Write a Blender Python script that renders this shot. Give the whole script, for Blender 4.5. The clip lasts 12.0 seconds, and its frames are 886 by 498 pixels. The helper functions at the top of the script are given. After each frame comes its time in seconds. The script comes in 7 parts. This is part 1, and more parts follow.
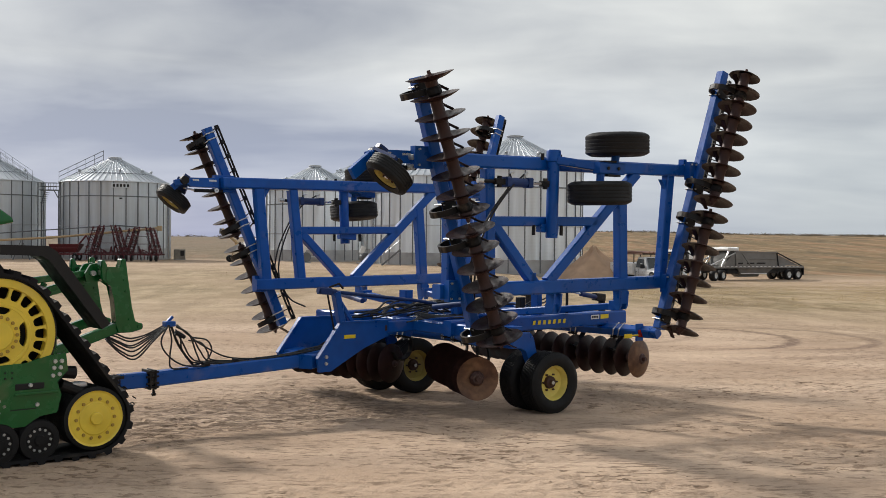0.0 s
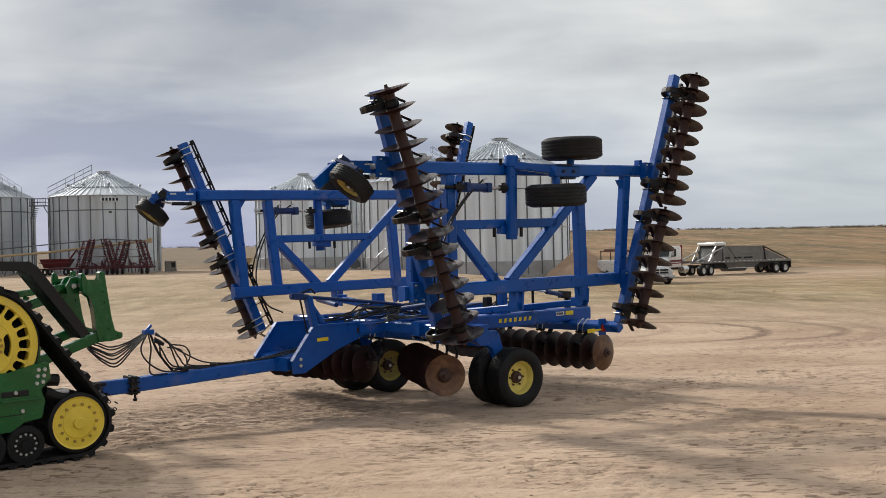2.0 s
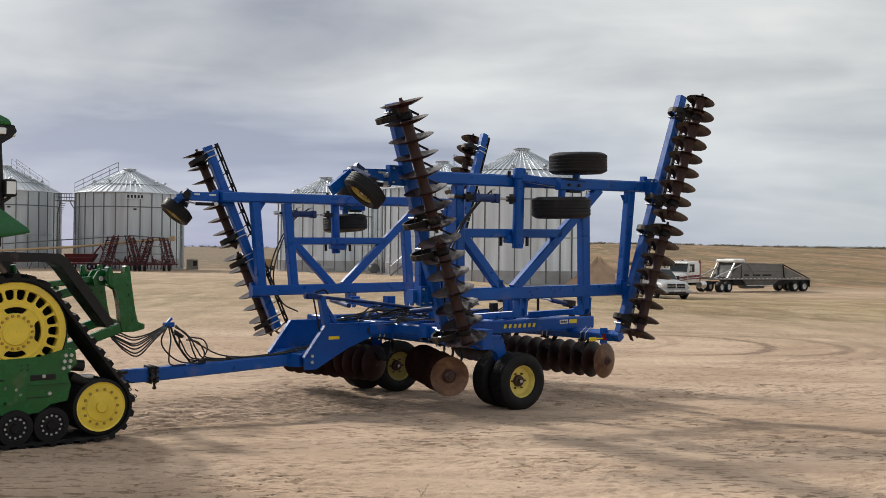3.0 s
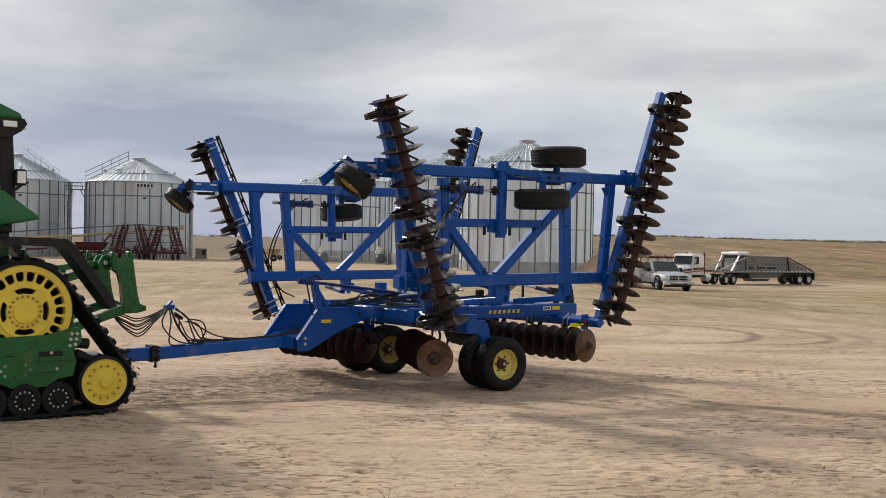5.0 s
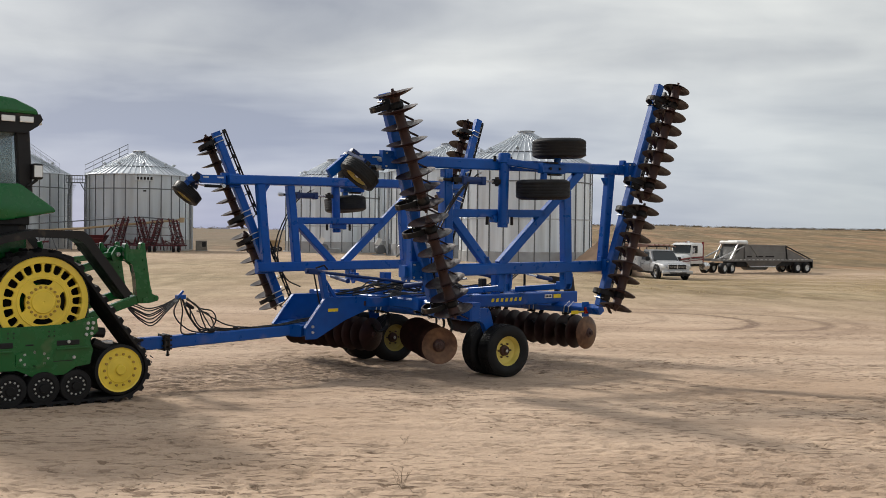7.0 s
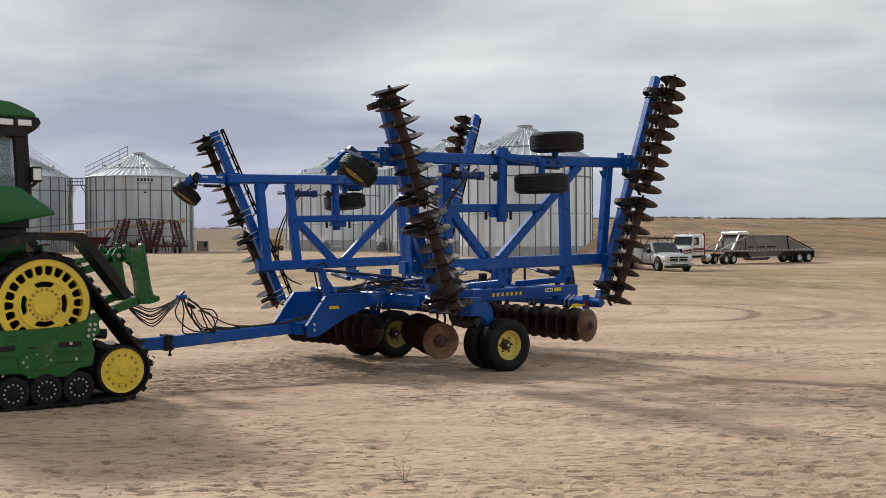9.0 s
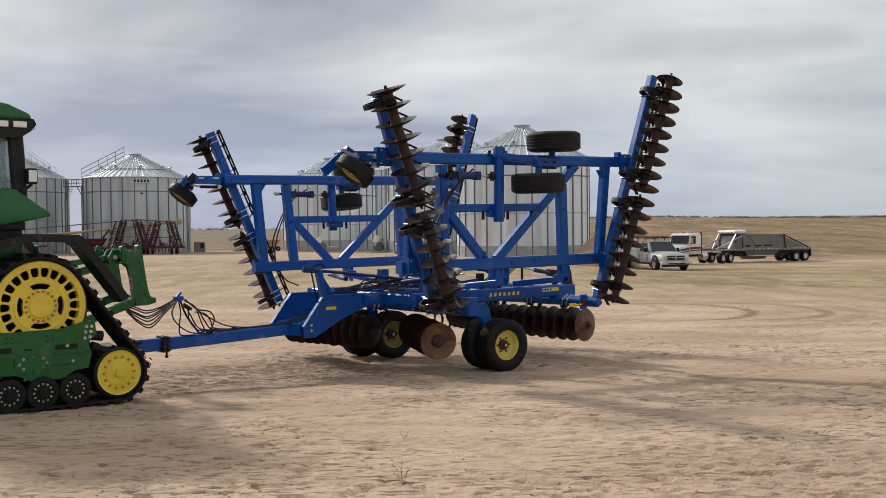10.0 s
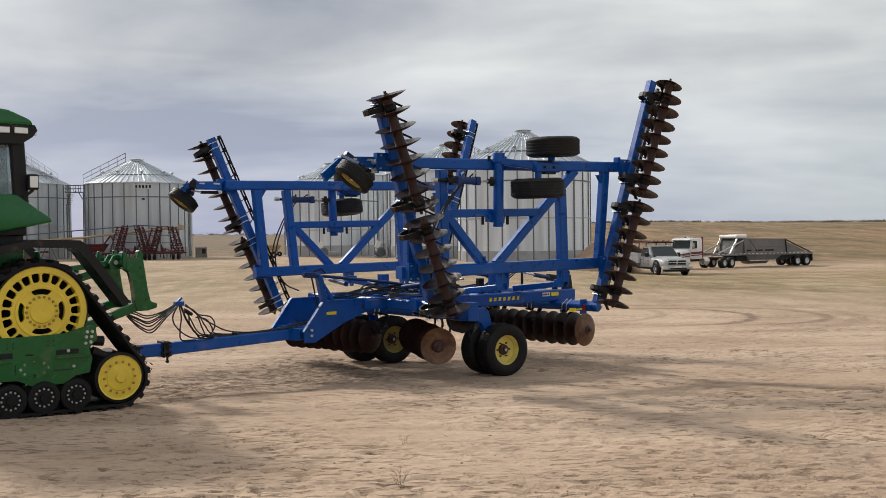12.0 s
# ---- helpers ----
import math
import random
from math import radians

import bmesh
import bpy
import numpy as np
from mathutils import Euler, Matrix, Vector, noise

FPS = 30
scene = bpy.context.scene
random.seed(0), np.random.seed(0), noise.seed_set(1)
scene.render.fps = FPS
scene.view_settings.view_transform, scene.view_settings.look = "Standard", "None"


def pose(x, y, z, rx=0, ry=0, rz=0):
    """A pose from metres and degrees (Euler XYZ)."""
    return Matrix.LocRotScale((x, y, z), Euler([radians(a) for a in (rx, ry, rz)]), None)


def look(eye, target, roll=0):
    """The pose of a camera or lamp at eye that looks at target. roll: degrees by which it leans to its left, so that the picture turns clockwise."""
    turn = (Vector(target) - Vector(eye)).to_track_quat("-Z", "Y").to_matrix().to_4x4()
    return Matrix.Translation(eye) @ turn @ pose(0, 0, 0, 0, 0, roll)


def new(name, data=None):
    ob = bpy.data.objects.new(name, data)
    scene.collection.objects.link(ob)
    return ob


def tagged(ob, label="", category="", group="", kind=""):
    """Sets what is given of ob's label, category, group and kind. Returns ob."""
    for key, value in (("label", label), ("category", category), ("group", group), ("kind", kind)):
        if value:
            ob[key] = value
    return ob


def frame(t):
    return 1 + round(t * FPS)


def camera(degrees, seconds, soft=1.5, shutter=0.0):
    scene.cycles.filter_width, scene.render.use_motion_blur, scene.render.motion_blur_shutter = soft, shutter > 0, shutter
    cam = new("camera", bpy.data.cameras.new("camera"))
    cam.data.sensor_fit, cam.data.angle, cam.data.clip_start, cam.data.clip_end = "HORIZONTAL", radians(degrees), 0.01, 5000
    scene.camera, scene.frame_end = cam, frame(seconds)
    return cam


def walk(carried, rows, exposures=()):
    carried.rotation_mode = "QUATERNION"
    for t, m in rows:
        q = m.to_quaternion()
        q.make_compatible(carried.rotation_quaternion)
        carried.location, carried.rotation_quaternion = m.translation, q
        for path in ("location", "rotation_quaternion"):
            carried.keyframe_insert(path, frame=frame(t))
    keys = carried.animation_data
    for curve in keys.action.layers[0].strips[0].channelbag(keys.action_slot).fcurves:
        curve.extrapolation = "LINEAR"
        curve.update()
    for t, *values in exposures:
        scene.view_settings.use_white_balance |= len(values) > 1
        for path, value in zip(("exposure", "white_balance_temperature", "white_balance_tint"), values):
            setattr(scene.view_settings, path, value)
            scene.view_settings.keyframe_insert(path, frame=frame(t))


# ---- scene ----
cam = camera(47.0, 12.0, soft=0.6)
# seconds, x, y, z, yaw, pitch, roll
ROWS = [
    (0.0, 0.001, -0.000, 2.223, -0.646, -0.593, 0.473),
    (0.5, 0.012, -0.072, 2.228, -0.524, -0.568, -0.025),
    (1.0, 0.133, -0.171, 2.227, -0.001, -0.404, 0.102),
    (1.5, 0.318, -0.357, 2.229, -0.311, -0.281, -0.308),
    (2.0, 0.340, -0.606, 2.226, -1.037, -0.400, -1.267),
    (2.5, 0.364, -0.896, 2.243, -0.584, -0.289, -0.757),
    (3.0, 0.493, -1.207, 2.214, 0.139, 0.027, 0.653),
    (5.0, 0.816, -1.937, 2.185, 0.672, -0.478, 1.055),
    (5.5, 0.721, -2.037, 2.188, 0.134, -1.291, 0.115),
    (6.0, 0.653, -2.118, 2.178, -0.357, -1.202, 0.192),
    (6.5, 0.689, -2.202, 2.173, 0.035, -1.014, 0.581),
    (7.0, 0.750, -2.281, 2.173, 0.599, -0.995, 0.697),
    (9.0, 0.779, -2.311, 2.166, 0.690, -1.215, -0.338),
    (9.5, 0.781, -2.312, 2.167, 0.408, -1.361, -0.364),
    (10.0, 0.778, -2.288, 2.169, 0.524, -1.221, -0.574),
    (10.5, 0.792, -2.320, 2.170, 0.664, -1.141, -0.664),
    (11.0, 0.804, -2.316, 2.171, 0.620, -1.144, -0.682),
    (11.5, 0.790, -2.321, 2.167, 0.613, -0.931, -0.635),
    (12.0, 0.803, -2.329, 2.168, 0.610, -0.932, -0.652),
]


def eye_pose(x, y, z, yaw, pitch, roll):
    return Matrix.Translation((x, y, z)) @ pose(0, 0, 0, 90 + pitch, 0, yaw) @ pose(0, 0, 0, 0, 0, roll)


walk(cam, [(r[0], eye_pose(*r[1:])) for r in ROWS])

# ---- world and sun ----
SUN_AZ, SUN_EL = -46.0, 33.5       # degrees from +y towards +x, and above the horizon
world = bpy.data.worlds.new("sky")
scene.world = world
world.use_nodes = True
wn, wl = world.node_tree.nodes, world.node_tree.links
wn.clear()


def wnode(kind, **values):
    n = wn.new(kind)
    for k, v in values.items():
        n.inputs[k].default_value = v
    return n


def wmath(op, a, b=None):
    n = wn.new("ShaderNodeMath")
    n.operation = op
    for i, v in enumerate((a, b)):
        if v is None:
            continue
        if isinstance(v, (int, float)):
            n.inputs[i].default_value = v
        else:
            wl.new(v, n.inputs[i])
    return n.outputs[0]


sky = wn.new("ShaderNodeTexSky")
sky.sky_type = "NISHITA"
sky.sun_disc = False
sky.sun_elevation, sky.sun_rotation = radians(SUN_EL), radians(SUN_AZ)
sky.air_density, sky.dust_density = 1.0, 1.5
coord = wn.new("ShaderNodeTexCoord")
sep = wn.new("ShaderNodeSeparateXYZ")
wl.new(coord.outputs["Generated"], sep.inputs[0])
up = wmath("ADD", wmath("MAXIMUM", sep.outputs[2], 0.0), 0.16)
flat = wn.new("ShaderNodeCombineXYZ")
wl.new(wmath("DIVIDE", sep.outputs[0], up), flat.inputs[0])
wl.new(wmath("DIVIDE", sep.outputs[1], up), flat.inputs[1])
# two sheets of stretched cloud, and a veil that thins towards the horizon
deck = wnode("ShaderNodeTexNoise", Scale=0.882, Detail=4.0, Roughness=0.45, Distortion=0.35)
wisp = wnode("ShaderNodeTexNoise", Scale=2.6, Detail=7.0, Roughness=0.55, Distortion=0.6)
shift = wn.new("ShaderNodeMapping")
shift.inputs["Location"].default_value = (-4.40, -0.56, 0)
shift.inputs["Scale"].default_value = (0.8, 1.15, 1)
wl.new(flat.outputs[0], shift.inputs[0])
wl.new(shift.outputs[0], deck.inputs["Vector"])
wl.new(shift.outputs[0], wisp.inputs["Vector"])
thick = wn.new("ShaderNodeMapRange")     # the cloud thickens towards the west
thick.inputs[1].default_value, thick.inputs[2].default_value = -0.06, -0.42
thick.inputs[3].default_value, thick.inputs[4].default_value = 0.0, 0.065
wl.new(sep.outputs[0], thick.inputs[0])
lump = wnode("ShaderNodeTexNoise", Scale=5.5, Detail=5.0, Roughness=0.55, Distortion=0.2)
wl.new(coord.outputs["Generated"], lump.inputs["Vector"])
tone = wmath("ADD", wmath("MULTIPLY", deck.outputs[0], 0.74), wmath("MULTIPLY", wisp.outputs[0], 0.12))
tone = wmath("ADD", wmath("ADD", tone, wmath("MULTIPLY", lump.outputs[0], 0.14)), thick.outputs[0])
ramp = wn.new("ShaderNodeValToRGB")
ramp.color_ramp.elements[0].position, ramp.color_ramp.elements[0].color = 0.39, (0.85, 0.865, 0.835, 1)
ramp.color_ramp.elements[1].position, ramp.color_ramp.elements[1].color = 0.62, (0.358, 0.383, 0.428, 1)
mid = ramp.color_ramp.elements.new(0.5)
mid.color = (0.62, 0.642, 0.648, 1)
wl.new(tone, ramp.inputs[0])
low = wn.new("ShaderNodeMapRange")
low.inputs[1].default_value, low.inputs[2].default_value = 0.0, 0.165
low.inputs[3].default_value, low.inputs[4].default_value = 0.16, 0.90
wl.new(sep.outputs[2], low.inputs[0])
clear = wn.new("ShaderNodeVectorMath")
clear.operation = "SCALE"
clear.inputs[3].default_value = 0.07
wl.new(sky.outputs[0], clear.inputs[0])
haze = wn.new("ShaderNodeMix")
haze.data_type = "RGBA"
haze.inputs[0].default_value = 0.75
pale = wn.new("ShaderNodeMix")
pale.data_type = "RGBA"
pale.inputs[6].default_value, pale.inputs[7].default_value = (0.365, 0.435, 0.71, 1), (0.60, 0.67, 0.745, 1)
side = wn.new("ShaderNodeMapRange")
side.inputs[1].default_value, side.inputs[2].default_value = -0.05, 0.36
wl.new(sep.outputs[0], side.inputs[0])
wl.new(side.outputs[0], pale.inputs[0])
wl.new(pale.outputs[2], haze.inputs[7])
wl.new(clear.outputs[0], haze.inputs[6])
both = wn.new("ShaderNodeMix")
both.data_type = "RGBA"
wl.new(low.outputs[0], both.inputs[0])
wl.new(haze.outputs[2], both.inputs[6])
wl.new(ramp.outputs[0], both.inputs[7])
# thin cloud glows round the veiled sun
veil = wn.new("ShaderNodeVectorMath")
veil.operation = "DOT_PRODUCT"
veil.inputs[1].default_value = (math.sin(radians(SUN_AZ)) * math.cos(radians(SUN_EL)), math.cos(radians(SUN_AZ)) * math.cos(radians(SUN_EL)), math.sin(radians(SUN_EL)))
wl.new(coord.outputs["Generated"], veil.inputs[0])
aureole = wmath("MULTIPLY", wmath("POWER", wmath("MAXIMUM", veil.outputs["Value"], 0.0), 26.0), 3.2)
glow = wn.new("ShaderNodeVectorMath")
glow.operation = "SCALE"
glow.inputs[0].default_value = (1.0, 0.97, 0.92)
wl.new(aureole, glow.inputs[3])
lit_sky = wn.new("ShaderNodeVectorMath")
wl.new(both.outputs[2], lit_sky.inputs[0])
wl.new(glow.outputs[0], lit_sky.inputs[1])
back = wn.new("ShaderNodeBackground")
back.inputs[1].default_value = 1.0
wl.new(lit_sky.outputs[0], back.inputs[0])
wout = wn.new("ShaderNodeOutputWorld")
wl.new(back.outputs[0], wout.inputs[0])

sun_data = bpy.data.lights.new("sun", "SUN")
sun_data.energy, sun_data.angle, sun_data.color = 3.15, radians(6.0), (1.0, 0.95, 0.87)
sun = new("sun", sun_data)
a, e = radians(SUN_AZ), radians(SUN_EL)
SUN_DIR = Vector((math.sin(a) * math.cos(e), math.cos(a) * math.cos(e), math.sin(e)))
sun.matrix_world = look(SUN_DIR * 50, (0, 0, 0))
scene.view_settings.exposure = -0.02


# ---- materials ----
def shader(name, base, rough=0.5, metal=0.0, vary=0.25, grain=8.0, dirt=None, dirt_amount=0.0, bump=0.0, bump_scale=60.0, object_vary=0.0, coat=0.0, stretch=None, spec=0.4):
    """Base colour varied at two scales, a dirt colour in patches, roughness noise and fine relief."""
    m = bpy.data.materials.new(name)
    m.use_nodes = True
    n, l = m.node_tree.nodes, m.node_tree.links
    b = n["Principled BSDF"]
    b.inputs["Metallic"].default_value = metal
    b.inputs["Specular IOR Level"].default_value = spec
    if coat:
        b.inputs["Coat Weight"].default_value = coat
        b.inputs["Coat Roughness"].default_value = 0.15
    tc = n.new("ShaderNodeTexCoord")
    src = tc.outputs["Object"]
    if stretch:
        mp = n.new("ShaderNodeMapping")
        mp.inputs["Scale"].default_value = stretch
        l.new(src, mp.inputs[0])
        src = mp.outputs[0]

    def noise_node(scale, detail):
        t = n.new("ShaderNodeTexNoise")
        t.inputs["Scale"].default_value, t.inputs["Detail"].default_value = scale, detail
        l.new(src, t.inputs["Vector"])
        return t.outputs[0]

    def ranged(v, a0, a1, b0, b1):
        r = n.new("ShaderNodeMapRange")
        for i, x in enumerate((a0, a1, b0, b1)):
            r.inputs[i + 1].default_value = x
        l.new(v, r.inputs[0])
        return r.outputs[0]

    big, fine = noise_node(grain * 0.15, 3.0), noise_node(grain, 5.0)
    add = n.new("ShaderNodeMath")
    l.new(big, add.inputs[0])
    l.new(fine, add.inputs[1])
    value = ranged(add.outputs[0], 0.7, 1.3, 1 - vary, 1 + vary)
    if object_vary:
        info = n.new("ShaderNodeObjectInfo")
        mul = n.new("ShaderNodeMath")
        mul.operation = "MULTIPLY"
        l.new(value, mul.inputs[0])
        l.new(ranged(info.outputs["Random"], 0, 1, 1 - object_vary, 1 + object_vary), mul.inputs[1])
        value = mul.outputs[0]
    tint = n.new("ShaderNodeVectorMath")
    tint.operation = "SCALE"
    tint.inputs[0].default_value = base
    l.new(value, tint.inputs[3])
    colour = tint.outputs[0]
    if dirt:
        mix = n.new("ShaderNodeMix")
        mix.data_type = "RGBA"
        l.new(ranged(noise_node(grain * 0.4, 6.0), 0.62 - 0.3 * dirt_amount, 0.85 - 0.3 * dirt_amount, 0.0, min(1.0, 0.35 + dirt_amount)), mix.inputs[0])
        l.new(colour, mix.inputs[6])
        mix.inputs[7].default_value = (*dirt, 1)
        colour = mix.outputs[2]
    l.new(colour, b.inputs["Base Color"])
    l.new(ranged(fine, 0.3, 0.7, max(0.04, rough - 0.12), min(1.0, rough + 0.15)), b.inputs["Roughness"])
    if bump:
        bp = n.new("ShaderNodeBump")
        bp.inputs["Strength"].default_value = bump
        bp.inputs["Distance"].default_value = 0.01
        l.new(noise_node(bump_scale, 4.0), bp.inputs["Height"])
        l.new(bp.outputs[0], b.inputs["Normal"])
    return m


DUST = (0.34, 0.26, 0.18)
BLUE = shader("blue_paint", (0.002, 0.073, 0.335), 0.36, 0.0, 0.18, 6, DUST, 0.0, 0.03, 60, coat=0.0, spec=0.30)
BLUE_DARK = shader("dark_blue_paint", (0.004, 0.026, 0.12), 0.45, 0.0, 0.2, 7, DUST, 0.1)
RUST = shader("rusted_blade_steel", (0.025, 0.0095, 0.008), 0.42, 0.1, 0.45, 14, (0.10, 0.055, 0.038), 0.06, 0.15, 120, object_vary=0.3, spec=0.32)
RUST_TAN = shader("tan_rust_blade", (0.175, 0.092, 0.048), 0.45, 0.2, 0.5, 9, (0.06, 0.025, 0.016), 0.6, 0.15, 120)
SPOOL = shader("worn_spool_steel", (0.058, 0.028, 0.023), 0.55, 0.1, 0.3, 12, (0.22, 0.15, 0.11), 0.15, 0.1, 100)
CAST = shader("black_cast_iron", (0.009, 0.0085, 0.009), 0.5, 0.1, 0.3, 14, DUST, 0.02, 0.1, 120, spec=0.3)
TYRE = shader("tyre_rubber", (0.010, 0.010, 0.0105), 0.58, 0.0, 0.25, 9, (0.07, 0.058, 0.045), 0.06, 0.25, 150, spec=0.24)
TRACK = shader("track_rubber", (0.011, 0.011, 0.012), 0.8, 0.0, 0.3, 9, (0.08, 0.066, 0.052), 0.15, 0.3, 110, spec=0.25)
YELLOW = shader("yellow_paint", (0.79, 0.58, 0.055), 0.4, 0.0, 0.12, 7, DUST, 0.08, coat=0.2)
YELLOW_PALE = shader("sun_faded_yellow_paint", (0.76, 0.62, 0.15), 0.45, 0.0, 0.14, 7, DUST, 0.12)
# darker copy of the rim yellow; shade on the far wheels is put in
YELLOW_DIM = shader("dimmed_yellow_paint", (0.36, 0.28, 0.07), 0.55, 0.0, 0.2, 9, DUST, 0.3)
GREEN = shader("green_paint", (0.007, 0.11, 0.026), 0.22, 0.0, 0.14, 7, DUST, 0.04, coat=0.2, spec=0.3)
BLACK = shader("black_plastic", (0.010, 0.010, 0.011), 0.5, 0.0, 0.2, 10, DUST, 0.02, spec=0.3)
HOSE = shader("black_hose_rubber", (0.012, 0.012, 0.013), 0.45, 0.0, 0.2, 20)
DULL = shader("dull_steel", (0.17, 0.17, 0.17), 0.5, 0.5, 0.2, 20)
BOLT_TAN = shader("dusty_yellow_bolt", (0.42, 0.27, 0.05), 0.5, 0.1, 0.25, 25)
CHROME = shader("bright_steel", (0.62, 0.62, 0.62), 0.25, 0.95, 0.1, 20)
BOLT = shader("zinc_bolt", (0.55, 0.56, 0.55), 0.35, 0.7, 0.15, 30)
GALV = shader("galvanised_sheet", (0.46, 0.48, 0.50), 0.38, 0.65, 0.16, 0.9, (0.40, 0.39, 0.37), 0.12, object_vary=0.05, stretch=(1, 1, 0.25))
GALV_ROOF = shader("galvanised_roof", (0.57, 0.60, 0.63), 0.42, 0.6, 0.12, 1.2, object_vary=0.05)
GALV_DARK = shader("weathered_galvanised_steel", (0.16, 0.17, 0.18), 0.5, 0.5, 0.2, 2)
GALV_BASE = shader("weathered_base_sheet", (0.38, 0.39, 0.40), 0.5, 0.40, 0.25, 1.2, (0.30, 0.27, 0.23), 0.3)
CABINET = shader("weathered_tan_grey_cabinet", (0.20, 0.18, 0.15), 0.6, 0.1, 0.35, 3, (0.10, 0.075, 0.055), 0.4)
CONCRETE = shader("concrete", (0.36, 0.35, 0.33), 0.9, 0.0, 0.2, 3, bump=0.2)
RED = shader("faded_red_paint", (0.085, 0.011, 0.016), 0.5, 0.0, 0.3, 5, (0.12, 0.05, 0.04), 0.25, object_vary=0.2)
ORANGE = shader("weathered_orange_tube", (0.43, 0.31, 0.17), 0.55, 0.0, 0.2, 3, DUST, 0.3)
WHITE = shader("white_paint", (0.72, 0.72, 0.70), 0.35, 0.0, 0.08, 3, DUST, 0.1, coat=0.3)
SILVER = shader("silver_paint", (0.48, 0.48, 0.48), 0.35, 0.25, 0.08, 3, DUST, 0.1, coat=0.3)
SHEET = shader("dark_slope_sheet", (0.055, 0.055, 0.052), 0.7, 0.0, 0.3, 1.5, DUST, 0.1)
GREY = shader("grey_dump_body", (0.195, 0.19, 0.182), 0.55, 0.2, 0.25, 1.5, DUST, 0.15)
STRIPE = shader("dark_red_stripe", (0.16, 0.01, 0.015), 0.4, 0.0, 0.1, 3)
DECAL_Y = shader("yellow_decal", (0.80, 0.62, 0.02), 0.4, 0.0, 0.06, 12)
DECAL_W = shader("white_decal", (0.72, 0.72, 0.70), 0.45, 0.0, 0.08, 12)
DECAL_K = shader("black_decal", (0.015, 0.015, 0.015), 0.5, 0.0, 0.1, 12)
LENS_RED = shader("red_lens", (0.35, 0.02, 0.008), 0.2, 0.0, 0.1, 30)
LENS_W = shader("clear_lamp_lens", (0.75, 0.75, 0.72), 0.12, 0.3, 0.05, 30)
SAND = shader("sandy_soil_heap", (0.43, 0.285, 0.185), 0.95, 0.0, 0.25, 1.2, bump=0.6, bump_scale=6)
SHRUB = shader("dry_shrub", (0.15, 0.12, 0.08), 0.9, 0.0, 0.4, 1)
TWIG = shader("dry_twig", (0.16, 0.115, 0.075), 0.9, 0.0, 0.3, 30)
CLOD = shader("dirt_clod", (0.34, 0.255, 0.18), 0.95, 0.0, 0.35, 8, bump=0.4, bump_scale=80)


def straw_material():
    """Dry blades that let light through."""
    m = bpy.data.materials.new("dry_straw_blade")
    m.use_nodes = True
    n, l = m.node_tree.nodes, m.node_tree.links
    geo = n.new("ShaderNodeNewGeometry")
    ramp_ = n.new("ShaderNodeValToRGB")
    ramp_.color_ramp.elements[0].color = (0.50, 0.39, 0.235, 1)
    ramp_.color_ramp.elements[1].color = (0.40, 0.31, 0.175, 1)
    l.new(geo.outputs["Random Per Island"], ramp_.inputs[0])
    d, t, mix = n.new("ShaderNodeBsdfDiffuse"), n.new("ShaderNodeBsdfTranslucent"), n.new("ShaderNodeMixShader")
    for s in (d, t):
        l.new(ramp_.outputs[0], s.inputs[0])
    mix.inputs[0].default_value = 0.5
    l.new(d.outputs[0], mix.inputs[1])
    l.new(t.outputs[0], mix.inputs[2])
    l.new(mix.outputs[0], n["Material Output"].inputs[0])
    n.remove(n["Principled BSDF"])
    return m


STRAW_BLADE = straw_material()


def glass_material(name, tint, rough=0.03):
    m = bpy.data.materials.new(name)
    m.use_nodes = True
    b = m.node_tree.nodes["Principled BSDF"]
    b.inputs["Base Color"].default_value = (*tint, 1)
    b.inputs["Roughness"].default_value = rough
    b.inputs["Transmission Weight"].default_value = 0.85
    b.inputs["IOR"].default_value = 1.3
    return m


GLASS = glass_material("tinted_window_glass", (0.45, 0.52, 0.52))
GLASS_SKY = shader("windscreen_glass", (0.03, 0.036, 0.038), 0.08, 0.12, 0.05, 5, spec=0.6)
RACK = shader("weathered_red_brown_steel", (0.20, 0.10, 0.07), 0.6, 0.1, 0.3, 2, DUST, 0.25)
GLASS_DARK = shader("dark_window_glass", (0.02, 0.024, 0.028), 0.08, 0.0, 0.05, 5)


# ---- building helpers ----
def part(name, bm, material, parent=None, label="", smooth=False, kind=""):
    """Links a bmesh as one mesh object, under a thing or a part of it."""
    bmesh.ops.recalc_face_normals(bm, faces=bm.faces)
    mesh = bpy.data.meshes.new(name)
    bm.to_mesh(mesh)
    bm.free()
    mesh.materials.append(material)
    if smooth:
        mesh.shade_smooth()
        mesh.set_sharp_from_angle(angle=radians(38))
    ob = new(name, mesh)
    ob.parent = parent
    if label or kind:
        tagged(ob, label, kind=kind)
    return ob


def again(name, mesh, parent, m=None):
    """One more object on a mesh that is there already."""
    ob = new(name, mesh)
    ob.parent = parent
    if m is not None:
        ob.matrix_local = m
    return ob


def thing(name, label, category, m=None, group="", kind=""):
    ob = new(name)
    if m is not None:
        ob.matrix_world = m
    return tagged(ob, label, category, group, kind)


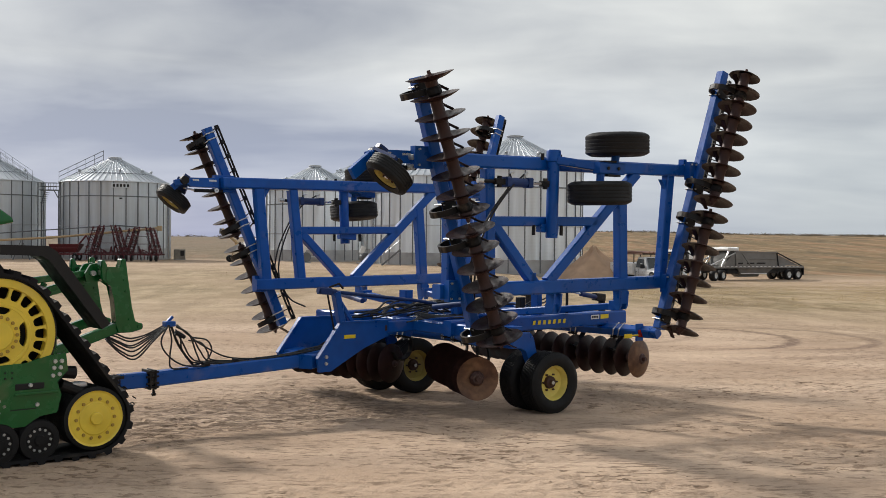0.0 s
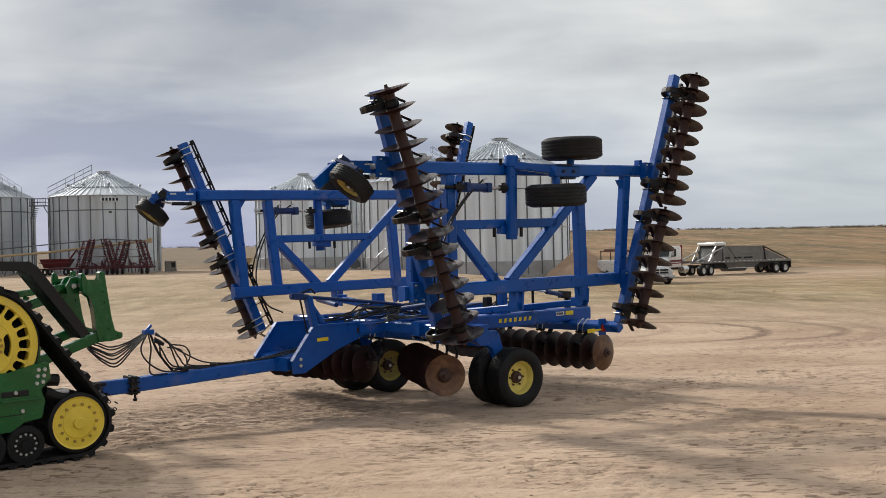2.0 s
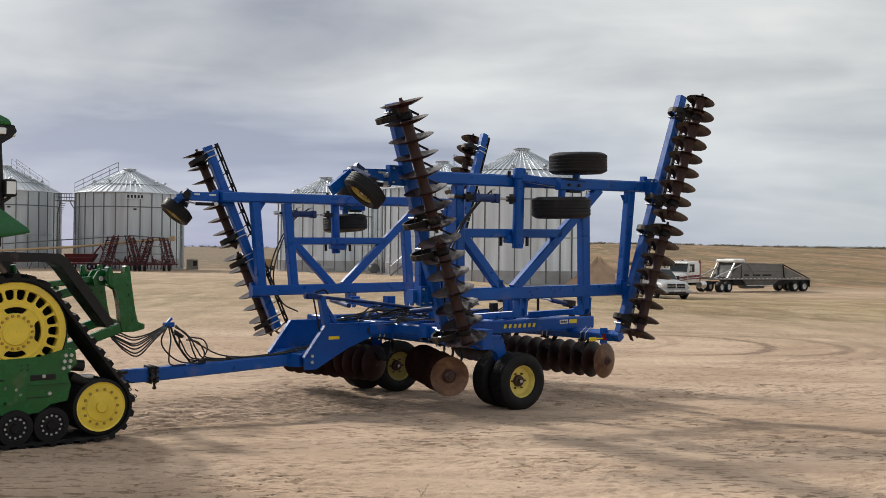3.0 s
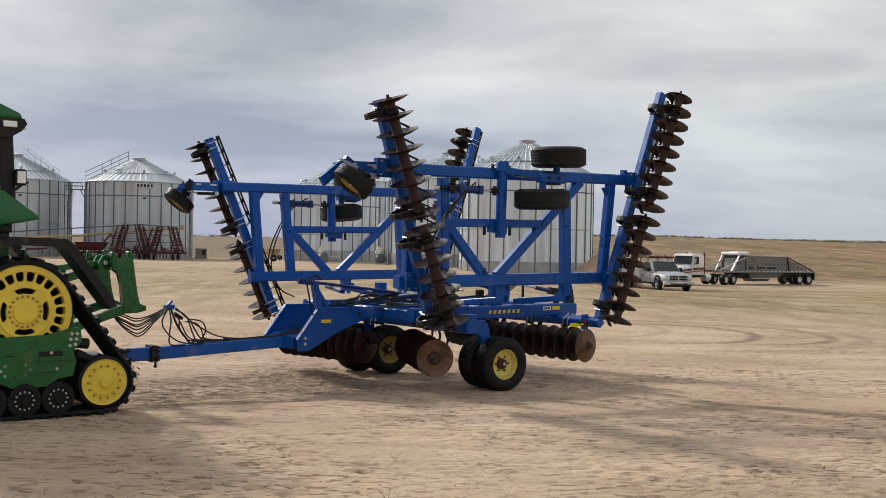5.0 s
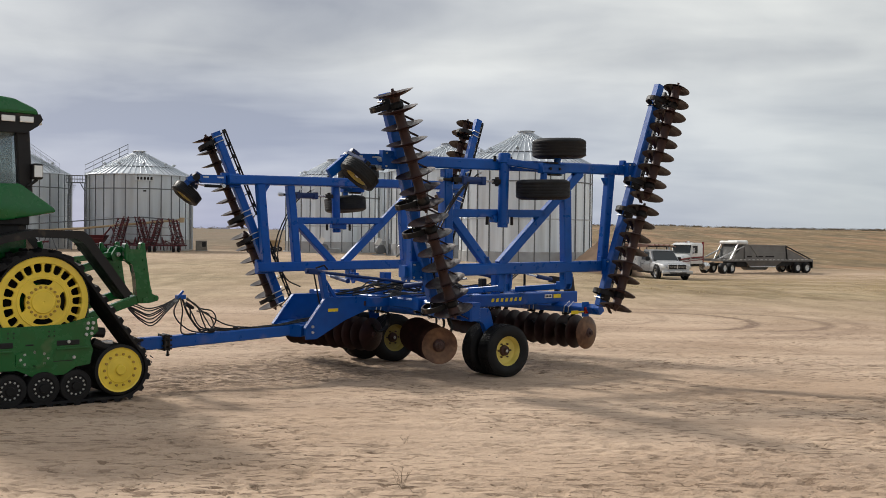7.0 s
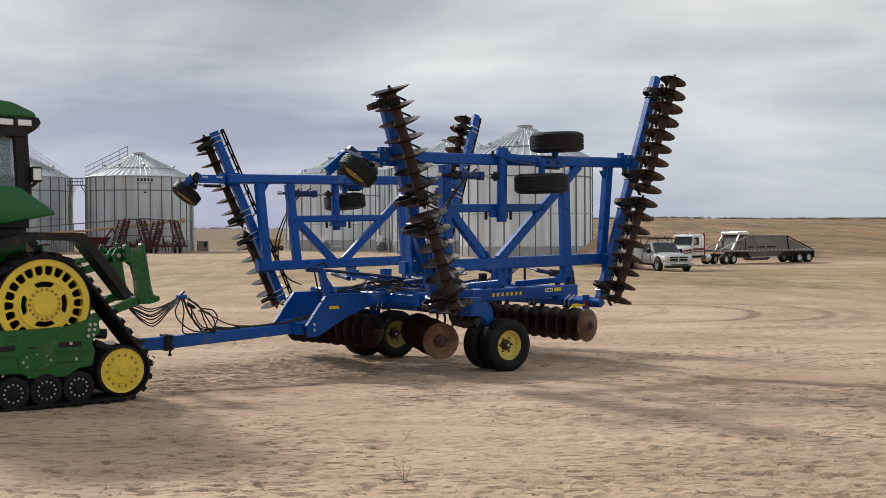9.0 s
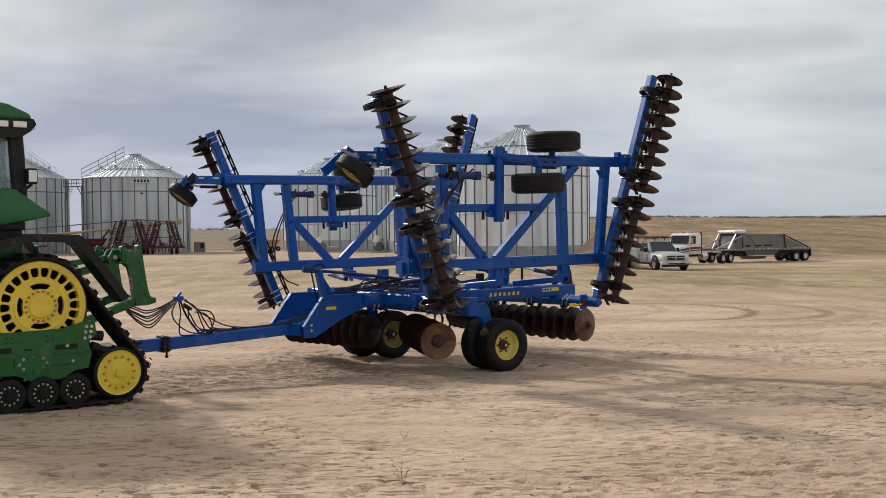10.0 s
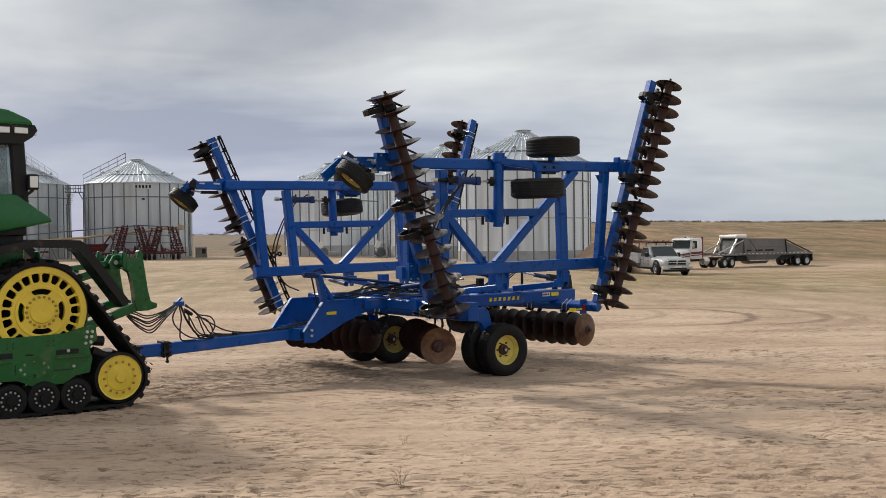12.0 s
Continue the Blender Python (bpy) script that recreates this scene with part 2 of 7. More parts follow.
def beam(bm, p0, p1, wide, high, side=(0, 0, 1), chamfer=0.12):
    """A rectangular tube with chamfered edges; high runs along side, wide across it."""
    p0, p1 = Vector(p0), Vector(p1)
    d = (p1 - p0).normalized()
    v = Vector(side) - d * d.dot(Vector(side))
    if v.length < 1e-4:
        v = Vector((1, 0, 0)) - d * d.x
    v.normalize()
    u = d.cross(v)
    c = chamfer * min(wide, high)
    a, b = wide / 2, high / 2
    prof = [(a - c, b), (a, b - c), (a, c - b), (a - c, -b), (c - a, -b), (-a, c - b), (-a, b - c), (c - a, b)]
    rings = []
    for p in (p0, p1):
        rings.append([bm.verts.new(p + u * x + v * y) for x, y in prof])
    for i in range(8):
        j = (i + 1) % 8
        bm.faces.new((rings[0][i], rings[0][j], rings[1][j], rings[1][i]))
    bm.faces.new(rings[0][::-1])
    bm.faces.new(rings[1])


def beam_part(name, p0, p1, wide, high, material, parent, label="", side=(0, 0, 1)):
    bm = bmesh.new()
    beam(bm, p0, p1, wide, high, side)
    return part(name, bm, material, parent, label)


def tube(bm, points, r, n=10, closed=True):
    """A round tube along points."""
    pts = [Vector(p) for p in points]
    rad = r if isinstance(r, (list, tuple)) else [r] * len(pts)
    rings, ref = [], None
    for i, p in enumerate(pts):
        d = (pts[min(i + 1, len(pts) - 1)] - pts[max(i - 1, 0)]).normalized()
        if ref is None:
            ref = d.orthogonal().normalized()
        ref = (ref - d * ref.dot(d)).normalized()
        w = d.cross(ref)
        rings.append([bm.verts.new(p + (ref * math.cos(t) + w * math.sin(t)) * rad[i]) for t in [2 * math.pi * k / n for k in range(n)]])
    for r0, r1 in zip(rings, rings[1:]):
        for k in range(n):
            bm.faces.new((r0[k], r0[(k + 1) % n], r1[(k + 1) % n], r1[k]))
    if closed:
        bm.faces.new(rings[0][::-1])
        bm.faces.new(rings[-1])


def curve_points(points, steps=6):
    """A smooth line through points."""
    p = [Vector(q) for q in points]
    p = [2 * p[0] - p[1]] + p + [2 * p[-1] - p[-2]]
    out = []
    for i in range(1, len(p) - 2):
        for k in range(steps):
            t = k / steps
            a0, b0, c0, d0 = p[i - 1], p[i], p[i + 1], p[i + 2]
            out.append(0.5 * (2 * b0 + (c0 - a0) * t + (2 * a0 - 5 * b0 + 4 * c0 - d0) * t * t + (3 * b0 - a0 - 3 * c0 + d0) * t ** 3))
    return out + [p[-2]]


def lathe(bm, profile, m=None, n=32, closed=False):
    """Turns (radius, along) pairs round the local z axis, placed by m."""
    m = m or Matrix()
    rings = []
    for r, z in profile:
        if r < 1e-5:
            rings.append([bm.verts.new(m @ Vector((0, 0, z)))])
        else:
            rings.append([bm.verts.new(m @ Vector((r * math.cos(2 * math.pi * k / n), r * math.sin(2 * math.pi * k / n), z))) for k in range(n)])
    pairs = list(zip(rings, rings[1:])) + ([(rings[-1], rings[0])] if closed else [])
    for r0, r1 in pairs:
        for k in range(n):
            j = (k + 1) % n
            if len(r0) == 1 and len(r1) == 1:
                continue
            if len(r0) == 1:
                bm.faces.new((r0[0], r1[j], r1[k]))
            elif len(r1) == 1:
                bm.faces.new((r0[k], r0[j], r1[0]))
            else:
                bm.faces.new((r0[k], r0[j], r1[j], r1[k]))


def plate(bm, outline, thick, to_world):
    """A flat plate: outline in (a, b), extruded by thick along c; to_world maps (a, b, c)."""
    front = [bm.verts.new(to_world(x, y, -thick / 2)) for x, y in outline]
    rear = [bm.verts.new(to_world(x, y, thick / 2)) for x, y in outline]
    bm.faces.new(front)
    bm.faces.new(rear[::-1])
    for i in range(len(outline)):
        j = (i + 1) % len(outline)
        bm.faces.new((front[i], rear[i], rear[j], front[j]))


def box(bm, lo, hi, m=None, bevel=0.0):
    m = m or Matrix()
    v = [bm.verts.new(m @ Vector((x, y, z))) for x in (lo[0], hi[0]) for y in (lo[1], hi[1]) for z in (lo[2], hi[2])]
    faces = [bm.faces.new([v[i] for i in f]) for f in ((0, 1, 3, 2), (4, 6, 7, 5), (0, 4, 5, 1), (2, 3, 7, 6), (0, 2, 6, 4), (1, 5, 7, 3))]
    if bevel:
        edges = {e for f in faces for e in f.edges}
        bmesh.ops.bevel(bm, geom=list(edges), offset=bevel, segments=2, affect="EDGES", profile=0.5)


def axis_frame(at, along):
    """A frame at a place whose z points along a direction."""
    q = Vector(along).normalized().to_track_quat("Z", "Y")
    return Matrix.LocRotScale(Vector(at), q, None)


# ---- the lie of the land ----
def land(x, y):
    z = 0.045 * max(0.0, 12.6 - y) * (1 if y > -4 else 16.6 / max(1.0, 12.6 - y))
    right = min(1.0, max(0.0, (math.degrees(math.atan2(x, max(1.0, y))) + 1) / 16))
    right = right * right * (3 - 2 * right)
    out = min(1.0, max(0.0, (y - 25) / 70))
    z -= (0.12 + 1.33 * right) * out * out * (3 - 2 * out)
    # low hills that close the view
    if y > 110:
        k = min(1.0, (y - 110) / 330)
        z += k * k * (3 - 2 * k) * (2.6 + 3.3 * min(1.0, max(0.0, (x + 25) / 110)) + 0.9 * math.sin(x * 0.011 + 0.6) + 0.4 * math.sin(x * 0.034))
    if y > 450:
        z -= (y - 450) * 0.012
    return z


# ---- ground ----
def ground_material():
    m = bpy.data.materials.new("ground_soil_and_dry_grass")
    m.use_nodes = True
    n, l = m.node_tree.nodes, m.node_tree.links
    b = n["Principled BSDF"]
    tc = n.new("ShaderNodeTexCoord")
    sp = n.new("ShaderNodeSeparateXYZ")
    l.new(tc.outputs["Object"], sp.inputs[0])

    def tex(scale, detail, stretch=(1, 1, 1), turn=0.0, rough=0.55):
        mp = n.new("ShaderNodeMapping")
        mp.inputs["Scale"].default_value = stretch
        mp.inputs["Rotation"].default_value = (0, 0, radians(turn))
        l.new(tc.outputs["Object"], mp.inputs[0])
        t = n.new("ShaderNodeTexNoise")
        t.inputs["Scale"].default_value, t.inputs["Detail"].default_value, t.inputs["Roughness"].default_value = scale, detail, rough
        l.new(mp.outputs[0], t.inputs["Vector"])
        return t.outputs[0]

    def ranged(v, a0, a1, b0=0.0, b1=1.0):
        r = n.new("ShaderNodeMapRange")
        for i, x in enumerate((a0, a1, b0, b1)):
            r.inputs[i + 1].default_value = x
        l.new(v, r.inputs[0])
        return r.outputs[0]

    def calc(op, p, q):
        t = n.new("ShaderNodeMath")
        t.operation = op
        for i, v in enumerate((p, q)):
            if isinstance(v, (int, float)):
                t.inputs[i].default_value = v
            else:
                l.new(v, t.inputs[i])
        return t.outputs[0]

    def blend(f, p, q):
        t = n.new("ShaderNodeMix")
        t.data_type = "RGBA"
        if isinstance(f, float):
            t.inputs[0].default_value = f
        else:
            l.new(f, t.inputs[0])
        for i, v in ((6, p), (7, q)):
            if isinstance(v, tuple):
                t.inputs[i].default_value = (*v, 1)
            else:
                l.new(v, t.inputs[i])
        return t.outputs[2]

    broad = tex(0.22, 4, (1, 1.6, 1), -18)
    streak = tex(0.9, 5, (0.28, 1.5, 1), -14)
    crumb = tex(9, 6)
    fine = tex(45, 4)
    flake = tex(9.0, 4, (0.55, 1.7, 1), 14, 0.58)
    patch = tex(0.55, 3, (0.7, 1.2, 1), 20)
    dirt = blend(ranged(broad, 0.35, 0.65), (0.455, 0.322, 0.222), (0.592, 0.441, 0.322))
    dirt = blend(ranged(streak, 0.45, 0.72, 0, 0.6), dirt, (0.30, 0.215, 0.155))
    dirt = blend(ranged(crumb, 0.5, 0.75, 0, 0.4), dirt, (0.27, 0.195, 0.142))
    dirt = blend(ranged(fine, 0.55, 0.75, 0, 0.35), dirt, (0.57, 0.45, 0.355))
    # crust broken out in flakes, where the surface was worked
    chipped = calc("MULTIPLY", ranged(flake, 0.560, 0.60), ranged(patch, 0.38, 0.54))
    # the dark colour paints in the shade at the flakes' broken edges
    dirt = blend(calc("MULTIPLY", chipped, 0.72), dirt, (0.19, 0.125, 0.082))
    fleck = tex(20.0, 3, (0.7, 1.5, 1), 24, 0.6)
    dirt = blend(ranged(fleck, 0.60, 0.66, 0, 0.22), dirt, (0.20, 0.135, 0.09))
    # churned lane along which the machine came
    def along_axis(kx, ky, k0):
        return calc("ADD", calc("ADD", calc("MULTIPLY", sp.outputs[0], kx), calc("MULTIPLY", sp.outputs[1], ky)), k0)
    across = along_axis(-0.643, 0.766, 0.9806 - 9.8814)
    along = along_axis(0.766, 0.643, -1.1682 - 8.2947)
    off = calc("ABSOLUTE", calc("ADD", across, -2.3), 0.0)
    lane = calc("MULTIPLY", ranged(calc("ADD", off, calc("MULTIPLY", patch, 1.2)), 2.6, 1.6), ranged(along, -0.2, -1.4))
    tread = ranged(tex(8.0, 5, (0.34, 2.0, 1), -2, 0.62), 0.44, 0.58)
    dirt = blend(calc("MULTIPLY", calc("MULTIPLY", lane, tread), 0.85), dirt, (0.18, 0.127, 0.09))
    # wheel marks of a tight turn on the open yard
    def mark(x0, y0, r0, wide, amount):
        cx, cy = calc("ADD", sp.outputs[0], -x0), calc("ADD", sp.outputs[1], -y0)
        far = calc("POWER", calc("ADD", calc("MULTIPLY", cx, cx), calc("MULTIPLY", cy, cy)), 0.5)
        d = calc("ABSOLUTE", calc("ADD", calc("ADD", far, calc("MULTIPLY", streak, 0.4)), -r0 - 0.2), 0.0)
        return calc("MULTIPLY", calc("MULTIPLY", ranged(d, wide, wide * 0.35), ranged(cx, -0.6, 1.2)), calc("MULTIPLY", ranged(crumb, 0.3, 0.6, 0.4, 1.0), amount))
    for args in ((5.6, 23.4, 2.65, 0.22, 0.95), (7.4, 23.4, 2.65, 0.22, 0.8), (6.2, 23.8, 4.6, 0.3, 0.3), (3.6, 24.4, 2.6, 0.22, 0.35), (5.0, 21.0, 6.2, 0.3, 0.3)):
        dirt = blend(mark(*args), dirt, (0.19, 0.128, 0.095))
    # dry grass past the yard
    edge = calc("ADD", sp.outputs[1], calc("MULTIPLY", calc("ADD", tex(0.09, 4), -0.5), 26.0))
    tuft = tex(0.8, 7, (1.0, 0.30, 1), 0, 0.65)
    grass = blend(ranged(tuft, 0.38, 0.60), (0.43, 0.335, 0.195), (0.225, 0.17, 0.095))
    grass = blend(ranged(tex(0.16, 5, (0.8, 0.34, 1), 6), 0.47, 0.6, 0, 0.8), grass, (0.25, 0.18, 0.10))
    grass = blend(ranged(tex(1.7, 6, (1.0, 0.26, 1), 0, 0.6), 0.48, 0.68, 0, 0.7), grass, (0.245, 0.195, 0.11))
    grass = blend(ranged(tex(0.05, 3), 0.45, 0.6, 0, 0.6), grass, (0.40, 0.29, 0.18))
    grass = blend(ranged(tex(0.45, 6, (0.7, 0.2, 1), -3, 0.7), 0.52, 0.62, 0, 0.65), grass, (0.20, 0.14, 0.078))
    grass = blend(ranged(tex(0.34, 6, (0.7, 0.2, 1), 5, 0.7), 0.54, 0.63, 0, 0.6), grass, (0.47, 0.36, 0.235))
    right = ranged(calc("SUBTRACT", sp.outputs[0], calc("MULTIPLY", sp.outputs[1], 0.02)), 2.0, 9.0, 0.8, 1.0)
    keep = calc("MULTIPLY", ranged(edge, 21.0, 38.0), ranged(edge, 92.0, 62.0, 0.25, 1.0))
    col = blend(calc("MULTIPLY", calc("MULTIPLY", keep, right), ranged(tuft, 0.3, 0.55, 0.55, 1.0)), dirt, grass)
    field = blend(ranged(tex(0.03, 5, (1, 0.16, 1)), 0.38, 0.62), (0.245, 0.162, 0.084), (0.165, 0.112, 0.058))
    field = blend(ranged(tex(0.10, 6, (0.9, 0.22, 1), 4), 0.44, 0.62, 0, 0.7), field, (0.14, 0.108, 0.06))
    field = blend(ranged(tex(0.45, 6, (1.0, 0.16, 1), 0, 0.65), 0.5, 0.72, 0, 0.6), field, (0.29, 0.205, 0.12))
    field = blend(ranged(tex(0.10, 6, (1.0, 0.24, 1), 0, 0.68), 0.50, 0.58, 0, 0.75), field, (0.31, 0.185, 0.105))
    field = blend(ranged(tex(0.15, 6, (0.8, 0.24, 1), 0, 0.70), 0.53, 0.60, 0, 0.75), field, (0.115, 0.088, 0.052))
    field = blend(ranged(tex(0.35, 6, (1.0, 0.24, 1), 0, 0.7), 0.53, 0.62, 0, 0.6), field, (0.36, 0.275, 0.17))
    # left hills greyer and darker: a cloud's shadow put into the field colour
    field = blend(ranged(sp.outputs[0], -8.0, -45.0, 0, 0.75), field, (0.185, 0.143, 0.10))
    col = blend(ranged(edge, 96.0, 112.0), col, field)
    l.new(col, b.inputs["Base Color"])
    b.inputs["Roughness"].default_value = 0.95
    b.inputs["Specular IOR Level"].default_value = 0.2
    bp = n.new("ShaderNodeBump")
    bp.inputs["Strength"].default_value, bp.inputs["Distance"].default_value = 1.0, 0.05
    l.new(calc("ADD", calc("MULTIPLY", calc("ADD", chipped, calc("MULTIPLY", lane, tread)), -0.25), calc("ADD", calc("MULTIPLY", crumb, 0.7), calc("ADD", calc("MULTIPLY", fine, 0.25), calc("MULTIPLY", tuft, 0.6)))), bp.inputs["Height"])
    l.new(bp.outputs[0], b.inputs["Normal"])
    return m


def lines(segments):
    out = []
    for a0, b0, step in segments:
        out += list(np.arange(a0, b0, step))
    return np.array(out + [segments[-1][1]])


def step_at(v, a, b):
    k = min(1.0, max(0.0, (v - a) / (b - a)))
    return k * k * (3 - 2 * k)


def relief(x, y):
    """Crumbs, ruts, broken crust and pressed tread marks of the worked yard."""
    near = max(0.0, 1 - max(0.0, y - 14) / 24)
    v = Vector((x, y, 0.0))
    h = 0.018 * noise.noise(v * 0.9) + 0.014 * noise.noise(Vector((x * 1.1, y * 3.2, 3.0)))
    worn = step_at(noise.noise(Vector((x * 0.42 + 7, y * 0.7, 1.0))), -0.22, 0.2)
    h += (0.25 + 0.75 * worn) * (0.016 * noise.noise(Vector((x * 2.3, y * 4.6, 9.0))) + 0.012 * noise.noise(v * 9.0))
    chip = noise.noise(Vector((x * 4.2, y * 11.0, 5.0))) + 0.55 * noise.noise(Vector((x * 9.0, y * 19.0, 2.0)))
    h -= worn * 0.028 * step_at(chip, 0.22, 0.27)
    # lug prints along the way that the machine came
    across = (x - 1.525) * -0.643 + (y - 12.9) * 0.766
    along = (x - 1.525) * 0.766 + (y - 12.9) * 0.643
    lane = step_at(2.0 - abs(across - 2.3), 0.0, 0.9)
    if lane > 0 and along < -0.5:
        rough_ = noise.noise(Vector((x * 2.6, y * 9.0, 4.0))) + 0.6 * noise.noise(Vector((x * 7.0, y * 17.0, 8.0)))
        h += lane * (0.012 * math.sin(along * 17 + 2.2 * noise.noise(v * 0.8)) * (0.5 + noise.noise(v * 1.7)) - 0.020 * step_at(rough_, 0.0, 0.3) + 0.006)
    return h * near


xs = lines([(-2600, -400, 220), (-400, -90, 26), (-90, -24, 4), (-24, -7, 0.5), (-7, 7.6, 0.036), (7.6, 24, 0.3), (24, 100, 4), (100, 420, 24), (420, 2620, 220)])
ys = lines([(-600, -60, 90), (-60, -8, 6), (-8, 2, 0.5), (2, 16.5, 0.032), (16.5, 32, 0.2), (32, 120, 3), (120, 460, 12), (460, 3000, 220)])
gv = [(x, y, land(x, y) + (relief(x, y) if -24 < x < 24 and -8 < y < 40 else 0.0)) for y in ys for x in xs]
nx = len(xs)
gf = [(j * nx + i, j * nx + i + 1, (j + 1) * nx + i + 1, (j + 1) * nx + i) for j in range(len(ys) - 1) for i in range(nx - 1)]
gm = bpy.data.meshes.new("ground")
gm.from_pydata(gv, [], gf)
gm.materials.append(ground_material())
gm.shade_smooth()
tagged(new("ground", gm), "bare sandy farmyard soil with ruts, dry grass and low brown hills beyond", "ground", kind="structure")

# ---- disc harrow ----
YAW = 40.0
HM = pose(1.525, 12.899, 0, 0, 0, YAW)      # local x: to the rear, local y: to the far side
harrow = thing("disc_harrow", "blue folding disc harrow with raised wings and rusty blades", "disc harrow", HM)
MID = 1.65
# the wings' own hinge frame: heading, middle, half span, hinge height, lean of the whole machine, and how far they stand open
WING = HM.inverted() @ pose(1.525, 12.899, 0, 0, 0, 36.46)
W_MID, W_HALF, W_HINGE, W_LEAN, FOLD = 1.83, 2.164, 0.952, radians(1.34), radians(2.75)

# shared blade, shallow dish with a bevelled edge; its axis is local z
BLADE_R = 0.275


def blade_mesh(name, material):
    bm = bmesh.new()
    R, n = 0.66, 32
    prof = []
    for k in range(6):
        r = BLADE_R * (0.12 + 0.88 * k / 5)
        prof.append((r, R - math.sqrt(R * R - r * r)))
    rim = prof[-1]
    inner = [(r, z + 0.006) for r, z in prof]
    lathe(bm, prof[:-1] + [(rim[0] - 0.004, rim[1] - 0.001), (rim[0], rim[1] + 0.002)] + inner[:-1][::-1], n=n, closed=True)
    bmesh.ops.recalc_face_normals(bm, faces=bm.faces)
    me = bpy.data.meshes.new(name)
    bm.to_mesh(me)
    bm.free()
    me.materials.append(material)
    me.shade_smooth()
    me.set_sharp_from_angle(angle=radians(35))
    return me


BLADE, BLADE_TAN = blade_mesh("blade", RUST), blade_mesh("blade_tan", RUST_TAN)


def spring_mesh():
    """A black C-shaped cushion spring of flat steel, looping out along local x between bar and axle."""
    bm = bmesh.new()
    prev = None
    for k in range(21):
        t = math.radians(-142 + 290 * k / 20)
        ring = []
        for r, w in ((0.0, -0.034), (0.022, -0.034), (0.022, 0.034), (0.0, 0.034)):
            ring.append(bm.verts.new(((0.175 + r) * math.cos(t) + 0.10, w, (0.165 + r) * math.sin(t))))
        if prev:
            for i in range(4):
                bm.faces.new((prev[i], prev[(i + 1) % 4], ring[(i + 1) % 4], ring[i]))
        else:
            bm.faces.new(ring)
        prev = ring
    bm.faces.new(prev[::-1])
    bmesh.ops.recalc_face_normals(bm, faces=bm.faces)
    me = bpy.data.meshes.new("cushion_spring")
    bm.to_mesh(me)
    bm.free()
    me.materials.append(CAST)
    return me


SPRING = spring_mesh()


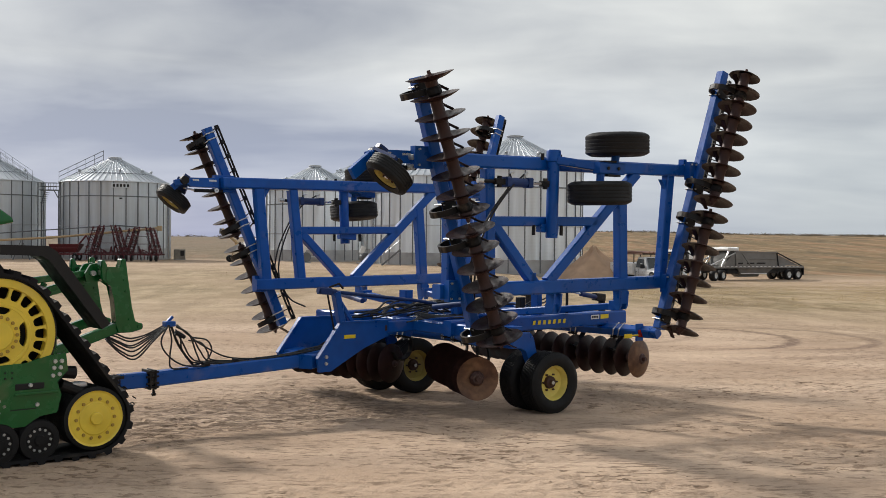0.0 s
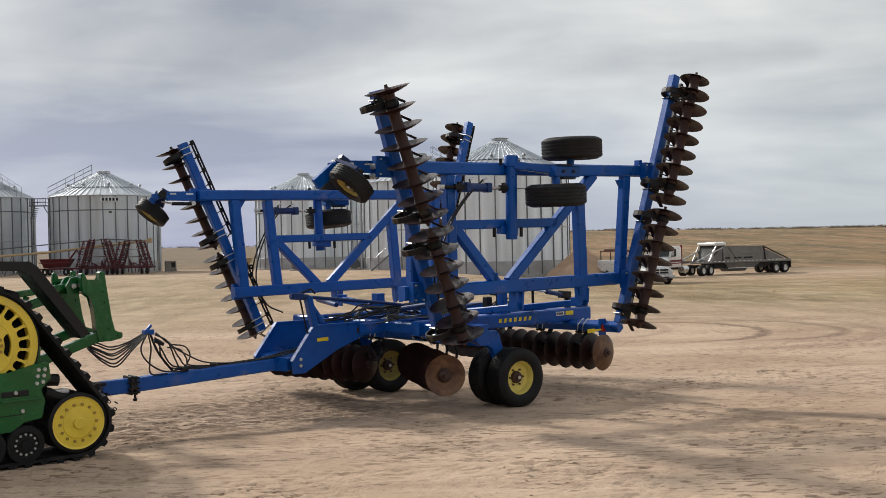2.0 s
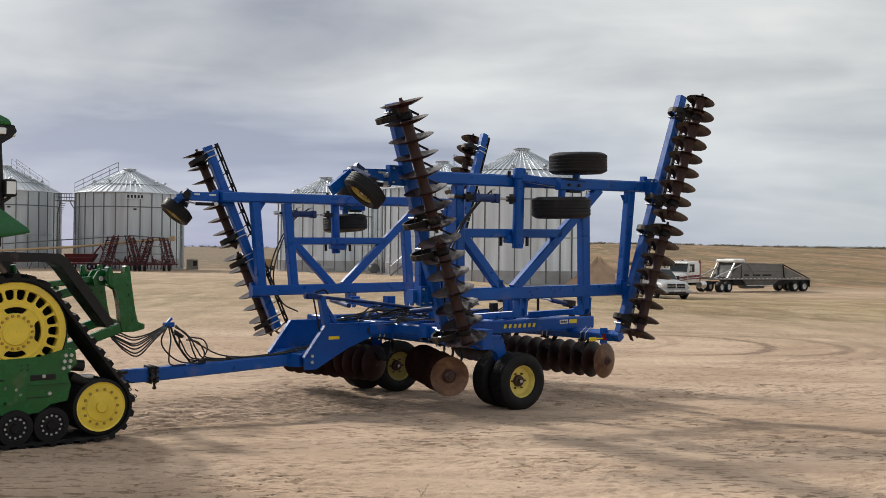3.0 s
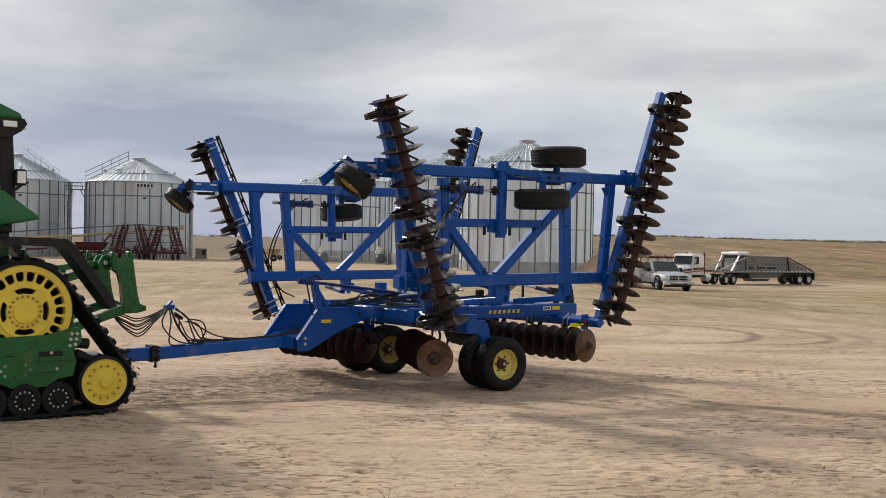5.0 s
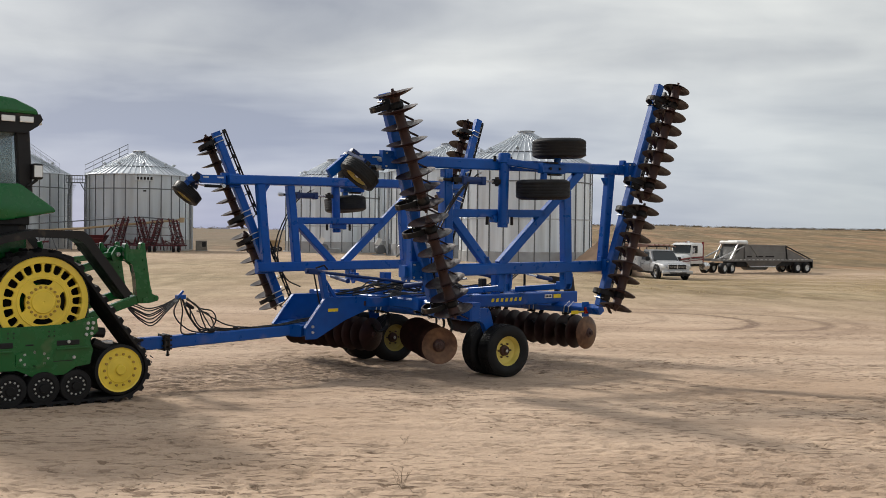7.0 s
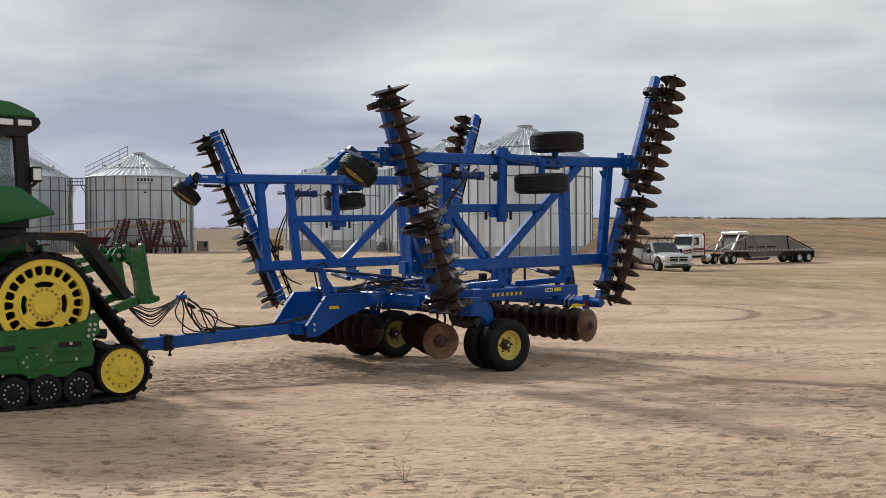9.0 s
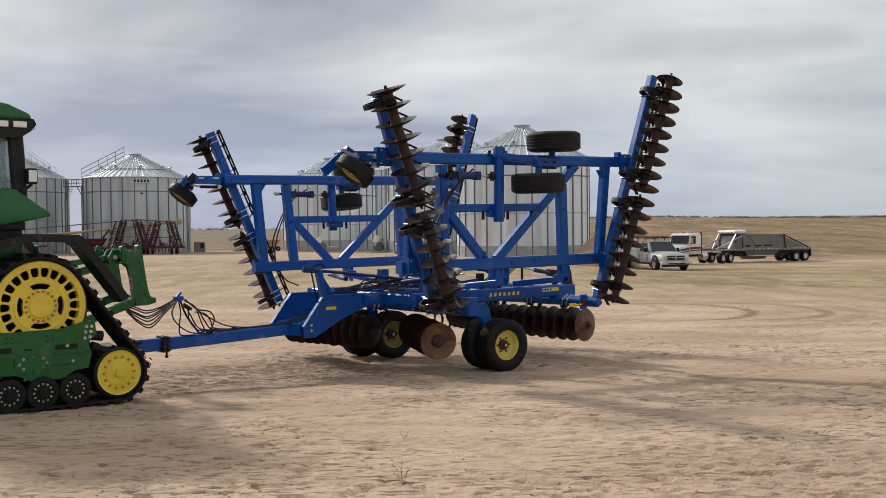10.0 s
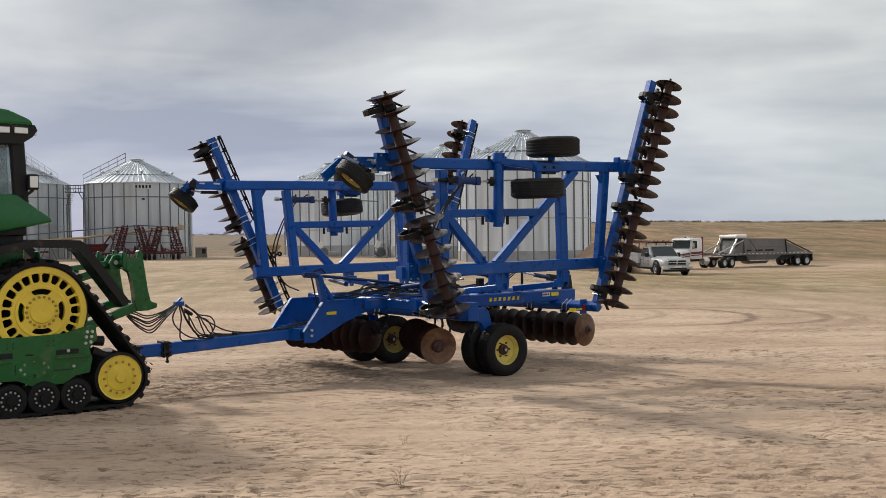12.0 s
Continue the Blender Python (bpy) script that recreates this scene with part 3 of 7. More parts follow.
def gang(bar0, bar1, ax0, ax1, count, hollow, outer_tan=False, bar_size=0.13, face=None, springs=(0.045, 0.47, 0.60, 0.955), lift=0.5, bulge=None, split=None, size=1.0, worn_end=False):
    """Rows of blades on axles, hung from one bar by cushion springs, with a slotted scraper bar; split: the blade after which the axle ends and a second one begins."""
    bar0, bar1, ax0, ax1 = (Vector(p) for p in (bar0, bar1, ax0, ax1))
    d = (ax1 - ax0).normalized()
    drop = ((ax0 + ax1) - (bar0 + bar1)) / 2
    bm = bmesh.new()
    beam(bm, bar0, bar1, bar_size, bar_size, drop)
    bar = part("gang_bar", bm, BLUE, harrow)
    step = (ax1 - ax0) / (count - 1)
    L = step.length
    rows = ((0, count - 1),) if split is None else ((0, split), (split + 1, count - 1))
    for i0, i1 in rows:
        bm = bmesh.new()
        tube(bm, [ax0 + step * i0 - d * 0.05, ax0 + step * i1 + d * 0.05], 0.026, 10)
        axle = part("axle", bm, CAST, bar)
        for i, k in ((i0, -1), (i1, 1)):
            bm = bmesh.new()
            wide = 1.0 if outer_tan and i == 0 else 0.62
            lathe(bm, [(0, 0.085), (0.03 * wide, 0.085), (0.036 * wide, 0.05), (0.062 * wide, 0.046), (0.085 * wide, 0.02), (0.095 * wide, 0.0), (0, 0.0)], axis_frame(ax0 + step * i, d * k), 10)
            part("end_nut", bm, SPOOL, axle)
    rnd = random.Random(count * 7 + int(abs(ax0.x) * 100))
    spool = None
    for i in range(count):
        at = ax0 + step * i
        turn = axis_frame(at - hollow * d * 0.03, d * hollow) @ pose(0, 0, 0, rnd.uniform(-1.6, 1.6), rnd.uniform(-1.6, 1.6), rnd.uniform(0, 90))
        s = rnd.uniform(0.95, 1.0) * size * (0.84 if i == 0 and worn_end else 1.0)
        again("blade", BLADE_TAN if outer_tan and i == 0 else BLADE, bar, turn @ Matrix.Diagonal((s, s, 1, 1)))
        if i < count - 1 and i != split:
            if spool is None:
                bm = bmesh.new()
                prof = [(0, 0.0), (0.084, 0.0), (0.080, 0.012), (0.069, 0.03), (0.066, L * 0.5), (0.067, L - 0.04), (0.078, L - 0.022), (0.078, L - 0.012), (0, L - 0.012)]
                if hollow < 0:
                    prof = [(r, L - z) for r, z in prof][::-1]
                lathe(bm, prof, n=16)
                ob = part("spool", bm, SPOOL, bar, smooth=True)
                spool = ob.data
                ob.matrix_local = axis_frame(at, d)
            else:
                again("spool", spool, bar, axis_frame(at, d))
    across = d.cross(drop).normalized()
    out = across
    if bulge is not None and across.dot(bulge) < 0:
        out = -across
    z = drop.normalized()
    for f in springs:
        c = bar0.lerp(bar1, f)
        ap = ax0.lerp(ax1, f)
        m = Matrix.Identity(4)
        m.col[0].xyz, m.col[1].xyz, m.col[2].xyz, m.col[3].xyz = out, z.cross(out), z, c.lerp(ap, 0.46)
        spring = again("cushion_spring", SPRING, bar, m)
        bm = bmesh.new()
        lathe(bm, [(0, -0.05), (0.07, -0.05), (0.088, -0.025), (0.088, 0.025), (0.07, 0.05), (0, 0.05)], axis_frame(ap, d), 12)
        beam(bm, ap - z * 0.05 + out * 0.03, ap - z * 0.16 + out * 0.02, 0.07, 0.06, d)
        part("bearing", bm, CAST, bar)
        bm = bmesh.new()
        for o in (-0.045, 0.045):
            q = c + d * o
            n1, n2 = across * (bar_size / 2 + 0.010), z * (bar_size / 2 + 0.010)
            tube(bm, [q + n1 + n2 * 1.5, q + n1 - n2, q - n1 - n2, q - n1 + n2 * 1.5], 0.009, 6)
        part("u_bolt", bm, BOLT, bar, "bright steel clamp bolts")
        bm = bmesh.new()
        beam(bm, c + z * (bar_size / 2 + 0.012) - d * 0.07, c + z * (bar_size / 2 + 0.012) + d * 0.07, bar_size + 0.05, 0.022, z)
        part("spring_seat", bm, CAST, bar)
    if face == 0:
        return bar
    # scraper bar of two flat rails with ties between, and a scraper arm at each dish
    if across.x < 0:
        across = -across
    so = across * face + drop * lift
    for i0, i1 in rows:
        p0, p1 = ax0 + step * (i0 + 0.15) - drop + so, ax0 + step * i1 - drop + so
        bm = bmesh.new()
        for o in (-0.022, 0.022):
            beam(bm, p0 + across * o, p1 + across * o, 0.014, 0.045, drop)
        sb = part("scraper_bar", bm, CAST, bar)
        for i in range(i0, i1 + 1):
            at = ax0 + step * (i + 0.2) - drop + so
            if i == i1:
                at = p1 - d * 0.03
            bm = bmesh.new()
            beam(bm, at - d * 0.035, at + d * 0.035, 0.052, 0.05, drop)
            part("scraper_clamp", bm, CAST, sb)
            bm = bmesh.new()
            if hollow < 0:
                knee = ax0 + step * (i + 0.25) + across * 0.07 - z * 0.08
                e = ax0 + step * (i + 0.80) + across * 0.19 - z * 0.02
            else:
                knee = ax0 + step * (i + 0.55) + across * 0.04 - z * 0.12
                e = ax0 + step * (i + 0.12) - across * 0.10 - z * 0.10
            beam(bm, at, knee, 0.03, 0.014, d)
            beam(bm, knee, e, 0.012, 0.062, z)
            part("scraper", bm, RUST, sb)
    return bar


def tyre_and_rim(parent, at, along, r, w, rim_r, bright=True, ribs=5, dish=1):
    """A wheel: tyre with ribs, dished rim and hub, its axle along a direction that points outwards."""
    m = axis_frame(at, along)
    bm = bmesh.new()
    h = w / 2
    deep_ = 0.015 if ribs > 5 else 0.005
    prof = [(rim_r, -h * 0.80), (rim_r + 0.03, -h * 0.92), ((r + rim_r) / 2, -h), (r - 0.05, -h * 0.93), (r - 0.012, -h * 0.78)]
    for k in range(ribs):
        a0 = -h * 0.74 + (h * 1.48) * k / ribs
        a1 = -h * 0.74 + (h * 1.48) * (k + 1) / ribs
        prof += [(r, a0 + 0.004), (r, a1 - 0.012), (r - deep_, a1 - 0.010), (r - deep_, a1 - 0.004)]
    prof += [(r - 0.012, h * 0.78), (r - 0.05, h * 0.93), ((r + rim_r) / 2, h), (rim_r + 0.03, h * 0.92), (rim_r, h * 0.80)]
    lathe(bm, prof, m, 44, closed=True)
    tyre = part("tyre", bm, TYRE, parent, smooth=True)
    bm = bmesh.new()
    lathe(bm, [(rim_r + 0.012, h * 0.80), (rim_r + 0.012, h * 0.74), (rim_r - 0.02, h * 0.55), (rim_r - 0.035, h * 0.1), (rim_r * 0.62, h * (0.02 if dish else 0.3)), (0.07, h * 0.02), (0.07, -h * 0.1), (rim_r * 0.6, -h * 0.1), (rim_r - 0.03, -h * 0.3), (rim_r - 0.01, -h * 0.74), (rim_r + 0.012, -h * 0.8)], m, 36, closed=True)
    part("rim", bm, YELLOW_PALE if bright else YELLOW_DIM, tyre, "yellow steel rim", smooth=True)
    bm = bmesh.new()
    lathe(bm, [(0, h * 0.55), (0.03, h * 0.55), (0.04, h * 0.35), (0.075, h * 0.3), (0.085, h * 0.02), (0.085, -h * 0.6), (0, -h * 0.6)], m, 16)
    for k in range(6):
        t = k * math.pi / 3
        lathe(bm, [(0, 0.03), (0.013, 0.03), (0.013, 0), (0, 0)], m @ Matrix.Translation((0.11 * math.cos(t), 0.11 * math.sin(t), h * 0.02)), 6)
    part("hub", bm, SPOOL, tyre, "rusty wheel hub")
    bm = bmesh.new()
    lathe(bm, [(0, h * 0.60), (0.022, h * 0.58), (0.026, h * 0.5), (0, h * 0.5)], m, 12)
    part("hub_cap", bm, BOLT, tyre)
    return tyre


def wing(sg):
    """One folded wing; sg -1: near side, +1: far side. Points are (along, up the wing, outwards)."""
    ca, sa = math.cos(FOLD), math.sin(FOLD)

    def Q(s, h, off=0.0):
        y, z = sg * (W_HALF + off * ca + h * sa), h * ca - off * sa
        return WING @ Vector((s, W_MID + y * math.cos(W_LEAN) + z * math.sin(W_LEAN), W_HINGE - y * math.sin(W_LEAN) + z * math.cos(W_LEAN)))

    def P(s, h, off=0.0):
        return Q(s * (1 + sg * 0.012 * h), h, off)

    out = (P(0, 0, 1) - P(0, 0, 0)).normalized()
    upw = (P(0, 1, 0) - P(0, 0, 0)).normalized()
    fore = (P(-1, 0, 0) - P(0, 0, 0)).normalized()

    def bar(name, a, b, w, hgt=None, off=0.0, mat=BLUE, parent=harrow, label=""):
        return beam_part(name, P(a[0], a[1], off), P(b[0], b[1], off), w, hgt or w, mat, parent, label, out)

    def flat(name, outline, thick, off, parent, mat=BLUE, label=""):
        bm = bmesh.new()
        plate(bm, outline, thick, lambda x, y, c: P(x, y, off + c))
        return part(name, bm, mat, parent, label)

    frame_ob = bar("wing_rail", (-2.10, 0.625), (1.73, 0.665), 0.165, 0.15)
    tagged(frame_ob, "blue lower rail of a folded wing")
    top = bar("wing_rail", (-2.53, 2.10), (2.16, 2.165), 0.155, 0.15)
    bar("cross_rail", (-1.38, 1.425), (0.40, 1.45), 0.115, 0.11, parent=frame_ob)
    bar("post", (-1.97, 2.03), (-1.92, 0.70), 0.15, 0.13, parent=frame_ob)
    bar("post", (-1.42, 2.03), (-1.345, 0.70), 0.14, 0.13, parent=frame_ob)
    bar("brace", (-1.30, 1.38), (-0.63, 0.69), 0.125, 0.11, parent=frame_ob)
    bar("brace", (-0.41, 0.70), (1.145, 2.09), 0.135, 0.11, parent=frame_ob)
    bar("post", (0.85, 1.80), (0.91, 0.40), 0.155, 0.13, parent=frame_ob)
    bar("post", (1.80, 2.09), (1.66, 0.69), 0.14, 0.12, parent=frame_ob)
    # gussets at the post heads
    for s0, k in ((-1.965, 1), (1.80, -1)):
        flat("gusset", [(s0 + k * 0.07, 2.03), (s0 + k * 0.17, 2.03), (s0 + k * 0.10, 1.93), (s0 + k * 0.065, 1.86)], 0.06, 0.0, frame_ob)
    # box ends and clamps where the disc bars cross the rails
    for s0, h0, rail, w in ((-2.45, 2.10, top, 0.30), (2.12, 2.16, top, 0.16), (1.66, 0.655, frame_ob, 0.16), (-1.96, 0.64, frame_ob, 0.18)):
        bm = bmesh.new()
        beam(bm, P(s0 - w / 2, h0, 0.125), P(s0 + w / 2, h0, 0.125), 0.24, 0.09, out, 0.06)
        part("clamp", bm, BLUE, rail)
        for k in (-1, 1):
            for j in (-1, 1):
                bm = bmesh.new()
                lathe(bm, [(0, 0.02), (0.014, 0.02), (0.014, -0.02), (0, -0.02)], axis_frame(P(s0 + j * w * 0.32, h0 + 0.085 * k, 0.17), out), 6)
                part("bolt", bm, BOLT, rail)
    # bolted ears above the crossing
    for s0, h0, rail in ((2.05, 2.165, top), (1.59, 0.66, frame_ob)):
        flat("clamp_ear", [(s0 - 0.035, h0 + 0.08), (s0 + 0.035, h0 + 0.08), (s0 + 0.03, h0 + 0.15), (s0 - 0.03, h0 + 0.15)], 0.09, 0.04, rail)
    # hinge lugs
    for s0 in (-0.28, 0.91):
        for o in (-0.055, 0.055):
            bm = bmesh.new()
            plate(bm, [(-0.075, 0.56), (0.075, 0.56), (0.06, 0.37), (0.03, 0.32), (-0.03, 0.32), (-0.06, 0.37)], 0.03, lambda x, y, c, q=s0 + o: P(q + c, y, x))
            part("hinge_lug", bm, BLUE, frame_ob)
    # short stop post on the lower rail
    flat("stop_post", [(-0.71, 0.70), (-0.64, 0.70), (-0.64, 0.82), (-0.71, 0.82)], 0.05, 0.03, frame_ob)
    # caster tube with its wheels
    bm = bmesh.new()
    lathe(bm, [(0, 1.24), (0.070, 1.24), (0.074, 1.25), (0.074, 2.15), (0.088, 2.16), (0.088, 2.28 if sg < 0 else 2.20), (0.08, 2.295 if sg < 0 else 2.21), (0, 2.295 if sg < 0 else 2.21)], Matrix.LocRotScale(P(-0.47, 0, 0.13), upw.to_track_quat("Z", "Y"), None), 20)
    part("caster_tube", bm, BLUE, top, smooth=True)
    bm = bmesh.new()
    beam(bm, P(-0.62, 1.36, 0.05), P(-0.33, 1.34, 0.05), 0.09, 0.10, upw)
    caster_stop = part("caster_stop", bm, BLUE, top)
    for s0 in (-0.70, -0.24):
        bm = bmesh.new()
        tube(bm, [P(s0, 1.39, 0.05), P(s0, 1.27, 0.05)], 0.022, 8)
        part("stop_bolt", bm, CAST, caster_stop)
    for s0 in (-0.62, -0.32):
        bm = bmesh.new()
        tube(bm, [P(s0, 2.17, 0.08), P(s0, 2.25, 0.08)], 0.022, 8)
        part("clamp_bolt", bm, CAST, top)
    arm = beam_part("wheel_arm", P(-0.46, 2.17, 0.16), P(0.0, 2.10, 0.46), 0.14, 0.10, BLUE, harrow, side=upw)
    bm = bmesh.new()
    beam(bm, P(-0.12, 2.09, 0.50), P(0.32, 2.09, 0.50), 0.12, 0.14, upw)
    axle = part("wheel_bracket", bm, BLUE, harrow)
    for s0 in (0.02, 0.20):
        bm = bmesh.new()
        lathe(bm, [(0, 0.016), (0.02, 0.016), (0.02, 0), (0, 0)], axis_frame(P(s0, 2.09, 0.562), out), 8)
        part("bracket_bolt", bm, CAST, axle)
    bm = bmesh.new()
    beam(bm, P(-0.03, 2.165, 0.50), P(0.22, 2.175, 0.50), 0.09, 0.03, upw)
    beam(bm, P(0.04, 2.01, 0.50), P(0.26, 2.01, 0.50), 0.09, 0.03, upw)
    part("tandem_pivot", bm, CAST, axle)
    for h0, k, s0 in ((2.385, 1, 0.235), (1.79, -1, -0.055)):
        wheel = thing("wheel", "", "")
        wheel.parent = harrow
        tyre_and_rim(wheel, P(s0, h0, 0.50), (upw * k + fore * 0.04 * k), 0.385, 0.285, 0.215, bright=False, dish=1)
        bm = bmesh.new()
        tube(bm, [P(s0 * 0.8, 2.09, 0.5), P(s0, h0, 0.5)], 0.05, 10)
        part("stub_axle", bm, BLUE, axle)
    # cylinder that turns the caster, pinned to a post
    bm = bmesh.new()
    tube(bm, [P(-1.24, 1.885, 0.12), P(-0.88, 1.885, 0.12)], 0.052, 14)
    cyl = part("hydraulic_cylinder", bm, BLUE_DARK, harrow, "dark blue hydraulic cylinder")
    bm = bmesh.new()
    tube(bm, [P(-0.88, 1.885, 0.12), P(-0.60, 1.885, 0.12)], 0.017, 8)
    part("rod", bm, CHROME, cyl)
    for s0, w in ((-0.88, 0.035), (-1.22, 0.03)):
        bm = bmesh.new()
        beam(bm, P(s0 - w, 1.885, 0.12), P(s0 + w, 1.885, 0.12), 0.12, 0.12, upw)
        part("gland", bm, BLUE_DARK, cyl)
    for s0 in (-1.33, -0.60):
        bm = bmesh.new()
        tube(bm, [P(s0, 1.82, 0.12), P(s0, 1.95, 0.12)], 0.03, 8)
        beam(bm, P(s0 - 0.07, 1.885, 0.12), P(s0 + 0.07, 1.885, 0.12), 0.06, 0.07, upw)
        part("clevis", bm, CAST, cyl)
    bm = bmesh.new()
    tube(bm, [P(-1.60, 1.885, 0.06), P(-1.30, 1.885, 0.12)], 0.022, 8)
    part("pin", bm, CAST, cyl)
    bm = bmesh.new()
    lathe(bm, [(0, 0.03), (0.03, 0.03), (0.034, 0.0), (0.034, -0.05), (0, -0.05)], axis_frame(P(-1.58, 1.885, 0.06), fore), 10)
    part("pin_head", bm, BOLT, cyl)
    for s0 in (-1.16, -0.94):
        bm = bmesh.new()
        tube(bm, [P(s0, 1.93, 0.12), P(s0, 1.985, 0.12), P(s0 + 0.05, 2.0, 0.12)], 0.014, 6)
        part("fitting", bm, BOLT, cyl)
    # parallel link to the front gauge wheel
    link = flat("gauge_arm", [(-2.56, 2.03), (-2.56, 2.17), (-2.98, 2.16), (-3.02, 2.12), (-3.02, 2.07), (-2.98, 2.03)], 0.07, 0.05, harrow)
    for s0, s1 in ((-2.71, -2.60), (-2.95, -2.86)):
        flat("slot", [(s0, 2.115), (s1, 2.115), (s1, 2.14), (s0, 2.14)], 0.076, 0.05, link, BOLT)
    bm = bmesh.new()
    tube(bm, [P(-2.50, 1.985, 0.05), P(-2.92, 1.985, 0.06)], 0.026, 8)
    rodp = part("gauge_cylinder", bm, CAST, harrow)
    bm = bmesh.new()
    tube(bm, [P(-2.90, 1.985, 0.06), P(-3.06, 2.02, 0.10)], 0.014, 8)
    part("rod", bm, CHROME, rodp)
    for s0, h0 in ((-2.60, 2.10), (-2.60, 1.99), (-2.98, 2.10)):
        bm = bmesh.new()
        lathe(bm, [(0, 0.10), (0.03, 0.10), (0.034, 0.08), (0.034, -0.03), (0, -0.03)], axis_frame(P(s0, h0, 0.05), out), 10)
        part("link_pin", bm, BOLT, link)
    aim = (P(-0.60, -0.72, -0.10 if sg < 0 else 0.10) - P(0, 0, 0)).normalized()
    hub = P(-3.09, 1.89, 0.40)
    root = P(-3.06, 2.12, 0.10)
    bm = bmesh.new()
    grip = -0.16
    beam(bm, root, hub + aim * grip, 0.17, 0.04, aim, 0.05)
    beam(bm, root + upw * 0.06, root - fore * 0.10, 0.10, 0.08, out)
    fork = part("fork", bm, BLUE_DARK, harrow)
    bm = bmesh.new()
    arm_end, arm_wide = ((-3.40, 1.88, 0.16), 0.125) if sg < 0 else ((-3.20, 2.02, 0.14), 0.09)
    beam(bm, P(-3.12, 2.09, 0.12), P(*arm_end), 0.05, arm_wide, upw, 0.06)
    beam(bm, P(-3.02, 2.12, 0.08), P(-3.18, 2.08, 0.12), 0.10, 0.09, upw)
    part("fork_arm", bm, BLUE, fork)
    bm = bmesh.new()
    lathe(bm, [(0, 0.07), (0.045, 0.07), (0.06, 0.05), (0.06, -0.09), (0, -0.09)], axis_frame(root, out), 14)
    part("pivot", bm, CAST, fork)
    bm = bmesh.new()
    tube(bm, [hub + aim * grip * 1.2, hub], 0.035, 10)
    part("stub_axle", bm, CAST, fork)
    wheel = thing("wheel", "", "")
    wheel.parent = harrow
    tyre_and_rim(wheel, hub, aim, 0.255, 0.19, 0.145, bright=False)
    # disc rows
    near = sg < 0
    rows = ((-2.634, 2.89, -1.60, 0.11) if near else (-2.723, 2.84, -1.53, -0.03), (2.61, 3.46, 1.43, 0.10) if near else (2.874, 3.52, 1.62, 0.02))
    bars = ((-2.54, 2.95, -1.62, 0.06) if near else (-2.733, 2.91, -1.59, 0.03), (2.62, 3.53, 1.46, 0.06) if near else (2.868, 3.52, 1.63, 0.03))
    for k in (0, 1):
        a0, a1, b0, b1 = rows[k]
        c0, c1, e0, e1 = bars[k]
        face = (0.19, 0.12)[k]
        gang(Q(c0, c1, 0.17), Q(e0, e1, 0.17), Q(a0, a1, 0.55), Q(b0, b1, 0.55), (15, 17)[k], (-1, 1)[k], bar_size=0.13, face=face, lift=0.05, bulge=fore, size=(1.0, 0.94)[k], worn_end=k == 1, split=(7, 8)[k], springs=(0.045, 0.475, 0.605, 0.955) if k == 0 else (0.085, 0.46, 0.59, 0.955))
    # lift cylinder from the centre frame to the wing
    for s0 in (-0.95, 1.30):
        a0 = Vector((s0 - 0.25, MID + sg * 0.75, 1.36))
        b0 = P(s0 + 0.05, 0.50, -0.12)
        if s0 > 0:
            a0, b0 = Vector((1.98, MID + sg * 0.75, 1.375)), Vector((1.17, MID + sg * 0.88, 1.50))
            bm = bmesh.new()
            beam(bm, a0 - Vector((0.11, 0, -0.02)), a0 + Vector((0.08, 0, 0)), 0.10, 0.11)
            beam(bm, a0 + Vector((0.05, 0, 0)), a0 + Vector((0.05, 0, -0.20)), 0.09, 0.06, (1, 0, 0))
            part("cylinder_lug", bm, CAST, harrow)
            bm = bmesh.new()
            tube(bm, [(1.17, MID + sg * 0.85, 1.18), (1.17, MID + sg * 0.85, 1.52)], 0.02, 8)
            part("stay_rod", bm, CAST, harrow)
        q = a0.lerp(b0, 0.62)
        bm = bmesh.new()
        tube(bm, [a0, q], 0.034, 14)
        c = part("lift_cylinder", bm, BLUE_DARK, harrow, "dark blue lift cylinder")
        bm = bmesh.new()
        tube(bm, [q, b0], 0.016, 10)
        part("rod", bm, CHROME, c)
    # hoses along the frame
    for k in range(2):
        bm = bmesh.new()
        pts = [P(-0.95 - 0.22 * k, 1.98, 0.12), P(-1.2, 1.80 + 0.05 * k, 0.16), P(-1.42 - 0.04 * k, 1.50, 0.12), P(-1.60 - 0.06 * k, 1.10, 0.10), P(-1.64 - 0.05 * k, 0.75, 0.11), P(-1.55, 0.42, 0.0), P(-1.45, 0.28, -0.3)]
        tube(bm, curve_points(pts), 0.012, 6)
        part("hose", bm, HOSE, harrow)


wing(-1)
wing(1)

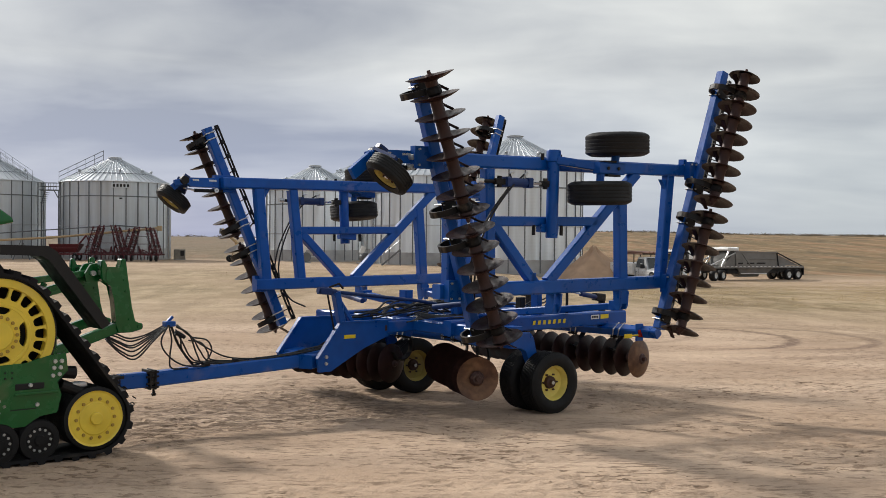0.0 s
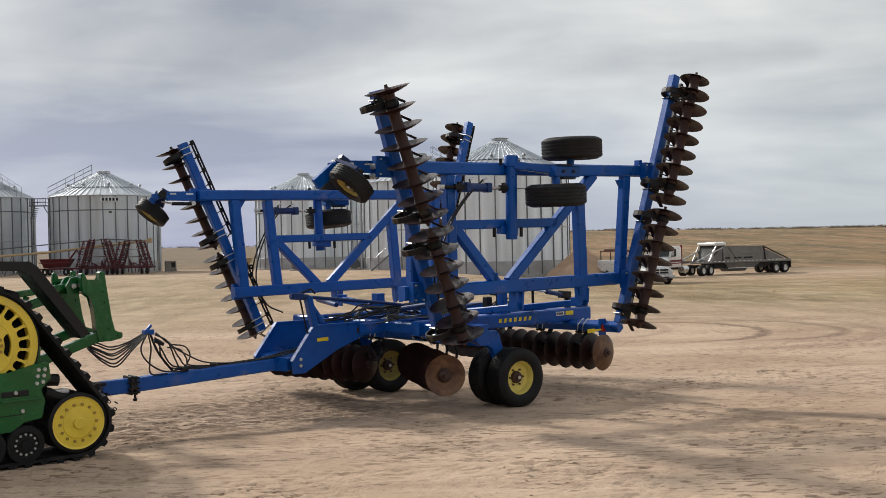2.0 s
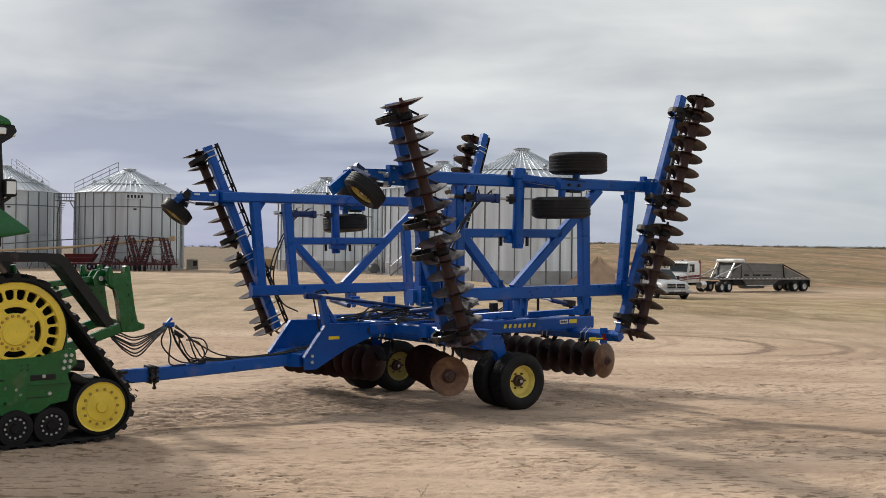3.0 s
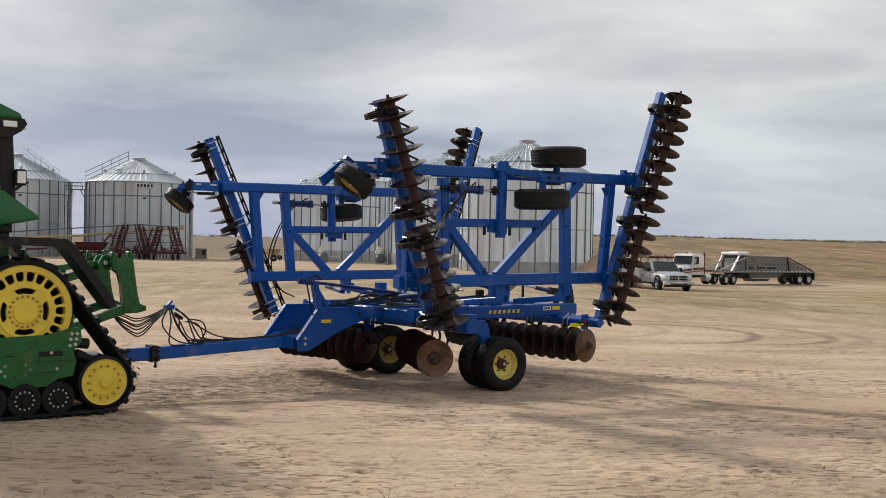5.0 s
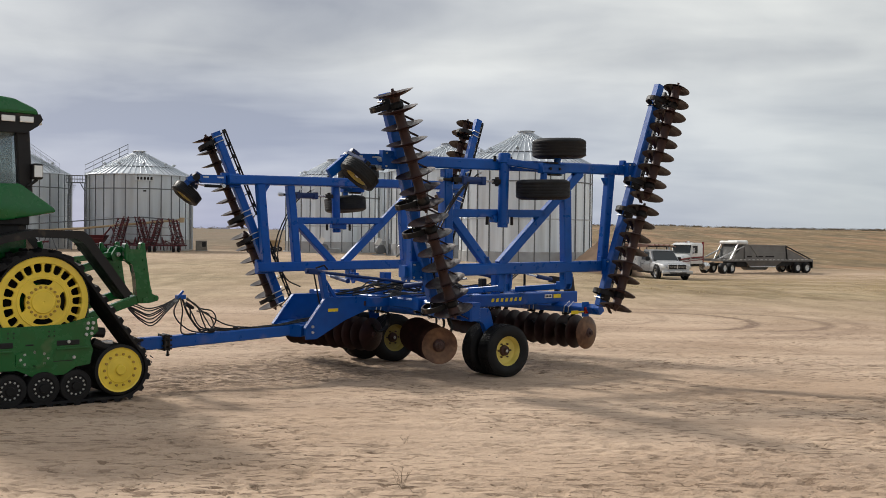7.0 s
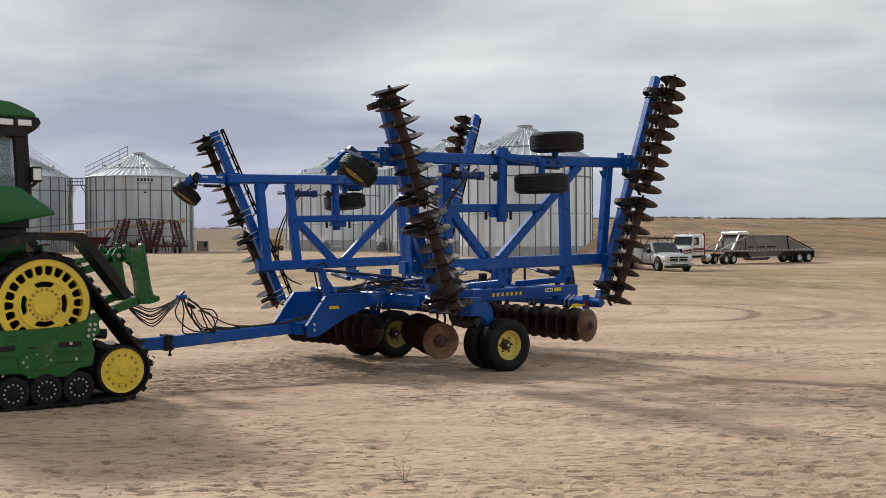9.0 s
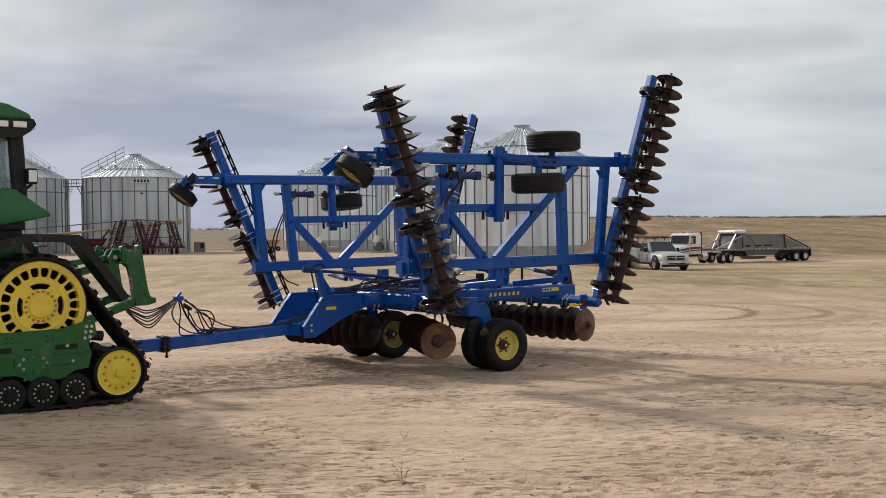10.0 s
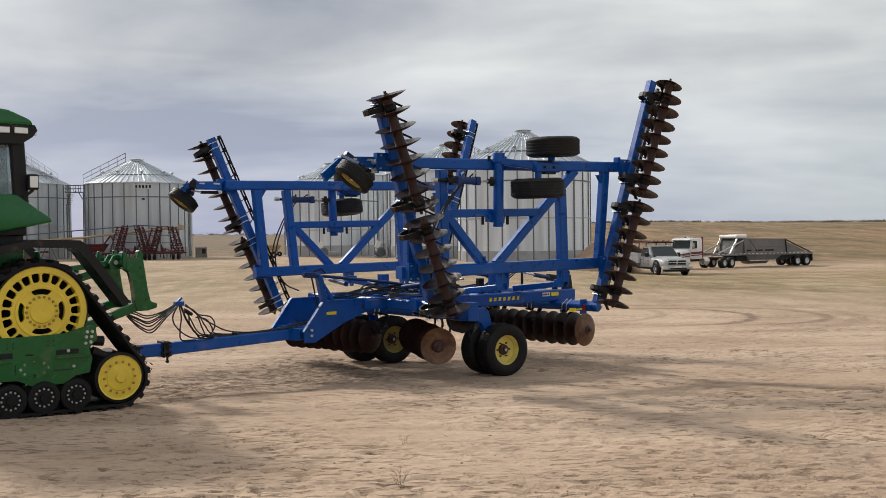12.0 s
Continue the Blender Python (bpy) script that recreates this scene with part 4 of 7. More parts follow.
# centre frame: two outer beams, two inner beams, cross members
for sg in (-1, 1):
    y0 = MID + sg * 1.08
    b = beam_part("side_beam", (-1.25, y0, 1.115), (2.09, y0, 1.115), 0.15, 0.19, BLUE, harrow)
    if sg < 0:
        # maker's name as plain slanted bars, and the decals beside it
        for k in range(7):
            bm = bmesh.new()
            x0 = 0.17 + k * 0.097
            plate(bm, [(x0, 1.092), (x0 + 0.05, 1.092), (x0 + 0.064, 1.147), (x0 + 0.014, 1.147)], 0.003, lambda x, y, c, q=y0 - 0.0775: Vector((x, q + c, y)))
            part("letter_bar", bm, DECAL_Y, b, "yellow maker's lettering as bars")
        for x0, x1, mt in ((1.33, 1.50, DECAL_W), (1.53, 1.70, DECAL_Y)):
            bm = bmesh.new()
            box(bm, (x0, y0 - 0.079, 1.115), (x1, y0 - 0.0755, 1.175))
            part("decal", bm, mt, b)
        bm = bmesh.new()
        for k in range(4):
            box(bm, (1.345 + 0.035 * k, y0 - 0.082, 1.13), (1.37 + 0.035 * k, y0 - 0.0795, 1.16))
        part("warning_print", bm, DECAL_K, b)
for y0 in (1.35, 2.25):
    beam_part("inner_beam", (-1.6, y0, 1.10), (2.0, y0, 1.10), 0.11, 0.15, BLUE, harrow)
for x0, half, z0, w in ((-1.12, 1.9, 1.10, 0.15), (0.05, 1.1, 1.14, 0.13), (1.25, 1.15, 1.09, 0.14), (1.98, 1.12, 1.10, 0.13)):
    beam_part("cross_member", (x0, MID - half, z0), (x0, MID + half, z0), w, 0.15, BLUE, harrow)
# wing carriers that reach out under the hinges
for sg in (-1, 1):
    for x0 in (-0.28, 0.92):
        beam_part("hinge_carrier", (x0 * 0.9, MID + sg * 1.05, 1.27), (x0, MID + sg * 1.93, 1.36), 0.13, 0.09, BLUE, harrow)
        bm = bmesh.new()
        beam(bm, (x0, MID + sg * 1.93, 1.31), (x0, MID + sg * 1.93, 1.43), 0.16, 0.12, (0, 1, 0))
        part("hinge_post", bm, BLUE, harrow)
# gooseneck plates
for y0 in (1.35, 2.25):
    bm = bmesh.new()
    plate(bm, [(-2.62, 0.60), (-2.45, 0.60), (-1.96, 0.85), (-1.45, 1.03), (-1.1, 1.03), (-1.1, 1.175), (-2.30, 1.185), (-2.64, 0.76)], 0.04, lambda x, y, c, q=y0: Vector((x, q + c, y)))
    pl = part("gooseneck_plate", bm, BLUE, harrow)
    bm = bmesh.new()
    beam(bm, (-2.64, y0, 0.76), (-2.30, y0, 1.19), 0.07, 0.018, (0.43, 0, -0.34))
    beam(bm, (-2.30, y0, 1.19), (-1.1, y0, 1.18), 0.07, 0.018, (0, 0, 1))
    part("flange", bm, BLUE, pl)
    if y0 < 1.5:
        bm = bmesh.new()
        box(bm, (-2.26, y0 - 0.025, 0.985), (-2.09, y0 - 0.021, 1.03))
        part("decal", bm, DECAL_Y, pl, "plain yellow decal")
        bm = bmesh.new()
        box(bm, (-1.63, y0 - 0.025, 1.05), (-1.5, y0 - 0.021, 1.12))
        part("decal", bm, SPOOL, pl)
        for z0 in (0.70, 0.78):
            bm = bmesh.new()
            lathe(bm, [(0, 0.02), (0.02, 0.018), (0.022, 0), (0, 0)], axis_frame((-2.52, y0 - 0.02, z0), (0, -1, 0)), 12)
            part("pin", bm, BOLT, pl)
# drawbar
bm = bmesh.new()
beam(bm, (-4.60, MID, 0.655), (-2.75, MID, 0.72), 0.16, 0.16)
db = part("drawbar", bm, BLUE, harrow)
bm = bmesh.new()
beam(bm, (-2.76, 1.60, 0.72), (-2.30, 1.80, 0.735), 0.44, 0.17, chamfer=0.08)
beam(bm, (-2.56, 1.80, 0.715), (-2.32, 1.80, 0.735), 0.85, 0.168, chamfer=0.08)
part("drawbar_yoke", bm, BLUE, harrow)
bm = bmesh.new()
for x0 in (-4.66, -4.60):
    box(bm, (x0 - 0.011, MID - 0.11, 0.55), (x0 + 0.011, MID + 0.11, 0.765), None, 0.006)
part("coupling_flange", bm, CAST, db)
for z0 in (0.575, 0.62, 0.69, 0.74):
    bm = bmesh.new()
    tube(bm, [(-4.70, MID - 0.095, z0), (-4.56, MID - 0.095, z0)], 0.013, 6)
    part("flange_bolt", bm, CAST, db)
bm = bmesh.new()
beam(bm, (-4.98, MID, 0.652), (-4.66, MID, 0.655), 0.13, 0.165)
part("hitch_head", bm, BLUE, db)
bm = bmesh.new()
lathe(bm, [(0, -0.16), (0.04, -0.16), (0.055, -0.11), (0.03, -0.09), (0.03, 0.13), (0.05, 0.14), (0.05, 0.16), (0, 0.16)], Matrix.Translation((-4.60, MID - 0.05, 0.555)) @ Matrix.Scale(0.5, 4), 12)
part("hitch_pin", bm, CAST, db)
bm = bmesh.new()
lathe(bm, [(0, -0.14), (0.035, -0.14), (0.05, -0.10), (0.03, -0.08), (0.03, 0.13), (0.05, 0.14), (0, 0.15)], Matrix.Translation((-5.03, MID, 0.62)) @ Matrix.Scale(0.8, 4), 12)
part("hitch_pin", bm, CAST, db)
bm = bmesh.new()
box(bm, (-5.09, MID - 0.075, 0.69), (-4.94, MID + 0.075, 0.725), None, 0.01)
box(bm, (-5.09, MID - 0.075, 0.575), (-4.94, MID + 0.075, 0.61), None, 0.01)
part("clevis", bm, CAST, db)
for k in range(7):
    t = k / 6
    bm = bmesh.new()
    m = Matrix.Translation((-4.94 + 0.10 * t, MID - 0.085, 0.60 - 0.22 * math.sin(t * 2.6))) @ pose(0, 0, 0, 90 * (k % 2), 35, 0)
    tube(bm, [m @ Vector((0.022 * math.cos(q), 0.014 * math.sin(q), 0)) for q in [j * math.pi / 4 for j in range(9)]], 0.006, 5)
    part("chain_link", bm, CAST, db)
# levelling mast and rod
bm = bmesh.new()
beam(bm, (-2.28, 1.37, 1.19), (-2.36, 1.37, 1.56), 0.10, 0.09, (1, 0, 0))
beam(bm, (-2.12, 1.37, 1.19), (-2.34, 1.37, 1.50), 0.05, 0.05, (1, 0, 0))
mast = part("levelling_mast", bm, BLUE, harrow)
bm = bmesh.new()
tube(bm, [(-2.62, 1.37, 1.585), (-2.36, 1.37, 1.56)], 0.034, 12)
beam(bm, (-2.60, 1.37, 1.582), (-2.44, 1.37, 1.569), 0.09, 0.085)
tube(bm, [(-2.36, 1.37, 1.56), (-1.15, 1.37, 1.42), (-0.75, 1.37, 1.36)], 0.023, 10)
part("levelling_rod", bm, BLUE_DARK, mast)
bm = bmesh.new()
tube(bm, [(-2.45, 1.37, 1.62), (-2.31, 1.37, 1.66), (-2.25, 1.37, 1.60)], 0.014, 6)
tube(bm, [(-2.48, 1.37, 1.54), (-2.38, 1.37, 1.10)], 0.012, 6)
part("crank", bm, CAST, mast)
for sg in (-1, 1):
    bm = bmesh.new()
    beam(bm, (-0.6, MID + sg * 0.55, 1.2), (-0.6, MID + sg * 0.55, 1.50), 0.16, 0.14, (1, 0, 0))
    part("cylinder_tower", bm, BLUE, harrow)
bm = bmesh.new()
beam(bm, (0.35, 0.60, 1.2), (0.35, 0.60, 1.62), 0.13, 0.10, (1, 0, 0))
part("transport_post", bm, BLUE, harrow)
# wheel legs and dual wheels
bm = bmesh.new()
tube(bm, [(-0.42, 0.35, 0.92), (-0.42, 2.95, 0.92)], 0.085, 16)
shaft = part("rockshaft", bm, BLUE, harrow, smooth=True)
for sg, ys_ in ((-1, (0.11, 0.49)), (1, (2.55, 3.10))):
    yc = sum(ys_) / 2
    bm = bmesh.new()
    if sg < 0:
        plate(bm, [(-0.31, 0.84), (-0.31, 1.03), (-0.10, 1.03), (-0.04, 0.96), (0.02, 0.72), (0.14, 0.36), (0.02, 0.34), (-0.10, 0.60), (-0.18, 0.80)], 0.09, lambda x, y, c, q=yc: Vector((x, q + c, y)))
        bmesh.ops.bevel(bm, geom=list(bm.edges), offset=0.012, segments=1, affect="EDGES")
    else:
        beam(bm, (-0.42, yc, 0.98), (-0.29, yc, 0.40), 0.07, 0.17, (0.6, 0, 0.4))
    leg = part("wheel_leg", bm, BLUE, harrow)
    bm = bmesh.new()
    beam(bm, (-0.42, yc, 0.85), (-0.42, yc, 1.12), 0.26, 0.2, (1, 0, 0))
    part("shaft_saddle", bm, BLUE, shaft)
    bm = bmesh.new()
    tube(bm, [(0.09, ys_[0], 0.392), (0.09, ys_[1], 0.392)] if sg < 0 else [(-0.19, ys_[0], 0.392), (-0.40, ys_[1], 0.392)], 0.05, 12)
    part("wheel_axle", bm, CAST, leg)
    for k, yy in enumerate(ys_):
        wheel = thing("wheel", "", "")
        wheel.parent = harrow
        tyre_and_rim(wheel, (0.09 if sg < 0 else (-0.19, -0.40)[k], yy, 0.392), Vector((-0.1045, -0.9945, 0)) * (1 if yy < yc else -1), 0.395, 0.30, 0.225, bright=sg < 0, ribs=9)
# centre disc rows
gang((-1.05, 0.20, 0.98), (-0.45, 1.50, 0.98), (-1.16, 0.12, 0.54), (-0.46, 1.55, 0.54), 8, -1, outer_tan=True, bar_size=0.13, face=0, springs=(0.3, 0.62, 0.95), bulge=Vector((1, 0, 0)))
gang((-1.30, 3.75, 0.98), (-0.95, 1.68, 0.98), (-1.38, 3.62, 0.53), (-1.065, 1.892, 0.54), 10, -1, bar_size=0.13, face=0)
gang((1.72, -0.36, 0.97), (1.55, 2.05, 0.97), (1.945, 0.11, 0.56), (1.79, 2.12, 0.56), 10, 1, outer_tan=True, bar_size=0.13, face=0, springs=(0.27, 0.58, 0.95), bulge=Vector((1, 0, 0)))
gang((1.95, 3.66, 0.97), (1.60, 2.20, 0.97), (1.97, 3.40, 0.56), (1.80, 2.32, 0.56), 6, 1, bar_size=0.13, face=0)
# rear light bracket
bm = bmesh.new()
plate(bm, [(1.60, 0.85), (1.73, 0.85), (1.73, 1.08), (1.60, 1.08)], 0.03, lambda x, y, c: Vector((x - 0.02, -0.10 + c, y)))
tail = part("light_bracket", bm, BLUE, harrow)
bm = bmesh.new()
box(bm, (1.595, -0.145, 0.90), (1.67, -0.115, 1.0), None, 0.006)
part("tail_lamp", bm, LENS_RED, tail, "red tail lamp lens")
bm = bmesh.new()
box(bm, (1.30, -0.13, 0.90), (1.45, -0.12, 0.955))
box(bm, (1.45, -0.128, 0.92), (1.60, -0.118, 0.94))
part("reflector", bm, DECAL_Y, tail, "yellow reflector strip")
bm = bmesh.new()
plate(bm, [(1.90, 1.21), (2.12, 1.21), (2.08, 1.44), (1.97, 1.44)], 0.05, lambda x, y, c: Vector((x, 0.60 + c, y)))
part("lamp_holder", bm, BLACK, harrow, "black lamp holder on the rear of the frame")
# hoses lying on the frame
rnd = random.Random(5)
for k in range(16):
    y0 = rnd.uniform(1.0, 2.3)
    x0 = rnd.uniform(-2.2, -1.0)
    pts = [(x0, y0, 1.22)]
    for j in range(5):
        x0 += rnd.uniform(0.2, 0.42)
        y0 += rnd.uniform(-0.16, 0.16)
        pts.append((x0, y0, 1.23 + rnd.uniform(0, 0.13)))
    pts.append((x0 + 0.15, y0, 1.2))
    bm = bmesh.new()
    tube(bm, curve_points(pts, 5), 0.012, 6)
    part("hose", bm, HOSE, harrow)
for x0, y0, z0, up_ in ((0.30, 0.85, 1.2, 0.24), (-0.55, 1.0, 1.2, 0.12), (0.62, 0.80, 1.2, 0.10)):
    bm = bmesh.new()
    box(bm, (x0 - 0.05, y0 - 0.05, z0 - 0.02), (x0 + 0.05, y0 + 0.05, z0 + up_), None, 0.012)
    part("valve_block", bm, CAST, harrow)
for k in range(3):
    bm = bmesh.new()
    pts = [(0.32, 0.80 + 0.03 * k, 1.25 + 0.02 * k), (0.50, 0.80, 1.33 + 0.03 * k), (0.72, 0.82, 1.30 + 0.05 * k), (0.90, 0.84, 1.40 + 0.04 * k), (1.05, 0.80, 1.52 + 0.03 * k)]
    tube(bm, curve_points(pts, 5), 0.011, 6)
    part("hose", bm, HOSE, harrow)
for k in range(6):
    bm = bmesh.new()
    y0 = 0.80 + 0.06 * k
    pts = [(-1.7 + 0.1 * k, y0, 1.20), (-1.3, y0 + 0.04, 1.23 + 0.01 * k), (-0.8, y0 - 0.03, 1.22), (-0.35 + 0.08 * k, y0 + 0.05, 1.27 + 0.03 * (k % 3)), (0.1, y0, 1.24), (0.5 + 0.1 * k, y0 + 0.1, 1.20)]
    tube(bm, curve_points(pts, 5), 0.0105, 6)
    part("hose", bm, HOSE, harrow)
for y0, z0 in ((0.78, 1.225), (0.98, 1.215), (1.18, 1.225)):
    bm = bmesh.new()
    tube(bm, [(-1.35, y0, z0), (-0.2, y0 + 0.02, z0 + 0.005), (1.7, y0, z0)], 0.009, 6)
    part("steel_line", bm, CHROME if y0 > 1.1 else BLUE, harrow)
# hose holder and the hoses to the tractor
bm = bmesh.new()
box(bm, (-4.46, MID - 0.05, 1.22), (-4.34, MID + 0.05, 1.28), None, 0.01)
beam(bm, (-4.42, MID, 1.27), (-4.36, MID, 1.33), 0.03, 0.03)
holder = part("hose_holder", bm, BLUE, harrow)
bm = bmesh.new()
tube(bm, curve_points([(-4.38, MID, 1.24), (-4.28, MID, 1.0), (-4.1, MID, 0.76)], 5), 0.014, 6)
part("hose_stand", bm, CAST, holder)
for k in range(7):
    o = 0.028 * (k - 3)
    sag = 0.90 + 0.035 * k + rnd.uniform(-0.01, 0.01)
    pts = [(-5.15, MID + o, 1.12 + 0.015 * k), (-4.98, MID + o, sag + 0.06), (-4.82, MID + o, sag), (-4.62, MID + o, 1.08 + 0.01 * k), (-4.42, MID + o * 0.6, 1.24)]
    bm = bmesh.new()
    tube(bm, curve_points(pts, 6), 0.0095, 6)
    part("hose", bm, HOSE, holder)
# droop of each hose from the holder: (along, up), then the run along the drawbar
DROOPS = (
    ((-4.45, 1.24), (-4.53, 1.07), (-4.46, 0.92), (-4.27, 0.79), (-4.0, 0.76)),
    ((-4.43, 1.23), (-4.40, 1.07), (-4.42, 0.90), (-4.40, 0.765), (-4.2, 0.75)),
    ((-4.34, 1.22), (-4.18, 1.12), (-4.08, 0.88), (-3.98, 0.79), (-3.5, 0.77)),
    ((-4.33, 1.23), (-4.14, 1.09), (-4.04, 0.93), (-3.90, 0.80), (-3.4, 0.775)),
    ((-4.32, 1.24), (-4.12, 1.07), (-3.95, 0.96), (-3.67, 0.83), (-3.2, 0.785)),
    ((-4.26, 1.10), (-4.25, 0.97), (-4.18, 0.85), (-4.05, 0.79), (-3.6, 0.77)),
    ((-4.10, 1.08), (-3.93, 1.04), (-3.87, 0.92), (-3.95, 0.80), (-4.1, 0.765)),
    ((-4.15, 1.05), (-3.99, 1.01), (-3.91, 0.90), (-3.86, 0.81), (-3.5, 0.78)),
    ((-4.30, 1.18), (-4.20, 1.00), (-4.12, 0.86), (-4.00, 0.80), (-3.6, 0.78)),
)
for k, droop in enumerate(DROOPS):
    o = 0.016 * (k - 4)
    pts = [(x0, MID - 0.02 + o, z0) for x0, z0 in droop]
    if k in (2, 3, 4, 7, 8):
        pts += [(-2.9, MID - 0.03 + o, 0.805), (-2.5, MID - 0.05 + o, 0.835 + 0.004 * k), (-2.1, MID - 0.08 + o * 2, 0.90), (-1.8, MID - 0.1 + o * 2, 1.0)]
    bm = bmesh.new()
    tube(bm, curve_points(pts, 6), 0.0095, 6)
    part("hose", bm, HOSE, holder)
bm = bmesh.new()
tube(bm, [(-4.36, MID - 0.08, 1.16), (-4.25, MID - 0.08, 1.10)], [0.03, 0.022], 8)
part("plug", bm, CAST, holder)
bm = bmesh.new()
tube(bm, [(-4.02, MID - 0.06, 0.775), (-3.94, MID - 0.06, 0.785)], 0.032, 8)
part("hose_clamp", bm, CAST, holder)
bm = bmesh.new()
tube(bm, [(-3.62, MID - 0.03, 0.785), (-3.56, MID - 0.03, 0.788)], 0.03, 8)
part("hose_clamp", bm, CAST, holder)

# ---- tracked tractor ----
TM = HM @ Matrix.Translation((0, 0, 0.14))
tractor = thing("tractor", "green tracked farm tractor with yellow wheels, hitched to a harrow", "tractor", TM)
TY0, TY1 = 0.45, 1.02           # near belt, outer and inner edge
DRIVE, REAR, FRONT = (-6.58, 1.19, 0.555), (-5.70, 0.365, 0.335), (-8.45, 0.40, 0.345)


def hull(points):
    """Convex outline, counter-clockwise."""
    pts = sorted(set((round(a, 5), round(b, 5)) for a, b in points))

    def half(seq):
        out = []
        for p in seq:
            while len(out) > 1 and (out[-1][0] - out[-2][0]) * (p[1] - out[-2][1]) - (out[-1][1] - out[-2][1]) * (p[0] - out[-2][0]) <= 0:
                out.pop()
            out.append(p)
        return out[:-1]
    return half(pts) + half(pts[::-1])


def belt_path(step):
    ring = hull([(cx + r * math.cos(t), cz + r * math.sin(t)) for cx, cz, r in (DRIVE, REAR, FRONT) for t in [2 * math.pi * k / 72 for k in range(72)]])
    ring = [Vector(p) for p in ring] + [Vector(ring[0])]
    out, left = [], 0.0
    for p, q in zip(ring, ring[1:]):
        d = (q - p).length
        while left < d:
            out.append(p.lerp(q, left / d))
            left += step
        left -= d
    return out


def slotted_disc(bm, m, r0, r1, slots, rib, fillet, z0, z1):
    """An annulus of radial ribs that flare at both ends, so that the windows between have round corners; rib: half width."""
    for k in range(slots):
        a0 = 2 * math.pi * (k + 0.5) / slots
        pts = []
        for r, w in ((r0, rib + fillet), (r0 + fillet * 0.35, rib + fillet * 0.4), (r0 + fillet, rib), (r1 - fillet, rib), (r1 - fillet * 0.35, rib + fillet * 0.4), (r1, rib + fillet)):
            pts.append((r, w / r))
        t1, t0 = pts[-1][1], pts[0][1]
        loop = pts + [(r1, t1 * (1 - j / 4)) for j in range(1, 8)] + [(r, -w) for r, w in pts[::-1]] + [(r0, t0 * (j / 4 - 1)) for j in range(1, 8)]
        rings = [[bm.verts.new(m @ Vector((r * math.cos(a0 + t), r * math.sin(a0 + t), z))) for r, t in loop] for z in (z0, z1)]
        bm.faces.new(rings[0][::-1])
        bm.faces.new(rings[1])
        for i in range(len(loop)):
            j = (i + 1) % len(loop)
            bm.faces.new((rings[0][i], rings[0][j], rings[1][j], rings[1][i]))


def annulus(bm, m, r0, r1, z0, z1, n=56):
    lathe(bm, [(r0, z0), (r0, z1 - 0.006), (r0 + 0.006, z1), (r1 - 0.006, z1), (r1, z1 - 0.006), (r1, z0)], m, n, closed=True)


def bolt_ring(parent, m, r, count, size, material, z, start=0.0, name="bolt"):
    mesh = None
    for k in range(count):
        t = start + 2 * math.pi * k / count
        at = m @ Matrix.Translation((r * math.cos(t), r * math.sin(t), z))
        if mesh is None:
            bm = bmesh.new()
            lathe(bm, [(0, size * 0.9), (size * 0.8, size * 0.9), (size, size * 0.6), (size, 0), (0, 0)], None, 8)
            ob = part(name, bm, material, parent)
            ob.matrix_local = at
            mesh = ob.data
        else:
            again(name, mesh, parent, at)


